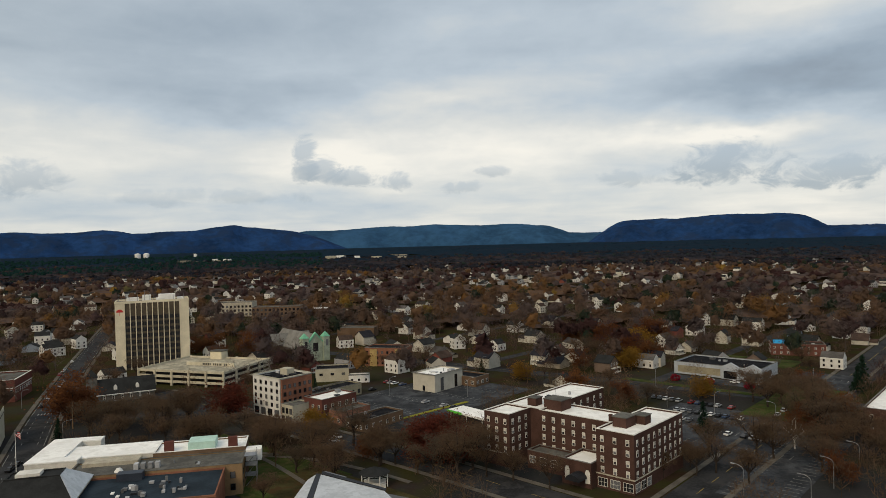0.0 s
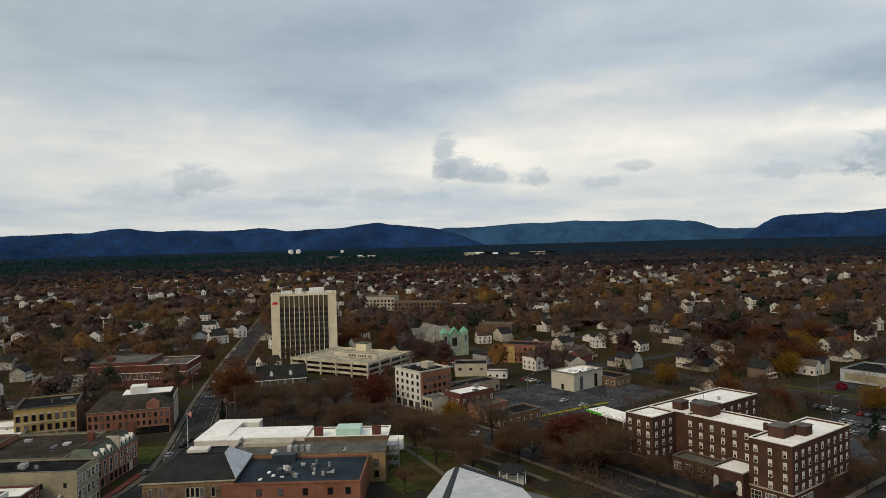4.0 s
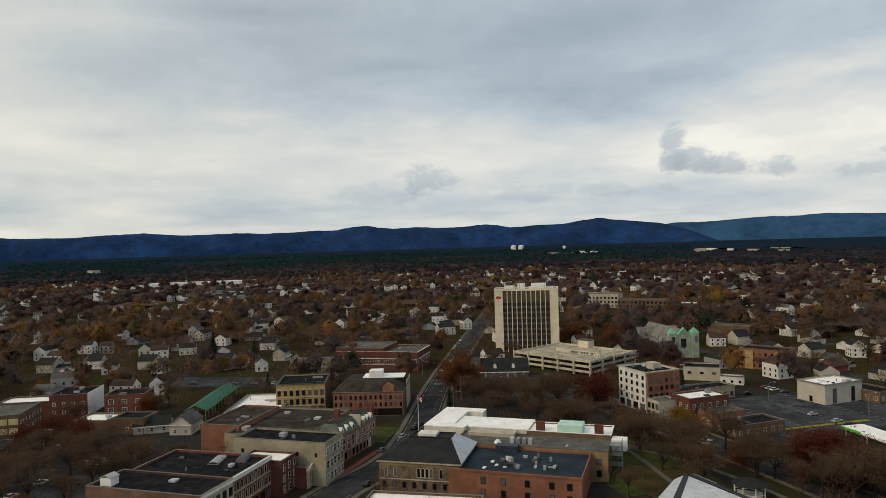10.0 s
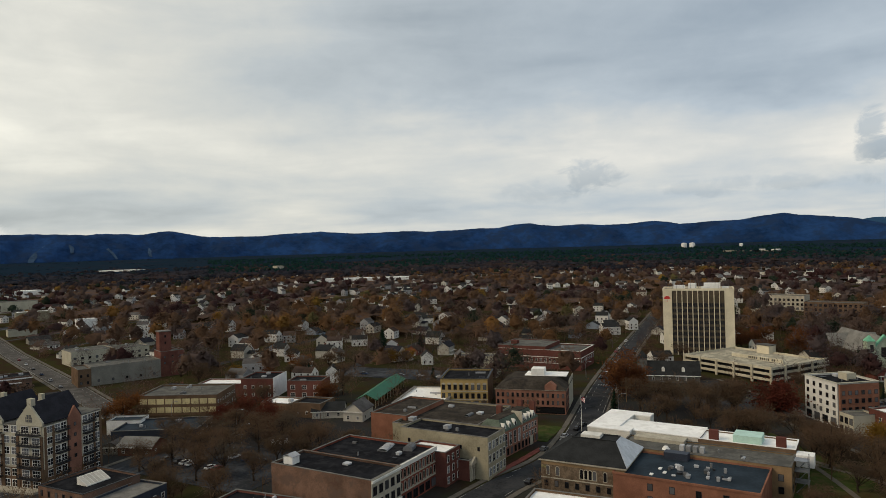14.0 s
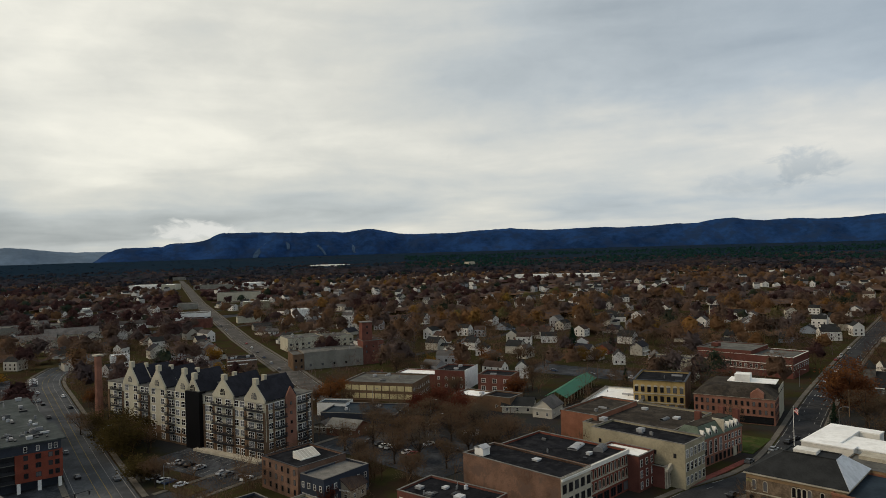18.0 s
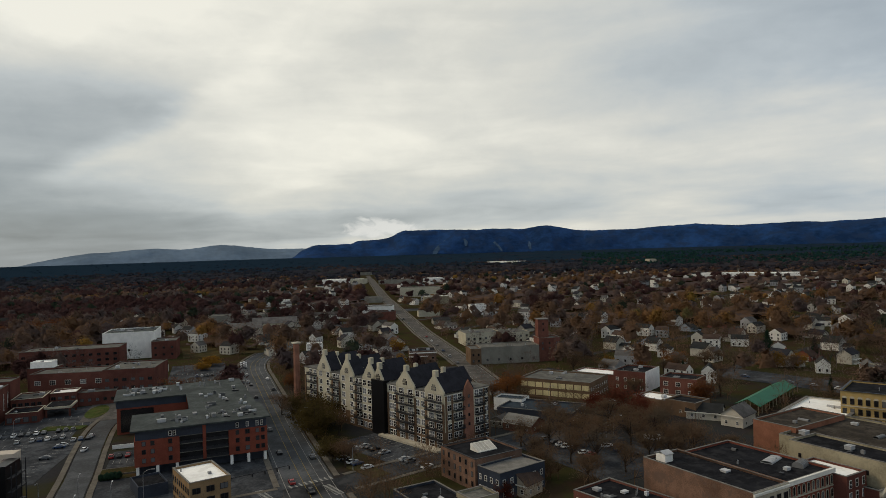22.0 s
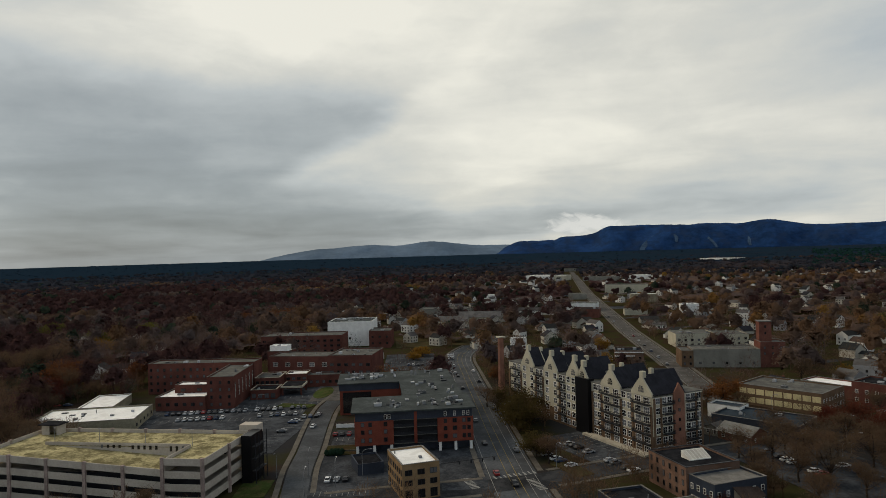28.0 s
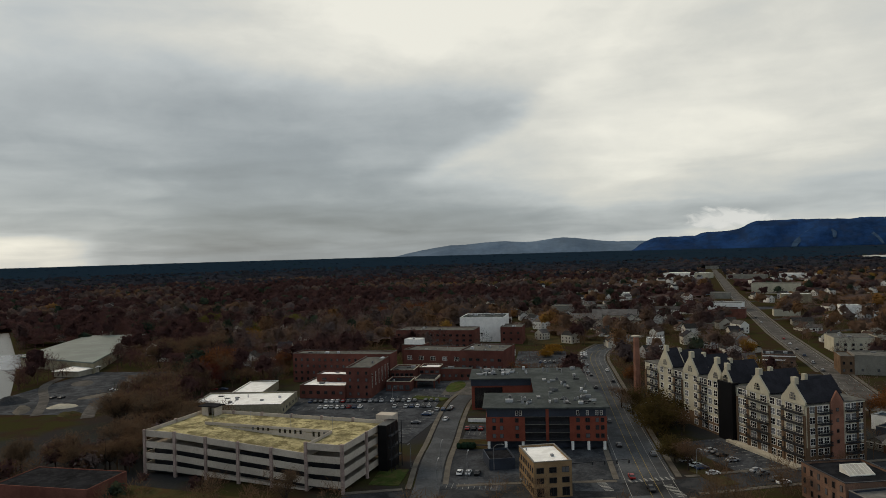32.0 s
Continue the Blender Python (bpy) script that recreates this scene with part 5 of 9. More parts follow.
    for x in (5.5, 9.2, 25.2, 28.2, 43.2, 46.0, 66.6, 69.0, 83.4, 86.6):
        for z in zs:
            put("window", wide if x > 60 else slim, root, x, -0.003, z)
    for x, k in ((7.4, 1.2), (26.7, 1.0), (44.3, 0.75)):
        for z in zs[1:]:
            put("balcony", balcony, root, x, -0.01, z - 0.35, s=(k, 1, 1))
    for x in (0.9, 11.2, 23.8, 29.6, 42.2, 64.9, 70.6, 82.0, 88.2, 98.1):
        put("brick_pier", panel, root, x, -0.01, 0, s=(0.6, 1, 1))
    # end facade with its red gable
    for y in (2.2, 5.2, 7.6, 16.4, 18.8, 21.6):
        for z in zs:
            put("window", win, root, w + 0.003, y, z, 90)
    for y in (0.6, 3.6, 20.2, 23.0):
        part("corner_pier", boxes((w, w + 0.2, y - 0.45, y + 0.45, 0, he - 0.5)), "brown_brick", root)
    for y in (5.5, 16.6):
        for z in zs[1:]:
            put("balcony", balcony, root, w + 0.01, y + 1.0, z - 0.35, 90, s=(0.8, 1, 1))
    bm = bmesh.new()
    prism(bm, [(0, 0), (5.0, 0), (5.0, he + 0.5), (2.5, he + 4.2), (0, he + 0.5)], -0.6, 0.0)
    ob = part("red_gable_bay", bm, "pink_brick", root, "red brick gabled bay")
    ob.matrix_basis = pose(w, 9.2, 0, 0, 0, 90)
    for y in (11.7,):
        for z in zs[2:]:
            put("bay_window", window_mesh(1.0, 1.2, "dark"), root, w + 0.603, y, z, 90)
    part("front_terrace", boxes((62, 98, -3.5, -0.3, 0, 0.9)), "limestone", root)
    keep_clear(a, ang, w, d, 6)


apartments()
stack = thing("brick_chimney", "tall square orange brick chimney stack beside the apartments", "chimney", at((-352, 27), 20))
bm = bmesh.new()
tube(bm, (0, 0, 0), (0, 0, 30), 1.9, 1.5, 8)
part("shaft", bm, "pink_brick", stack)
part("cap", boxes((-1.8, 1.8, -1.8, 1.8, 30, 30.6)), "limestone", stack)
low = block("annexe", "low dark flat-roofed annexe with a pale parapet", "building", (-385, 40), 20, 24, 16, 7.5, "navy_wall", "grey_roof", (("f", 6, 0, (2.5,), 2.2, 1.8, "white"),))


# ---- modern red and navy block ----
def modern():
    a, ang = (-256, -35.5), 96
    root = thing("office_block", "modern four-storey office block of rust-red panels and dark blue cladding", "office building", at(a, ang))
    w, d, h = 44.5, 26, 15.6
    for x0, x1 in ((0, 14.5), (31, 44.5)):
        part("red_wing", boxes((x0, x1, 0, d, 3.4, 12.4)), "modern_red", root)
        for x in (x0 + 0.9, (x0 + x1) / 2, x1 - 0.9):
            part("column", boxes((x - 0.5, x + 0.5, 0.2, 1.2, 0, 3.4)), "white", root)
    part("ground_floor", boxes((0.8, w - 0.8, 3.5, d, 0, 3.4)), "navy_wall", root)
    part("recess", boxes((14.5, 31, 2.0, d, 3.4, 12.4)), "black_steel", root)
    for z in (3.4, 6.4, 9.4, 12.2):
        part("balcony_slab", boxes((14.5, 31, 0.3, 2.0, z, z + 0.25)), "grey_roof", root)
        part("railing", boxes((14.6, 30.9, 0.32, 0.38, z + 0.25, z + 1.25)), "black_steel", root)
    part("red_pier", boxes((22.2, 23.3, 0.1, 2.0, 3.4, 15.2)), "modern_red", root)
    part("attic_storey", boxes((0.3, w - 0.3, 0.3, d, 12.4, h)), "navy_wall", root)
    part("roof_slab", boxes((-1.2, w + 1.0, -1.2, d, h, h + 0.5)), "teal_roof", root)
    for x in (3, 5.8, 11.5, 34, 37.5, 41.0, 42.9):
        for z in (4.6, 7.6, 10.4):
            put("window", window_mesh(1.3 if x not in (37.5,) else 1.6, 1.6, "dark"), root, x, -0.003, z)
    for x in (11.5, 12.9, 34, 37.5, 41, 42.6):
        put("window", window_mesh(1.0, 1.8, "white"), root, x, 0.297, 12.9)
    # long rear wing along the road and the far cross wing
    part("rear_wing", boxes((20, w - 0.5, d, 92, 0, 14.2)), "navy_wall", root)
    part("rear_roof", boxes((19.2, w + 0.2, d, 92.6, 14.2, 14.7)), "teal_roof", root)
    part("cross_wing", boxes((-8.5, 20, 66, 92, 0, 14.2)), "modern_red", root)
    part("cross_attic", boxes((-8.8, 19.2, 65.7, 92.3, 11.2, 14.2)), "navy_wall", root)
    part("cross_roof", boxes((-9.5, 19.2, 64.8, 92.6, 14.2, 14.7)), "teal_roof", root)
    part("glass_front", boxes((-7, 6, 65.5, 65.7, 1, 10.5)), "black_glass", root)
    rng = random.Random(4)
    for k in range(110):
        x, y = (rng.uniform(8, 42), rng.uniform(4, 16)) if k < 40 else (rng.uniform(22, 42), rng.uniform(20, 88)) if k < 70 else (rng.uniform(-6, 18), rng.uniform(74, 90))
        name, me = unit_meshes()[(0, 0, 2, 0, 3)[k % 5]]
        put(name, me, root, x, y, (h + 0.5) if y < d else 14.7, rng.choice((0, 90)), (rng.uniform(0.6, 3.2), rng.uniform(0.5, 1.6), rng.uniform(0.5, 1.5)))
    keep_clear(a, ang, w, 92, 6)


block("annexe", "dark single-storey lean-to beside the yellow office", "building", (-232.5, -31.5), 108, 9.0, 12.5, 3.3, "navy_wall", "dark_roof", (), cap=None, front=2)
fence = thing("screen_wall", "white screen wall beside the modern block", "wall", at((-297.8, -49.2), 90))
part("wall_panel", boxes((0, 8.0, 0, 0.3, 0, 1.6)), "white", fence)
bed = thing("planting_bed", "dark planting bed with a pale concrete kerb", "planting bed", at((-262, -48), 92))
part("kerb", ring(0, 12.5, 0, 7.5, 0.35, 0, 0.45), "concrete", bed)
part("soil", boxes((0.35, 12.15, 0.35, 7.15, 0, 0.35)), "autumn_grass", bed)
rooftop_units(low, 2, 2, 20, 12, 7.5, 4, 3)
modern()


# ---- downtown buildings ----
R = lambda n, z0, p: [z0 + p * k for k in range(n)]
corner = block("office_building", "five-storey cream and brick corner building with arched shop fronts", "office building", (-87, 309.5), -39.5, 19.3, 17.5, 16.8, SIDING[0], "dark_roof",
      (("f", 5, 0, R(4, 4.6, 3.1), 1.5, 1.8, "dark"), ("f", 4, 0, (0.6,), 3.2, 3.0, "dark")), cap="cream", units=5, cornice=0.35)
part("roof_house", boxes((8, 13, 9, 13, 16.8, 19.6)), "cream", corner)
side = block("shop_block", "orange brick rear wing with dark windows", "building", (-71.6, 297.0), -39.5, 0.9, 16.5, 16.5, "orange_brick", "dark_roof",
             (("r", 0, 6, R(3, 6.5, 3.2), 1.4, 1.7, "dark"),), front=2)
block("shop", "narrow cream shop with arched openings", "shop", (-70.4, 292.5), -40, 7.5, 10, 7.2, "cream", "grey_roof", (("f", 3, 0, (0.5, 4.0), 1.7, 2.4, "dark"),), front=4)
block("shop", "two-storey red brick shop with a white roof", "shop", (-61.5, 296.5), -40.5, 11.7, 19.5, 9.0, "hospital_brick", "white_roof", (("fr", 3, 5, (1.2, 5.2), 1.3, 2.0, "white"),), units=2, front=4)
block("shop", "low brick shop annexe with a brown roof", "shop", (-49.5, 288.5), -41, 8, 16, 5.2, "pink_brick", "grey_roof", (("fr", 2, 3, (1.2,), 1.3, 1.6, "white"),), front=4)
block("shop", "single-storey brick shop with a black roof", "shop", (-41.4, 279.9), -41.5, 10.5, 22.6, 3.9, "brown_brick", "dark_roof", (("fr", 4, 6, (0.9,), 1.2, 1.7, "white"),), units=2, front=4)
block("hall", "cream flat-roofed hall beside the parking lot", "hall", (-71.2, 374.7), 8, 18, 14, 6.4, "cream", "dark_roof", (("f", 3, 0, (3.4,), 1.8, 1.2, "dark"), ("r", 0, 1, (0.1,), 1.4, 2.4, "dark")), front=3)
block("annexe", "small white annexe beside the cream hall", "building", (-52.6, 370.5), 4, 11, 7, 3.4, "white", "grey_roof", (("f", 3, 0, (1.0,), 1.2, 1.2, "dark"),), front=2)
block("store", "long low dark-roofed store", "store", (-72, 324), -40, 10, 34, 5.0, "tan_stucco", "dark_roof", (("r", 0, 9, (0.8,), 1.6, 2.0, "dark"),), units=3, front=3)
wb = block("bank_branch", "cream two-storey building with a white roof and dark recesses", "building", (-17, 350), -39.5, 14.6, 22.2, 8.2, SIDING[1], "white_roof",
           (("r", 0, 2, (0.3,), 2.2, 6.5, "dark"), ("f", 1, 0, (0.3,), 1.6, 2.6, "dark")), units=4, cornice=0.5, front=5)
block("annexe", "low dark annexe with square windows", "building", (2.5, 362), -39.5, 16, 12, 4.4, "brown_brick", "dark_roof", (("fr", 4, 3, (1.2,), 1.8, 1.8, "white"),), front=3)
mart = block("store", "pale blue-grey single-storey store with gabled entrances", "store", (124.6, 376), -42.5, 45, 27, 5.8, "pale_blue", "dark_roof", (), units=4, front=6)
for x in (26, 37):
    bm = bmesh.new()
    prism(bm, [(x, 0), (x + 9, 0), (x + 9, 6.4), (x + 4.5, 8.6), (x, 6.4)], -1.4, 0.3)
    part("entrance_gable", bm, "pale_blue", mart)
    part("shop_window", boxes((x + 1.2, x + 7.8, -1.45, -1.4, 0.3, 4.2)), "black_glass", mart)
part("wall_panel", boxes((2, 25, -0.06, 0, 1.0, 4.6)), "tan_stucco", mart)
for k in range(5):
    part("side_bay", boxes((45.02, 45.1, 1.5 + k * 3.2, 4.0 + k * 3.2, 0.5, 4.0)), "black_glass", mart)
tb = block("commercial_block", "low red brick building with a blue tarpaulin on its roof", "building", (200, 423), -20, 30, 14, 6.4, "red_brick", "brown_roof", (("f", 8, 0, (1.0, 3.9), 1.2, 1.5, "white"), ("l", 0, 4, (1.0, 3.9), 1.2, 1.5, "white")), units=2, front=26)
bm = bmesh.new()
gable_roof(bm, 2, 13, 4, 13, 6.45, 1.8, 0.2, 0.08, "x")
part("tarpaulin", bm, "blue_tarp", tb, "bright blue tarpaulin")
oa = block("apartment_house", "three-storey orange and yellow brick apartment house", "apartment house", (-49.6, 421.2), -14, 26, 15, 10.6, "orange_brick", "dark_roof", (("fr", 8, 4, R(3, 1.2, 3.2), 1.3, 1.6, "dark"),), front=4)
for x in (3.5, 19.5):
    part("yellow_bay", boxes((x, x + 4.5, -0.5, 0, 0, 10.4)), "yellow_brick", oa)
sc = block("school", "long two-storey brick building with white string courses", "building", (-266, 331), 15.5, 51.5, 28, 10.6, "hospital_brick", "grey_roof", (("f", 18, 0, (4.2,), 1.5, 2.0, "white"), ("r", 0, 8, (4.2,), 1.5, 2.0, "white")), units=4, cap="trim", cornice=0.1, front=30)
keep_clear((-246, 296), 15.5, 72, 40, 0)
mass(sc, -0.05, -0.06, 30, 28.1, 12.8, "hospital_brick", "grey_roof", 0.4, "coping", 10.9)
part("string_course", boxes((-0.06, 51.6, -0.14, 0, 6.9, 7.3), (51.5, 51.62, 0, 28, 6.9, 7.3), (-0.06, 51.6, -0.14, 0, 3.4, 3.7)), "trim", sc)
part("roof_house", boxes((5, 9, 8, 12, 12.8, 14.8)), "hospital_brick", sc)
rh = block("ribbed_hall", "cream ribbed hall with a curved parapet behind a yellow block", "building", (-264, 289.5), 28, 23.5, 12, 11.4, "cream", "grey_roof", (), front=16)
for k in range(14):
    part("rib", boxes((0.6 + k * 1.7, 1.1 + k * 1.7, -0.35, 0, 0, 11.4)), "limestone", rh)
bm = bmesh.new()
prism(bm, [(7.5 + 8.5 * k / 8, 12.0 + 2.0 * math.sin(math.pi * k / 8)) for k in range(9)][::-1], -0.2, 0.4)
part("curved_parapet", bm, "cream", rh)
ye = block("commercial_block", "three-storey yellow brick block with arched windows and black roof", "building", (-220, 230.3), 33.5, 21.8, 24, 13.0, "yellow_brick", "dark_roof",
           (("f", 8, 0, (4.4, 8.4), 1.5, 2.4, "dark"), ("f", 6, 0, (0.5,), 2.4, 2.8, "dark")), cap="black_steel", units=3, cornice=0.4)
part("side_wall", boxes((21.82, 21.95, 0, 24, 0, 12.9)), "brown_brick", ye)
bm = bmesh.new()
prism(bm, [(0.95 * math.cos(math.pi * k / 8), 0.85 * math.sin(math.pi * k / 8)) for k in range(9)], -0.16, 0.0)
hood = mesh_of("arched_head", bm, "limestone")
for k in range(8):
    put("arched_head", hood, ye, 21.8 * (k + 0.5) / 8, -0.004, 10.81)
for z in (3.7, 7.6):
    part("string_course", boxes((-0.05, 21.85, -0.22, 0, z, z + 0.35)), "limestone", ye)
b3 = block("courthouse", "three-storey weathered pink brick hall with a grey mansard roof", "building", (-194.5, 239), 27, 31, 30, 10.2, "pink_brick", "grey_roof",
           (("fr", 14, 10, R(3, 1.0, 3.1), 1.0, 1.8, "dark"),), parapet=0.2, cap="limestone", cornice=0.3)
bm = bmesh.new()
hip_roof(bm, 0, 31, 0, 30, 10.55, 3.4, 5, 0.4, 1)
part("mansard_roof", bm, "brown_roof", b3)
part("white_roof", boxes((11, 30, 14, 24, 13.96, 14.3)), "white_roof", b3)
part("roof_house", boxes((14, 20, 14, 20, 14.4, 17.2)), "white", b3)
part("side_wall", boxes((31.02, 31.2, 13, 30, 0, 12.6)), "cream", b3)
part("shop_front", boxes((16, 30.5, -0.12, 0, 0.3, 3.2)), "black_glass", b3)
bm = bmesh.new()
prism(bm, [(22, 10.2), (27, 10.2), (27, 12.4), (24.5, 14.2), (22, 12.4)], -0.3, 3)
part("dormer", bm, "pink_brick", b3)
block("shop", "single-storey shop with a white roof and deep white eaves", "shop", (-228.7, 208.9), 29.5, 22, 35, 4.6, "trim", "white_roof", (("f", 4, 0, (0.8,), 2.8, 2.2, "dark"),), units=5, cornice=0.9, front=5)
# long terrace on the main street
block("commercial_block", "long orange brick block with blank side wall", "building", (-205, 175), 15, 16, 30, 10.4, "orange_brick", "brown_roof", (), units=2, front=3)
tn = block("commercial_block", "tan three-storey block with stone street front and dark roof", "building", (-172.3, 160.2), 13, 33, 13, 13.0, "tan_stucco", "dark_roof", (("r", 0, 5, R(3, 1.2, 4.1), 1.7, 2.6, "stone"), ("f", 5, 0, (9.0,), 0.9, 1.3, "dark")), units=3, front=3)
block("commercial_block", "brown flat-roofed block behind the street front", "building", (-190, 172.5), 15, 31, 40, 9.2, "tan_stucco", "brown_roof", (), units=5, front=2)
mb = block("commercial_block", "brick bank building with a green slate mansard and dormers", "building", (-160.0, 185.8), 8.2, 10, 27, 9.0, "pink_brick", "brown_roof",
           (("r", 0, 10, (0.5,), 1.5, 2.4, "dark"),), parapet=0.1, cap="limestone", front=2)
window_row(mb, "r", 10, 27, 4, 3.6, 1.7, 4.6, "white", 0, 0, 0.04, 0.52)
for z in (3.4, 6.2):
    window_row(mb, "r", 10, 27, 5, z, 1.3, 1.9, "white", 0, 0, 0.54, 0.97)
part("door_surround", boxes((10.0, 10.25, 20.4, 22.6, 0, 3.2)), "limestone", mb)
bm = bmesh.new()
hip_roof(bm, 0, 10, 0, 27, 9.2, 3.6, 2.6, 0.3, 1)
part("mansard_roof", bm, "mansard", mb)
part("flat_top", boxes((2.8, 7.2, 2.8, 24.2, 12.8, 13.0)), "brown_roof", mb)
part("party_wall", boxes((6.0, 10.3, 14.2, 14.7, 9.0, 13.6)), "limestone", mb)
for y in (1.8, 5.6, 9.4, 15.8, 18.4, 21.0, 23.6):
    bm = bmesh.new()
    prism(bm, [(0, 9.5), (1.5, 9.5), (1.5, 11.0), (0.75, 12.0), (0, 11.0)], -0.1, 2)
    ob = part("dormer", bm, "trim", mb)
    ob.matrix_basis = pose(9.7, y, 0, 0, 0, 90)
    ob = part("dormer_window", boxes((0.35, 1.15, -0.14, -0.1, 9.8, 11.0)), "black_glass", mb)
    ob.matrix_basis = pose(9.7, y, 0, 0, 0, 90)
for x, y in ((8.4, 26.2), (3.0, 26.2), (1.0, 14.0)):
    part("chimney", boxes((x - 1.0, x + 1.0, y - 0.7, y + 0.7, 9, 15.0)), "red_brick", mb)
n1 = block("commercial_block", "three-storey red brick corner block with a black roof", "building", (-176, 111.5), 13, 36, 14, 12.2, "dull_brick", "dark_roof", (), units=1, cap="coping", front=3)
part("roof_hut", boxes((2.5, 6.0, 2.5, 5.5, 12.2, 14.4)), "white", n1, "small white rooftop hut")
bm = bmesh.new()
gable_roof(bm, 2.5, 6.0, 2.5, 5.5, 14.4, 0.7, 0.25, 0.12, "y")
part("hut_roof", bm, "unit", n1)
part("parapet_wall", boxes((0, 36, 13.65, 14.1, 12.2, 12.96)), "dull_brick", n1)
part("stone_front", boxes((36.02, 36.2, 0, 14, 0, 12.9)), "limestone", n1)
for z in (4.6, 8.4):
    window_row(n1, "r", 36.2, 14, 5, z, 1.7, 2.4, "dark")
window_row(n1, "r", 36.2, 14, 3, 0.5, 3.4, 2.7, "dark")
part("string_course", boxes((36.2, 36.5, 0, 14, 3.6, 4.1), (36.2, 36.6, 0, 14, 11.9, 12.5)), "trim", n1)
n2 = block("commercial_block", "red brick terrace with white-trimmed window bays and black roof", "building", (-178, 126), 13.5, 33.5, 21, 11.6, "terrace_brick", "dark_roof", (), units=6, front=2)
for z in (4.6, 8.2):
    for k in range(10):
        put("window", arched_window(0.95, 2.3), n2, 33.503, 1.1 + 2.09 * k, z, 90)
window_row(n2, "r", 33.5, 21, 6, 0.5, 2.6, 2.6, "dark")
me_long = unit_meshes()[1][1]
put("roof_skylight", me_long, n2, 19, 15, 11.6, 14, (3.2, 3.6, 1.2))
put("roof_skylight", me_long, n2, 26.5, 17, 11.6, 14, (3.0, 2.2, 2.6))
part("cornice", boxes((33.5, 34.1, 0, 21, 11.2, 12.4)), "trim", n2)
part("string_course", boxes((33.5, 33.75, 0, 21, 3.9, 4.3), (33.5, 33.75, 0, 21, 7.6, 7.9)), "limestone", n2)
block("commercial_block", "narrow maroon brick shop with a white roof", "building", (-161, 151.0), 14, 15, 9.5, 10.2, "hospital_brick", "white_roof", (("r", 0, 3, R(3, 0.8, 3.3), 1.3, 2.2, "white"),), front=2)
sb = block("bank_branch", "small red brick and limestone bank with a pediment", "building", (-158, 160.0), 14, 14, 5.5, 6.0, "hospital_brick", "dark_roof", (), cornice=0.2, front=2)
part("stone_front", boxes((14.02, 14.3, 0, 5.5, 0, 6.5)), "limestone", sb)
for y in (0.5, 1.9, 3.6, 5.0):
    bm = bmesh.new()
    tube(bm, (14.6, y, 0.3), (14.6, y, 5.2), 0.28, 0.24, 8)
    part("column", bm, "limestone", sb)
bm = bmesh.new()
prism(bm, [(0, 5.2), (5.5, 5.2), (5.5, 5.9), (2.75, 7.3), (0, 5.9)], -0.7, 0.0)
ob = part("pediment", bm, "limestone", sb)
ob.matrix_basis = pose(14.3, 0, 0, 0, 0, 90)
put("window", arched_window(1.2, 3.4), sb, 14.303, 2.75, 0.8, 90)
block("shop", "low black-roofed shop with rooftop vents", "shop", (-172.4, 87.0), 20, 27, 15, 7.0, "red_brick", "dark_roof", (("fr", 8, 5, (1.0, 4.2), 1.3, 1.7, "stone"),), units=14, front=3)
block("shop", "dark single-storey shop with vent boxes on the roof", "shop", (-199, 42), 14, 20, 14, 4.2, "navy_wall", "dark_roof", (), units=4, front=2)
rc = block("commercial_block", "three-storey orange-brown brick corner block with a black roof and skylight", "building", (-219.8, 62.9), 16, 19.5, 18.5, 9.3, "dull_brick", "dark_roof", (("fl", 6, 6, R(3, 1.2, 3.0), 1.0, 1.7, "dark"),), cap="black_steel", front=3)
bm = bmesh.new()
prism(bm, [(8.5, 9.34), (13.0, 9.34), (13.0, 9.6), (8.8, 11.5), (8.5, 11.45)], 6.0, 13.5)
part("skylight", bm, "trim", rc, "sloping white-framed skylight")
for k in range(6):
    bm = bmesh.new()
    y = 6.2 + k * 1.2
    bm.faces.new([bm.verts.new(p) for p in ((12.8, y, 9.72), (12.8, y + 1.05, 9.72), (9.0, y + 1.05, 11.44), (9.0, y, 11.44))])
    part("skylight_pane", bm, "blind", rc)
an = block("shop", "dark blue shop front with a grey roof", "shop", (-200.6, 68.9), 20, 10.5, 18.4, 7.6, "navy_wall", "coping", (("fr", 4, 6, (1.0, 4.4), 1.1, 1.7, "white"),), front=2)
block("shop", "small tan shop with a rusty roof", "shop", (-188, 58), 16, 8, 9, 5.0, "tan_stucco", "grey_roof", (("f", 2, 0, (1.0,), 1.2, 1.4, "dark"),), front=2)
wh = block("warehouse", "two-storey brick warehouse with long rows of yellowed panes", "warehouse", (-323, 135), 41, 37, 25, 8.6, "brown_brick", "grey_roof", (("r", 0, 8, (1.5, 5.0), 1.2, 1.6, "white"),), units=6, front=8)
pane = mesh_of("pane", boxes((-1.75, 1.75, -0.08, 0, 0, 2.5)), material("yellowed_pane", (0.52, 0.44, 0.24), 0.5, 0.15, 0.3, 2.0, per_object=0.2))
for k in range(9):
    for z in (1.2, 5.1):
        put("pane", pane, wh, 2.3 + k * 4.05, -0.003, z)
block("shed", "low dark-roofed shed row beside the warehouse", "shed", (-284, 107.5), 45, 34, 20, 4.4, "navy_wall", "blue_roof", (("r", 0, 4, (1.2,), 1.6, 1.6, "white"),), units=3, front=3)
wl = block("shed", "pale-walled low shed with a dark roof", "shed", (-300, 112), 45, 14, 9, 5.2, "white", "blue_roof", (), front=2)


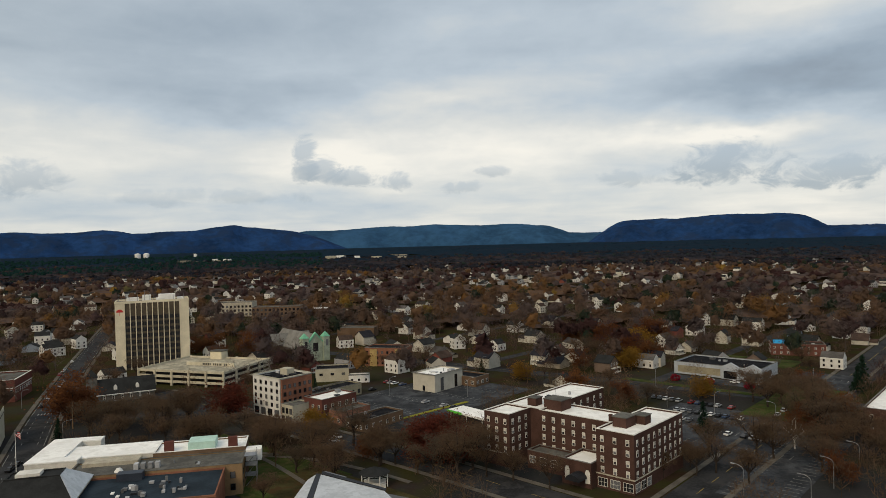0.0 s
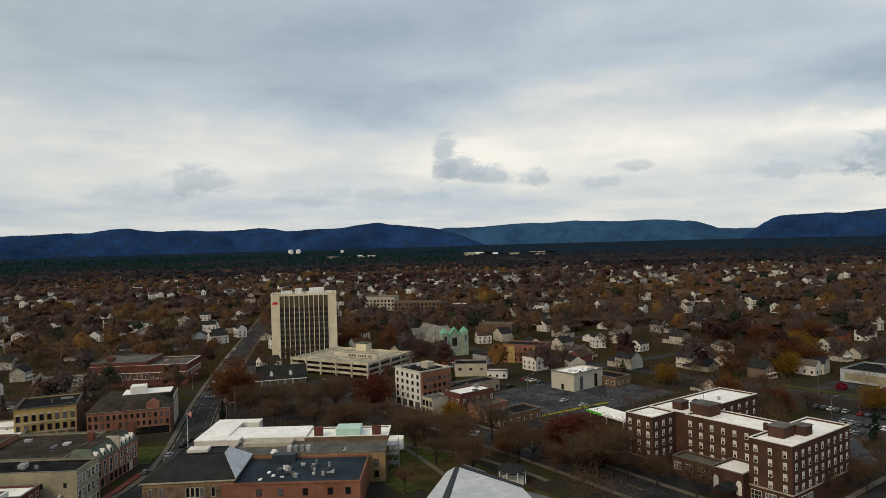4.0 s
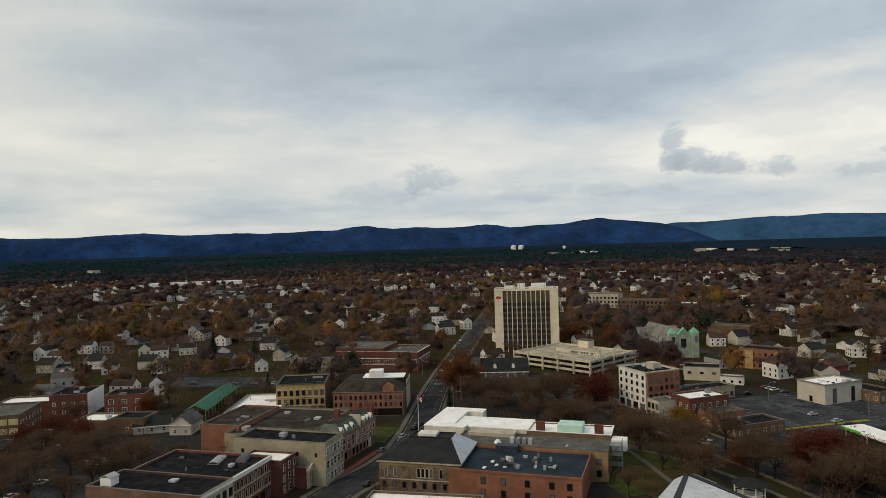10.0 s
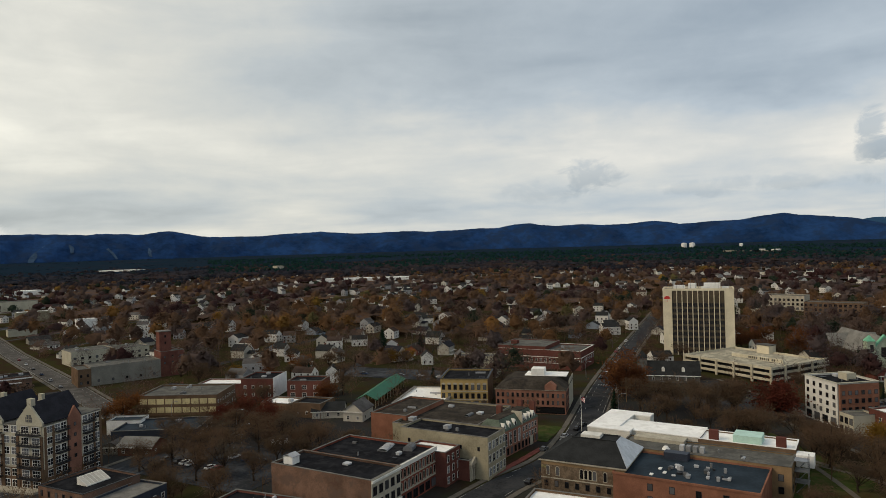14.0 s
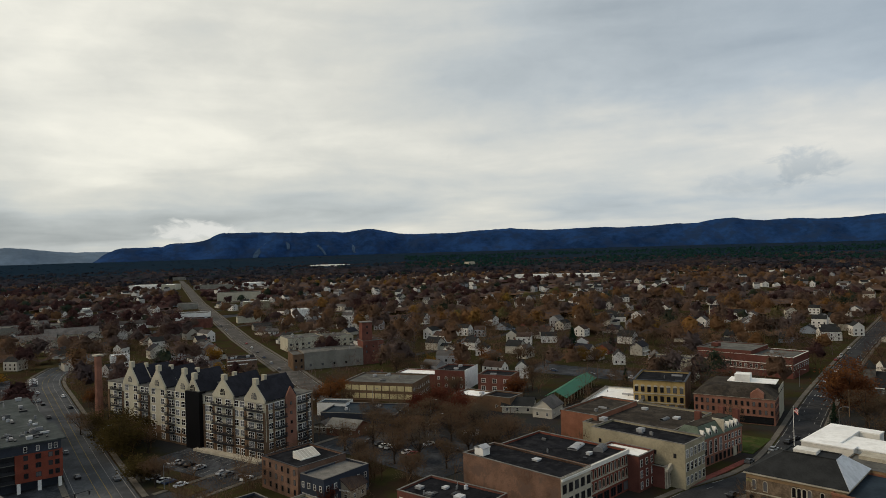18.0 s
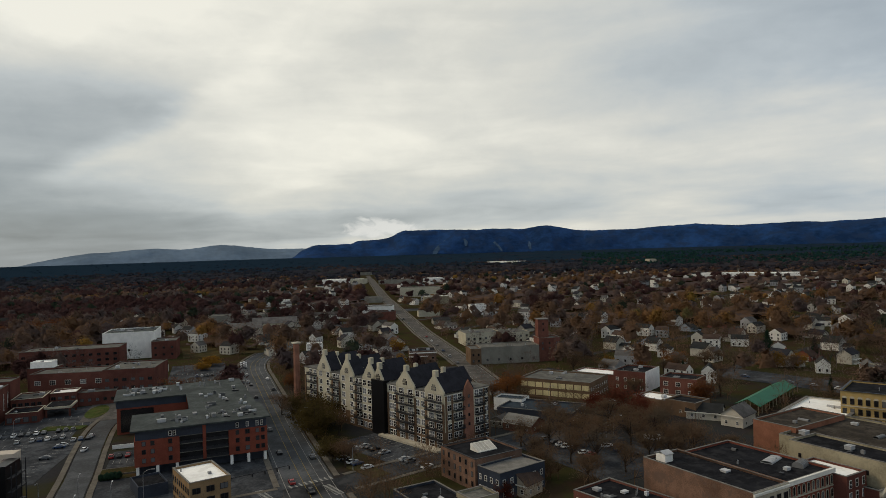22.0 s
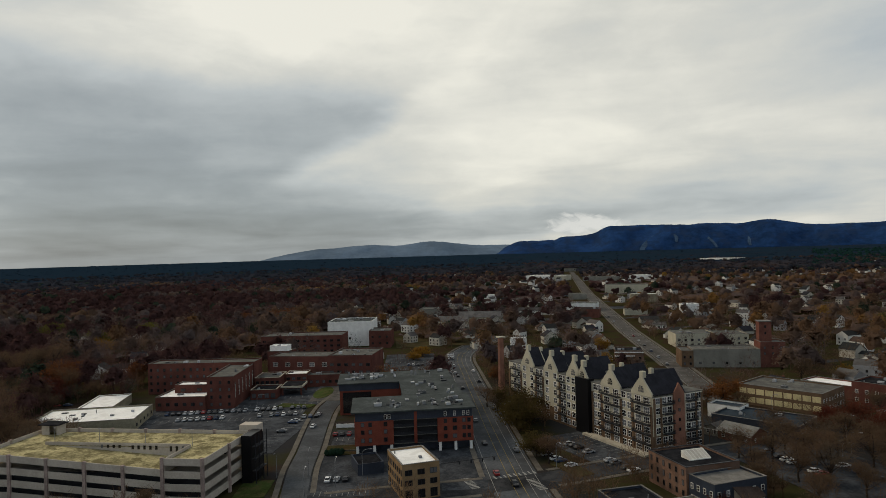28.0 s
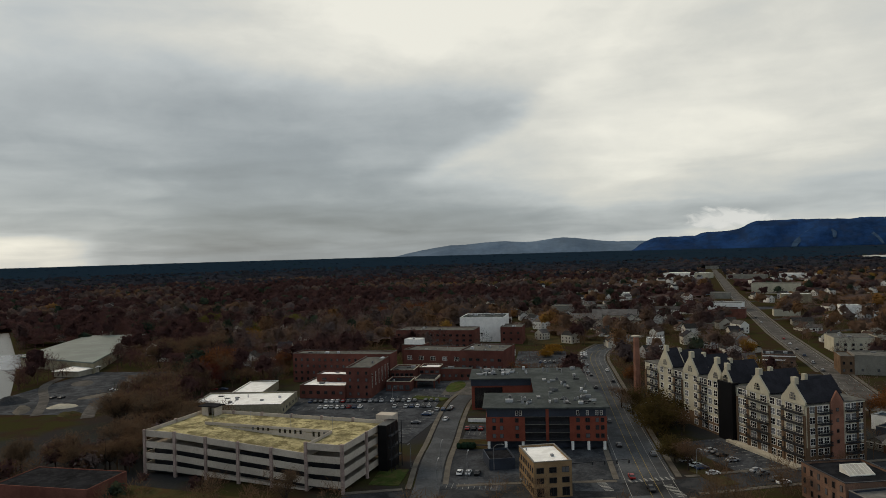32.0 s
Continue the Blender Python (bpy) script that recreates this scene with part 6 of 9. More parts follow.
def gabled(label, a, ang, w, d, h, rise, wall, roof, along="x", cols=3):
    """A small gabled building with plain windows."""
    root = thing("gabled_shop", label, "building", at(a, ang))
    part("wall", boxes((0, w, 0, d, 0, h)), wall, root)
    for k in (0, 1):
        bm = bmesh.new()
        if along == "x":
            x = k * (w - 0.2)
            v = [[bm.verts.new((x + o, y, z)) for y, z in ((0, h), (d, h), (d / 2, h + rise))] for o in (0, 0.2)]
            slab(bm, v[0], v[1])
        else:
            prism(bm, [(0, h), (w, h), (w / 2, h + rise)], k * (d - 0.2), 0.2 + k * (d - 0.2))
        part("gable", bm, wall, root)
    bm = bmesh.new()
    gable_roof(bm, 0, w, 0, d, h, rise, 0.5, 0.2, along)
    part("roof", bm, roof, root)
    part("eave_board", boxes((-0.5, w + 0.5, -0.75, -0.6, h - 0.55, h - 0.2)), "trim", root)
    window_row(root, "f", w, d, cols, 0.9, 1.2, 1.5, "white")
    window_row(root, "r", w, d, 2, 0.9, 1.0, 1.4, "white")
    keep_clear(a, ang, w, d, 3)


gabled("red brick shop with a grey gabled roof and white eave", (-266, 103), 33, 14, 10, 3.6, 2.2, "red_brick", "pale_slate")
gabled("grey lean-to shed with a shallow gable", (-272, 100), 40, 6, 7, 3.0, 1.4, "grey_stucco", "shingle", "y", 2)
gabled("long low house with a slate roof and white gable end", (-252, 181), 45, 14, 11, 3.4, 2.6, SIDING[1], "slate")
gabled("pale yellow gabled house behind the brick row", (-237.5, 187), 27, 9, 12, 4.6, 3.4, SIDING[1], "shingle", "y", 2)
gabled("small cream house with a rusty orange roof", (-196, 77), 30, 7, 8, 4.0, 2.6, SIDING[4], "brown_shingle", "y", 2)
lw = thing("low_wall", "low white-painted wall in the yard", "wall", at((-231, 146.5), 58))
part("wall_panel", boxes((0, 6.5, 0, 0.3, 0, 2.2)), "white", lw)
block("mill", "long grey-green rendered mill with a plain front", "mill", (-418.8, 148.9), 80.8, 38.2, 20, 10.2, "grey_stucco", "grey_roof", (("f", 5, 0, (2.0,), 1.3, 1.4, "dark"),), units=5, front=48)
block("mill_wing", "brown brick end wing of the mill", "mill", (-419.9, 142.0), 80.8, 6.9, 20, 9.6, "brown_brick", "grey_roof", (("f", 2, 0, (1.5, 5.5), 1.2, 1.6, "dark"),), front=3)
mt = block("mill_tower", "red brick mill tower block with a taller stair tower", "tower", (-412.6, 186.7), 80.8, 14, 14, 14.6, "red_brick", "grey_roof", (("f", 3, 0, (7.5, 11), 1.1, 1.5, "dark"),), front=3)
part("stair_tower", boxes((1.0, 8.0, 5.5, 12.5, 14.6, 26.6)), "red_brick", mt)
part("tower_cap", boxes((0.7, 8.3, 5.2, 12.8, 26.6, 27.1)), "coping", mt)
for z in (19, 23):
    put("window", window_mesh(1.0, 1.5, "dark"), mt, 4.5, 5.497, z)
block("shop", "red brick shop with a white flat roof", "shop", (-338, 172), 35, 34, 14, 6.4, "red_brick", "white_roof", (("f", 6, 0, (1.2,), 1.4, 1.6, "dark"),), front=4)
w2 = block("commercial_block", "dark brick block with a tall white-painted side wall", "building", (-316, 184), 36, 17, 19, 9.6, "hospital_brick", "dark_roof", (("f", 4, 0, (1.2, 5.0), 1.4, 1.8, "stone"),), units=3, front=4)
part("white_wall", boxes((17.02, 17.2, -0.2, 19.2, 0, 10.6)), "white", w2)
block("commercial_block", "two-storey bright red brick shop", "building", (-296, 198), 35, 18, 14, 8.4, "red_brick", "dark_roof", (("f", 3, 0, (1.0, 4.8), 2.4, 2.2, "stone"),), units=1, front=4)
block("shop", "low brown shop with a bright white roof", "shop", (-279, 172), 22, 20, 13, 4.8, "brown_brick", "white_roof", (("f", 4, 0, (1.0,), 1.3, 1.4, "white"),), units=4, front=4)
block("shop", "brown brick rear building with small windows", "shop", (-262, 178), 24, 14, 12, 6.0, "brown_brick", "dark_roof", (("fr", 3, 3, (1.5,), 1.3, 1.4, "white"),), front=3)
gs = thing("market_shed", "long open market shed with a bright green metal roof", "shed", at((-243.5, 211), 121))
bm = bmesh.new()
gable_roof(bm, 0, 50, 0, 9, 4.4, 2.2, 0.8, 0.15, "x")
part("roof", bm, "green_roof", gs)
for k in range(11):
    for y in (0.4, 8.6):
        part("post", boxes((k * 4.9 + 0.4, k * 4.9 + 0.7, y - 0.15, y + 0.15, 0, 4.4)), "tan_stucco", gs)
keep_clear((-243.5, 211), 121, 50, 9, 4)


# ---- bank group in the foreground ----
def bank():
    a, ang = (-128.2, 207.4), 11.5
    root = thing("bank_building", "tan stone bank complex with bright white flat roofs", "bank", at(a, ang))
    for x, y, w, d in ((0, 0, 14.7, 4.4), (0, 4.4, 9.6, 18.2), (0, 22.6, 15.6, 4.6)):
        part("wall", boxes((x, x + w, y, y + d, 0, 10.6)), "trim", root)
    for x, y, w, d in ((0, 0, 14.7, 4.4), (0, 4.4, 9.6, 18.2), (0, 22.6, 15.6, 4.6)):
        part("roof", boxes((x - 0.15, x + w + 0.15, y - (0.15 if y == 0 else 0), y + d, 10.604, 11.0)), "white_roof", root)
    part("wall", boxes((9.6, 36.4, 3.5, 17.0, 0, 10.2)), "trim", root)
    part("roof", boxes((9.61, 36.5, 3.4, 17.1, 10.204, 10.5)), "white_roof", root)
    for k in range(5):
        put("window", window_mesh(1.2, 1.6, "dark"), root, 9.603, 6.2 + k * 3.2, 7.6, 90)
    mass(root, 36.5, 1.0, 28.0, 12.0, 10.4, "brown_brick", "white_roof", 0.4, "white")
    mass(root, 14.7, -12.7, 49.8, 13.6, 9.2, "tan_brick", "grey_roof", 0.3, "grey_roof")
    part("penthouse", boxes((46.7, 55, 2.5, 9.4, 10.4, 12.9)), "teal", root, "pale teal rooftop plant house")
    for x in (39.5, 59.0):
        part("chimney", boxes((x, x + 2.8, 2.5, 4.2, 10.4, 13.6)), "hospital_brick", root)
    part("roof_step", boxes((17, 33, -3.0, 2.6, 9.2, 10.3)), "limestone", root)
    for z in (1.6, 5.2):
        window_row(root, "r", 49.8, 13.6, 2, z, 1.5, 2.0, "dark", 14.7, -12.7)
        window_row(root, "l", 14.7, 27, 5, z, 1.4, 2.2, "dark")
        window_row(root, "f", 49.8, 13, 1, z, 1.5, 2.0, "dark", 14.7, -12.7, 0.91, 0.98)
    rooftop_units(root, 40, -10, 20, 8, 9.2, 3, 7, (0.6, 1.2))
    for k in range(4):
        part("vent_box", boxes((33.0 + k * 2.0, 34.3 + k * 2.0, -9.2, -7.4, 9.2, 10.9)), "unit", root)
    bm = bmesh.new()
    tube(bm, (29, -9.5, 9.2), (29, -9.5, 10.2), 1.3, 0.6, 12)
    part("vent_drum", bm, "white", root)
    # steel stair on the end wall
    for z in (3.2, 6.4, 9.4):
        part("stair_landing", boxes((64.6, 68.4, -6, -2, z, z + 0.2)), "steel", root)
    for y in (-6, -2):
        bm = bmesh.new()
        tube(bm, (68.2, y, 0), (68.2, y, 11), 0.12, 0.12, 5)
        part("stair_post", bm, "steel", root)
    for z in (0.2, 3.4, 6.6):
        bm = bmesh.new()
        tube(bm, (65, -5.8, z), (68.2, -2.2, z + 3), 0.14, 0.14, 5)
        part("stair_flight", bm, "steel", root)
    part("landing_hut", boxes((64.7, 69.5, -1, 3.5, 6.5, 10)), "white", root)
    # blue-black flat roof with its orange brick front
    part("front_wall", boxes((20.5, 59.4, -36, -12.8, 0, 8.2)), "orange_brick", root)
    part("front_parapet", ring(20.3, 59.6, -36.2, -12.8, 0.4, 8.2, 8.8), "orange_brick", root)
    part("front_roof", boxes((20.7, 59.2, -35.8, -13.2, 8.2, 8.3)), "blue_roof", root)
    part("stair_head", boxes((30, 37, -16.5, -13.3, 8.3, 10.4)), "navy_wall", root)
    for x in (31, 37, 44, 51, 56):
        for z in (1.4, 4.9):
            put("window", window_mesh(1.5, 2.0, "dark"), root, x, -36.003, z)
    rooftop_units(root, 30, -34, 27, 18, 8.3, 26, 9, (0.5, 1.3))
    for x, y in ((31, -27), (33, -30), (30, -33), (35, -24)):
        part("roof_window", boxes((x, x + 0.9, y, y + 1.5, 8.3, 8.55)), "white", root)
    keep_clear(a, ang, 65, 27, 40)


bank()


def slate_hall():
    a, ang = (-122.8, 171.8), 15
    root = thing("town_hall", "brown stone hall with arched windows and a slate hipped roof", "hall", at(a, ang))
    w, d, h = 25.4, 22, 9.6
    part("wall", boxes((0, w, 0, d, 0, h)), "hall_stone", root)
    part("cornice", boxes((-0.5, w + 0.5, -0.5, d + 0.5, h - 0.5, h)), "limestone", root)
    bm = bmesh.new()
    eave = [(-0.6, -0.6), (w + 0.6, -0.6), (w + 0.6, d + 0.6), (-0.6, d + 0.6)]
    crown = [(7.3, 8.8), (20.6, 8.8), (20.6, 15.0), (7.3, 15.0)]
    slab(bm, [bm.verts.new((x, y, h + 0.004)) for x, y in eave], [bm.verts.new((x, y, h + 4.8)) for x, y in crown])
    part("roof", bm, "slate", root)
    part("flat_top", ring(7.2, 20.7, 8.7, 15.1, 0.5, h + 4.8, h + 5.1), "slate", root)
    part("roof_lantern", boxes((9.5, 15.5, 10, 14, h + 4.81, h + 5.7)), "trim", root, "bright glazed roof lantern")
    bm = bmesh.new()
    a4 = [(w + 0.62, -0.4, h + 0.06), (w + 0.62, d + 0.4, h + 0.06), (20.7, 14.9, h + 4.84), (20.7, 8.9, h + 4.84)]
    slab(bm, [bm.verts.new((p[0], p[1], p[2] - 0.04)) for p in a4], [bm.verts.new((p[0] + 0.05, p[1], p[2] + 0.1)) for p in a4])
    part("metal_slope", bm, "pavilion_roof", root, "bright metal-clad roof slope")
    part("frieze", boxes((0.2, w - 0.2, -0.06, 0, h - 1.6, h - 0.55)), "tan_brick", root)
    tall = arched_window(0.95, 2.7)
    for x in (2.2, 5.2, 12.6, 13.9, 15.2, 16.5, 19.6, 22.6):
        put("window", tall, root, x, -0.003, 4.9)
    for y in (2.5, 6.0, 9.5, 13.0, 16.5, 19.5):
        put("window", tall, root, w + 0.003, y, 4.9, 90)
    window_row(root, "f", w, d, 8, 1.5, 1.2, 1.8, "dark")
    window_row(root, "r", w, d, 6, 1.5, 1.2, 1.8, "dark")
    part("string_course", boxes((-0.1, w + 0.1, -0.16, 0, 3.9, 4.2)), "limestone", root)
    part("corner_sign", boxes((0.2, 1.7, -0.3, -0.1, 6.9, 7.7)), "deck", root, "yellow projecting sign board")
    keep_clear(a, ang, w, d, 4)


slate_hall()
block("shop", "brown brick building with a flat white roof", "building", (-112, 146), 18, 32, 14, 4.6, "brown_brick", "white_roof", (), units=3, front=30)
br = block("brick_hall", "red brick hall with a white roof and columned door", "hall", (154.6, 255.8), -42, 22, 44, 8.6, "hotel_brick", "white_roof", (("fl", 4, 9, (1.5, 5.2), 1.2, 1.8, "white"),), front=4)
gc = thing("fuel_canopy", "flat white fuel-station canopy with a lime green fascia", "canopy", at((0, 285), -50))
part("roof", boxes((0, 22, 0, 9, 4.6, 5.4)), "white_roof", gc)
part("fascia", boxes((-0.1, 9, -0.12, 0, 4.5, 5.5)), "lime", gc)
part("kiosk", boxes((1, 20, 3, 8.5, 0, 4.6)), "black_steel", gc)
for x in (1.5, 11, 20.5):
    part("post", boxes((x - 0.2, x + 0.2, 0.4, 0.8, 0, 4.6)), "trim", gc)
keep_clear((0, 285), -50, 22, 9, 6)
pv = thing("pavilion", "low pavilion with broad white folded metal roof planes", "pavilion", at((-40, 170), 0))
for mt, p4 in (("pavilion_roof", ((2.4, 32, 7.4), (4.4, 0, 6.8), (31, 2, 5.6), (22, 21, 6.0))), ("black_steel", ((1.0, 32.4, 7.6), (2.3, 32.2, 7.5), (4.2, 0, 6.9), (2.4, 0, 6.9))),
               ("pavilion_roof", ((-1.2, 30, 6.6), (0.9, 32, 7.4), (2.2, 0, 6.8), (-3.5, 0, 6.0))), ("black_steel", ((2.6, 33.4, 7.9), (22.4, 22.4, 6.3), (22.2, 21.2, 6.2), (2.5, 32.2, 7.6))),
               ("unit", ((3.5, 34.8, 7.4), (10, 31, 6.9), (10, 29.6, 7.0), (3.0, 33.5, 7.7))), ("unit", ((23, 20, 5.6), (30, 17, 5.2), (33, 8, 5.0), (26, 10, 5.5)))):
    bm = bmesh.new()
    q4 = p4[::-1]
    slab(bm, [bm.verts.new((p[0], p[1], p[2] - 0.25)) for p in q4], [bm.verts.new(p) for p in q4])
    part("roof_plane", bm, mt, pv)
part("wall", boxes((3, 24, 2, 20, 0, 5.0)), "stone", pv)
for k in range(4):
    part("seam", boxes((8 + k * 4.5, 8.12 + k * 4.5, 4, 20 - k, 5.2, 5.4)), "steel", pv)
keep_clear((-45, 168), 0, 36, 34, 8)


def bandstand():
    root = thing("bandstand", "white-posted bandstand with a dark pyramid roof on the lawn", "bandstand", at((-23, 212.5), 5))
    n, r = 8, 4.3
    part("platform", boxes((-3.4, 3.4, -3.4, 3.4, 0, 0.9)), "trim", root)
    bm = bmesh.new()
    top = bm.verts.new((0, 0, 6.0))
    ring = [bm.verts.new((5.0 * math.cos(2 * math.pi * k / n), 5.0 * math.sin(2 * math.pi * k / n), 4.2)) for k in range(n)]
    for k in range(n):
        bm.faces.new((ring[k], ring[(k + 1) % n], top))
    bm.faces.new(ring[::-1])
    part("roof", bm, "slate", root, "dark shingled pyramid roof")
    for k in range(n):
        x, y = r * math.cos(2 * math.pi * (k + 0.5) / n), r * math.sin(2 * math.pi * (k + 0.5) / n)
        bm = bmesh.new()
        tube(bm, (x, y, 0), (x, y, 4.2), 0.16, 0.14, 6)
        part("post", bm, "white", root)
        x2, y2 = r * math.cos(2 * math.pi * (k + 1.5) / n), r * math.sin(2 * math.pi * (k + 1.5) / n)
        bm = bmesh.new()
        tube(bm, (x, y, 1.9), (x2, y2, 1.9), 0.07, 0.07, 5)
        tube(bm, (x, y, 1.2), (x2, y2, 1.2), 0.05, 0.05, 5)
        part("rail", bm, "white", root)
    keep_clear((-30, 205), 0, 14, 14, 6)


bandstand()


# ---- churches ----
def green_church():
    a, ang = (-90, 437), 39
    root = thing("church", "grey stone church with twin towers and green copper caps", "church", at(a, ang))
    part("front_wall", boxes((0, 17, 0, 1.2, 0, 12)), "church_stone", root)
    bm = bmesh.new()
    prism(bm, [(3, 12), (14, 12), (8.5, 18)], 0, 1.2)
    part("front_gable", bm, "church_stone", root)
    bm = bmesh.new()
    prism(bm, [(2.4, 12.0), (3.4, 12.0), (8.5, 17.6), (13.6, 12.0), (14.6, 12.0), (8.5, 18.9)], -0.35, 1.5)
    part("gable_coping", bm, "copper", root, "green copper gable coping")
    part("rose_window", boxes((6.7, 10.3, -0.1, 0, 6.5, 12)), "glass", root)
    for x in (-1.2, 13.8):
        part("tower", boxes((x, x + 4.4, -1, 3.4, 0, 15.5)), "church_stone", root)
        bm = bmesh.new()
        hip_roof(bm, x, x + 4.4, -1, 3.4, 15.5, 3.2, 2.1, 0.25, 0)
        part("tower_cap", bm, "copper", root, "green copper tower cap")
        part("tower_window", boxes((x + 1.6, x + 3.4, -1.06, -1, 9.5, 13.5)), "glass", root)
    part("nave_wall", boxes((0.5, 16.5, 1.2, 46, 0, 8)), "stone", root)
    bm = bmesh.new()
    gable_roof(bm, 0.5, 16.5, 1.2, 46, 8, 9.5, 0.5, 0.25, "y")
    part("nave_roof", bm, "pale_slate", root)
    part("gable_infill", boxes((4.5, 12.5, 2, 45, 8, 12)), "stone", root)
    part("transept", boxes((-6, 22, 30, 40, 0, 9)), "stone", root)
    bm = bmesh.new()
    gable_roof(bm, -6, 22, 30, 40, 9, 6.5, 0.4, 0.25, "x")
    part("transept_roof", bm, "pale_slate", root)
    bm = bmesh.new()
    gable_roof(bm, -9, 0, 10, 30, 4, 4, 0.4, 0.2, "y")
    part("aisle_roof", bm, "slate", root)
    keep_clear(a, ang, 18, 46, 12)


def chapel():
    a, ang = (-171, 337), 27
    root = thing("chapel", "small grey stone chapel with a slate roof and side tower", "chapel", at(a, ang))
    part("wall", boxes((0, 26, 0, 13, 0, 4.2)), "stone", root)
    bm = bmesh.new()
    gable_roof(bm, 0, 26, 0, 13, 4.2, 6.0, 0.5, 0.25, "x")
    part("roof", bm, "slate", root)
    part("eave_trim", boxes((-0.5, 26.5, -0.75, -0.6, 3.5, 3.9)), "white", root)
    bm = bmesh.new()
    prism(bm, [(0, 4.2), (13, 4.2), (6.5, 10)], -0.2, 0.2)
    ob = part("gable_wall", bm, "stone", root)
    ob.matrix_basis = pose(25.9, 0, 0, 0, 0, 90)
    part("tower", boxes((-5, 0, 4, 9, 0, 12)), "stone", root)
    bm = bmesh.new()
    hip_roof(bm, -5, 0, 4, 9, 12, 3.6, 2.3, 0.3)
    part("tower_roof", bm, "slate", root)
    for x in (8, 18):
        bm = bmesh.new()
        prism(bm, [(x - 0.8, 5.6), (x + 0.8, 5.6), (x + 0.8, 7.0), (x, 7.9), (x - 0.8, 7.0)], 1.2, 4)
        part("dormer", bm, "trim", root)
    for k in range(6):
        put("window", window_mesh(0.9, 2.0, "stone"), root, 3 + k * 4, -0.003, 1.2)
    keep_clear(a, ang, 27, 13, 24)


green_church()
chapel()
rs = block("shop", "small shop with a steep red roof behind the garage", "shop", (-128, 450), -30, 9, 8, 3.5, "red_paint", "red_paint", (), front=2)


# ---- hospital and west side ----
def hospital():
    root = thing("hospital", "sprawling maroon brick hospital wings with flat grey roofs", "hospital", at((0, 0), 0))
    def wing(a, ang, w, d, h, roof="grey_roof", rows=(), wall="hospital_brick", units=2, cap=None):
        sub = new("wing")
        sub.parent = root
        sub.matrix_basis = at(a, ang)
        mass(sub, 0, 0, w, d, h, wall, roof, 0.5, cap or (None if wall == "white" else "grey_roof"))
        for sides, nf, ns, sills, ww, wh, st in rows:
            for s in sides:
                for z in sills:
                    window_row(sub, s, w, d, nf if s in "fb" else ns, z, ww, wh, st)
        if units:
            rooftop_units(sub, 0, 0, w, d, h, units, int(h * 10 + w))
        keep_clear(a, ang, w, d, 24)
    W = "dark"
    wing((-341.6, -120), 91, 13.2, 52, 15.4, rows=(("f", 3, 0, R(4, 1.5, 3.6), 1.2, 1.6, W), ("r", 0, 8, (5, 8.6), 1.0, 4.0, "white")))
    wing((-383, -167), 87, 60, 14, 16.5, rows=(("f", 16, 0, R(4, 1.5, 3.7), 1.3, 1.6, W),), units=5)
    wing((-340, -145), 88, 25.0, 38, 6.4, "white_roof", (("f", 6, 0, (2.4,), 1.8, 1.6, W),), units=3)
    wing((-352, -140), 88, 17, 10, 10.0, "white_roof", (("f", 2, 0, (7.2,), 2.4, 1.5, W),), units=1)
    wing((-409, -106), 80, 38, 20, 15.0, rows=(("f", 5, 0, (9.5,), 3.0, 2.4, "white"),), units=3)
    wing((-402, -70), 82, 26, 30, 15.6, rows=(("f", 6, 0, R(3, 1.5, 4.2), 2.2, 1.6, W),), units=9)
    wing((-428, -112), 82, 14, 12, 15.4, "white_roof", units=2)
    wing((-430, -111), 82, 11, 8, 18.6, "white_roof", wall="white", units=2)
    wing((-506, -137), 87, 60, 24, 15.5, rows=(("f", 12, 0, R(3, 4.0, 3.7), 2.2, 1.6, W),), units=5)
    wing((-560, -97), 88, 36, 34, 19.5, "teal_roof", (("f", 1, 0, (6.0,), 1.8, 1.4, W),), "white", 16)
    wing((-545, -62), 88, 17, 24, 13.0, rows=(("f", 3, 0, (3, 8), 1.6, 1.5, W),), units=2)
    wing((-361, -104), 91, 13.5, 14, 4.6, "dark_roof", (("f", 4, 0, (0.8,), 2.2, 2.4, W),), units=1, cap="limestone")
    wing((-377, -106), 91, 13.5, 18, 8.0, "grey_roof", (("f", 5, 0, (5.2,), 1.8, 1.5, W),), units=3, cap="limestone")
    wing((-389, -92), 91, 12, 12, 7.6, "white_roof", (("f", 4, 0, (4.8,), 2.0, 1.5, W),), units=1, cap="limestone")
    wing((-392, -80), 91, 18, 10, 6.2, "grey_roof", (("f", 5, 0, (2.0,), 1.6, 1.6, W),), units=2)
    part("canopy", boxes((-384, -369.5, -90.2, -78.5, 4.0, 5.0)), "limestone", root, "flat pale entrance canopy")
    part("canopy_roof", boxes((-383.4, -370.1, -89.6, -79.1, 5.004, 5.1)), "dark_roof", root)
    for x, y in ((-370.3, -89.4), (-370.3, -79.3), (-383, -79.3)):
        part("canopy_post", boxes((x - 0.4, x + 0.4, y - 0.4, y + 0.4, 0, 4.0)), "hospital_brick", root)
    part("drive_wall", boxes((-349, -348.6, -140, -108, 0, 0.9), (-356, -348.6, -108, -107.6, 0, 0.9)), "concrete", root, "low concrete wall by the drive")


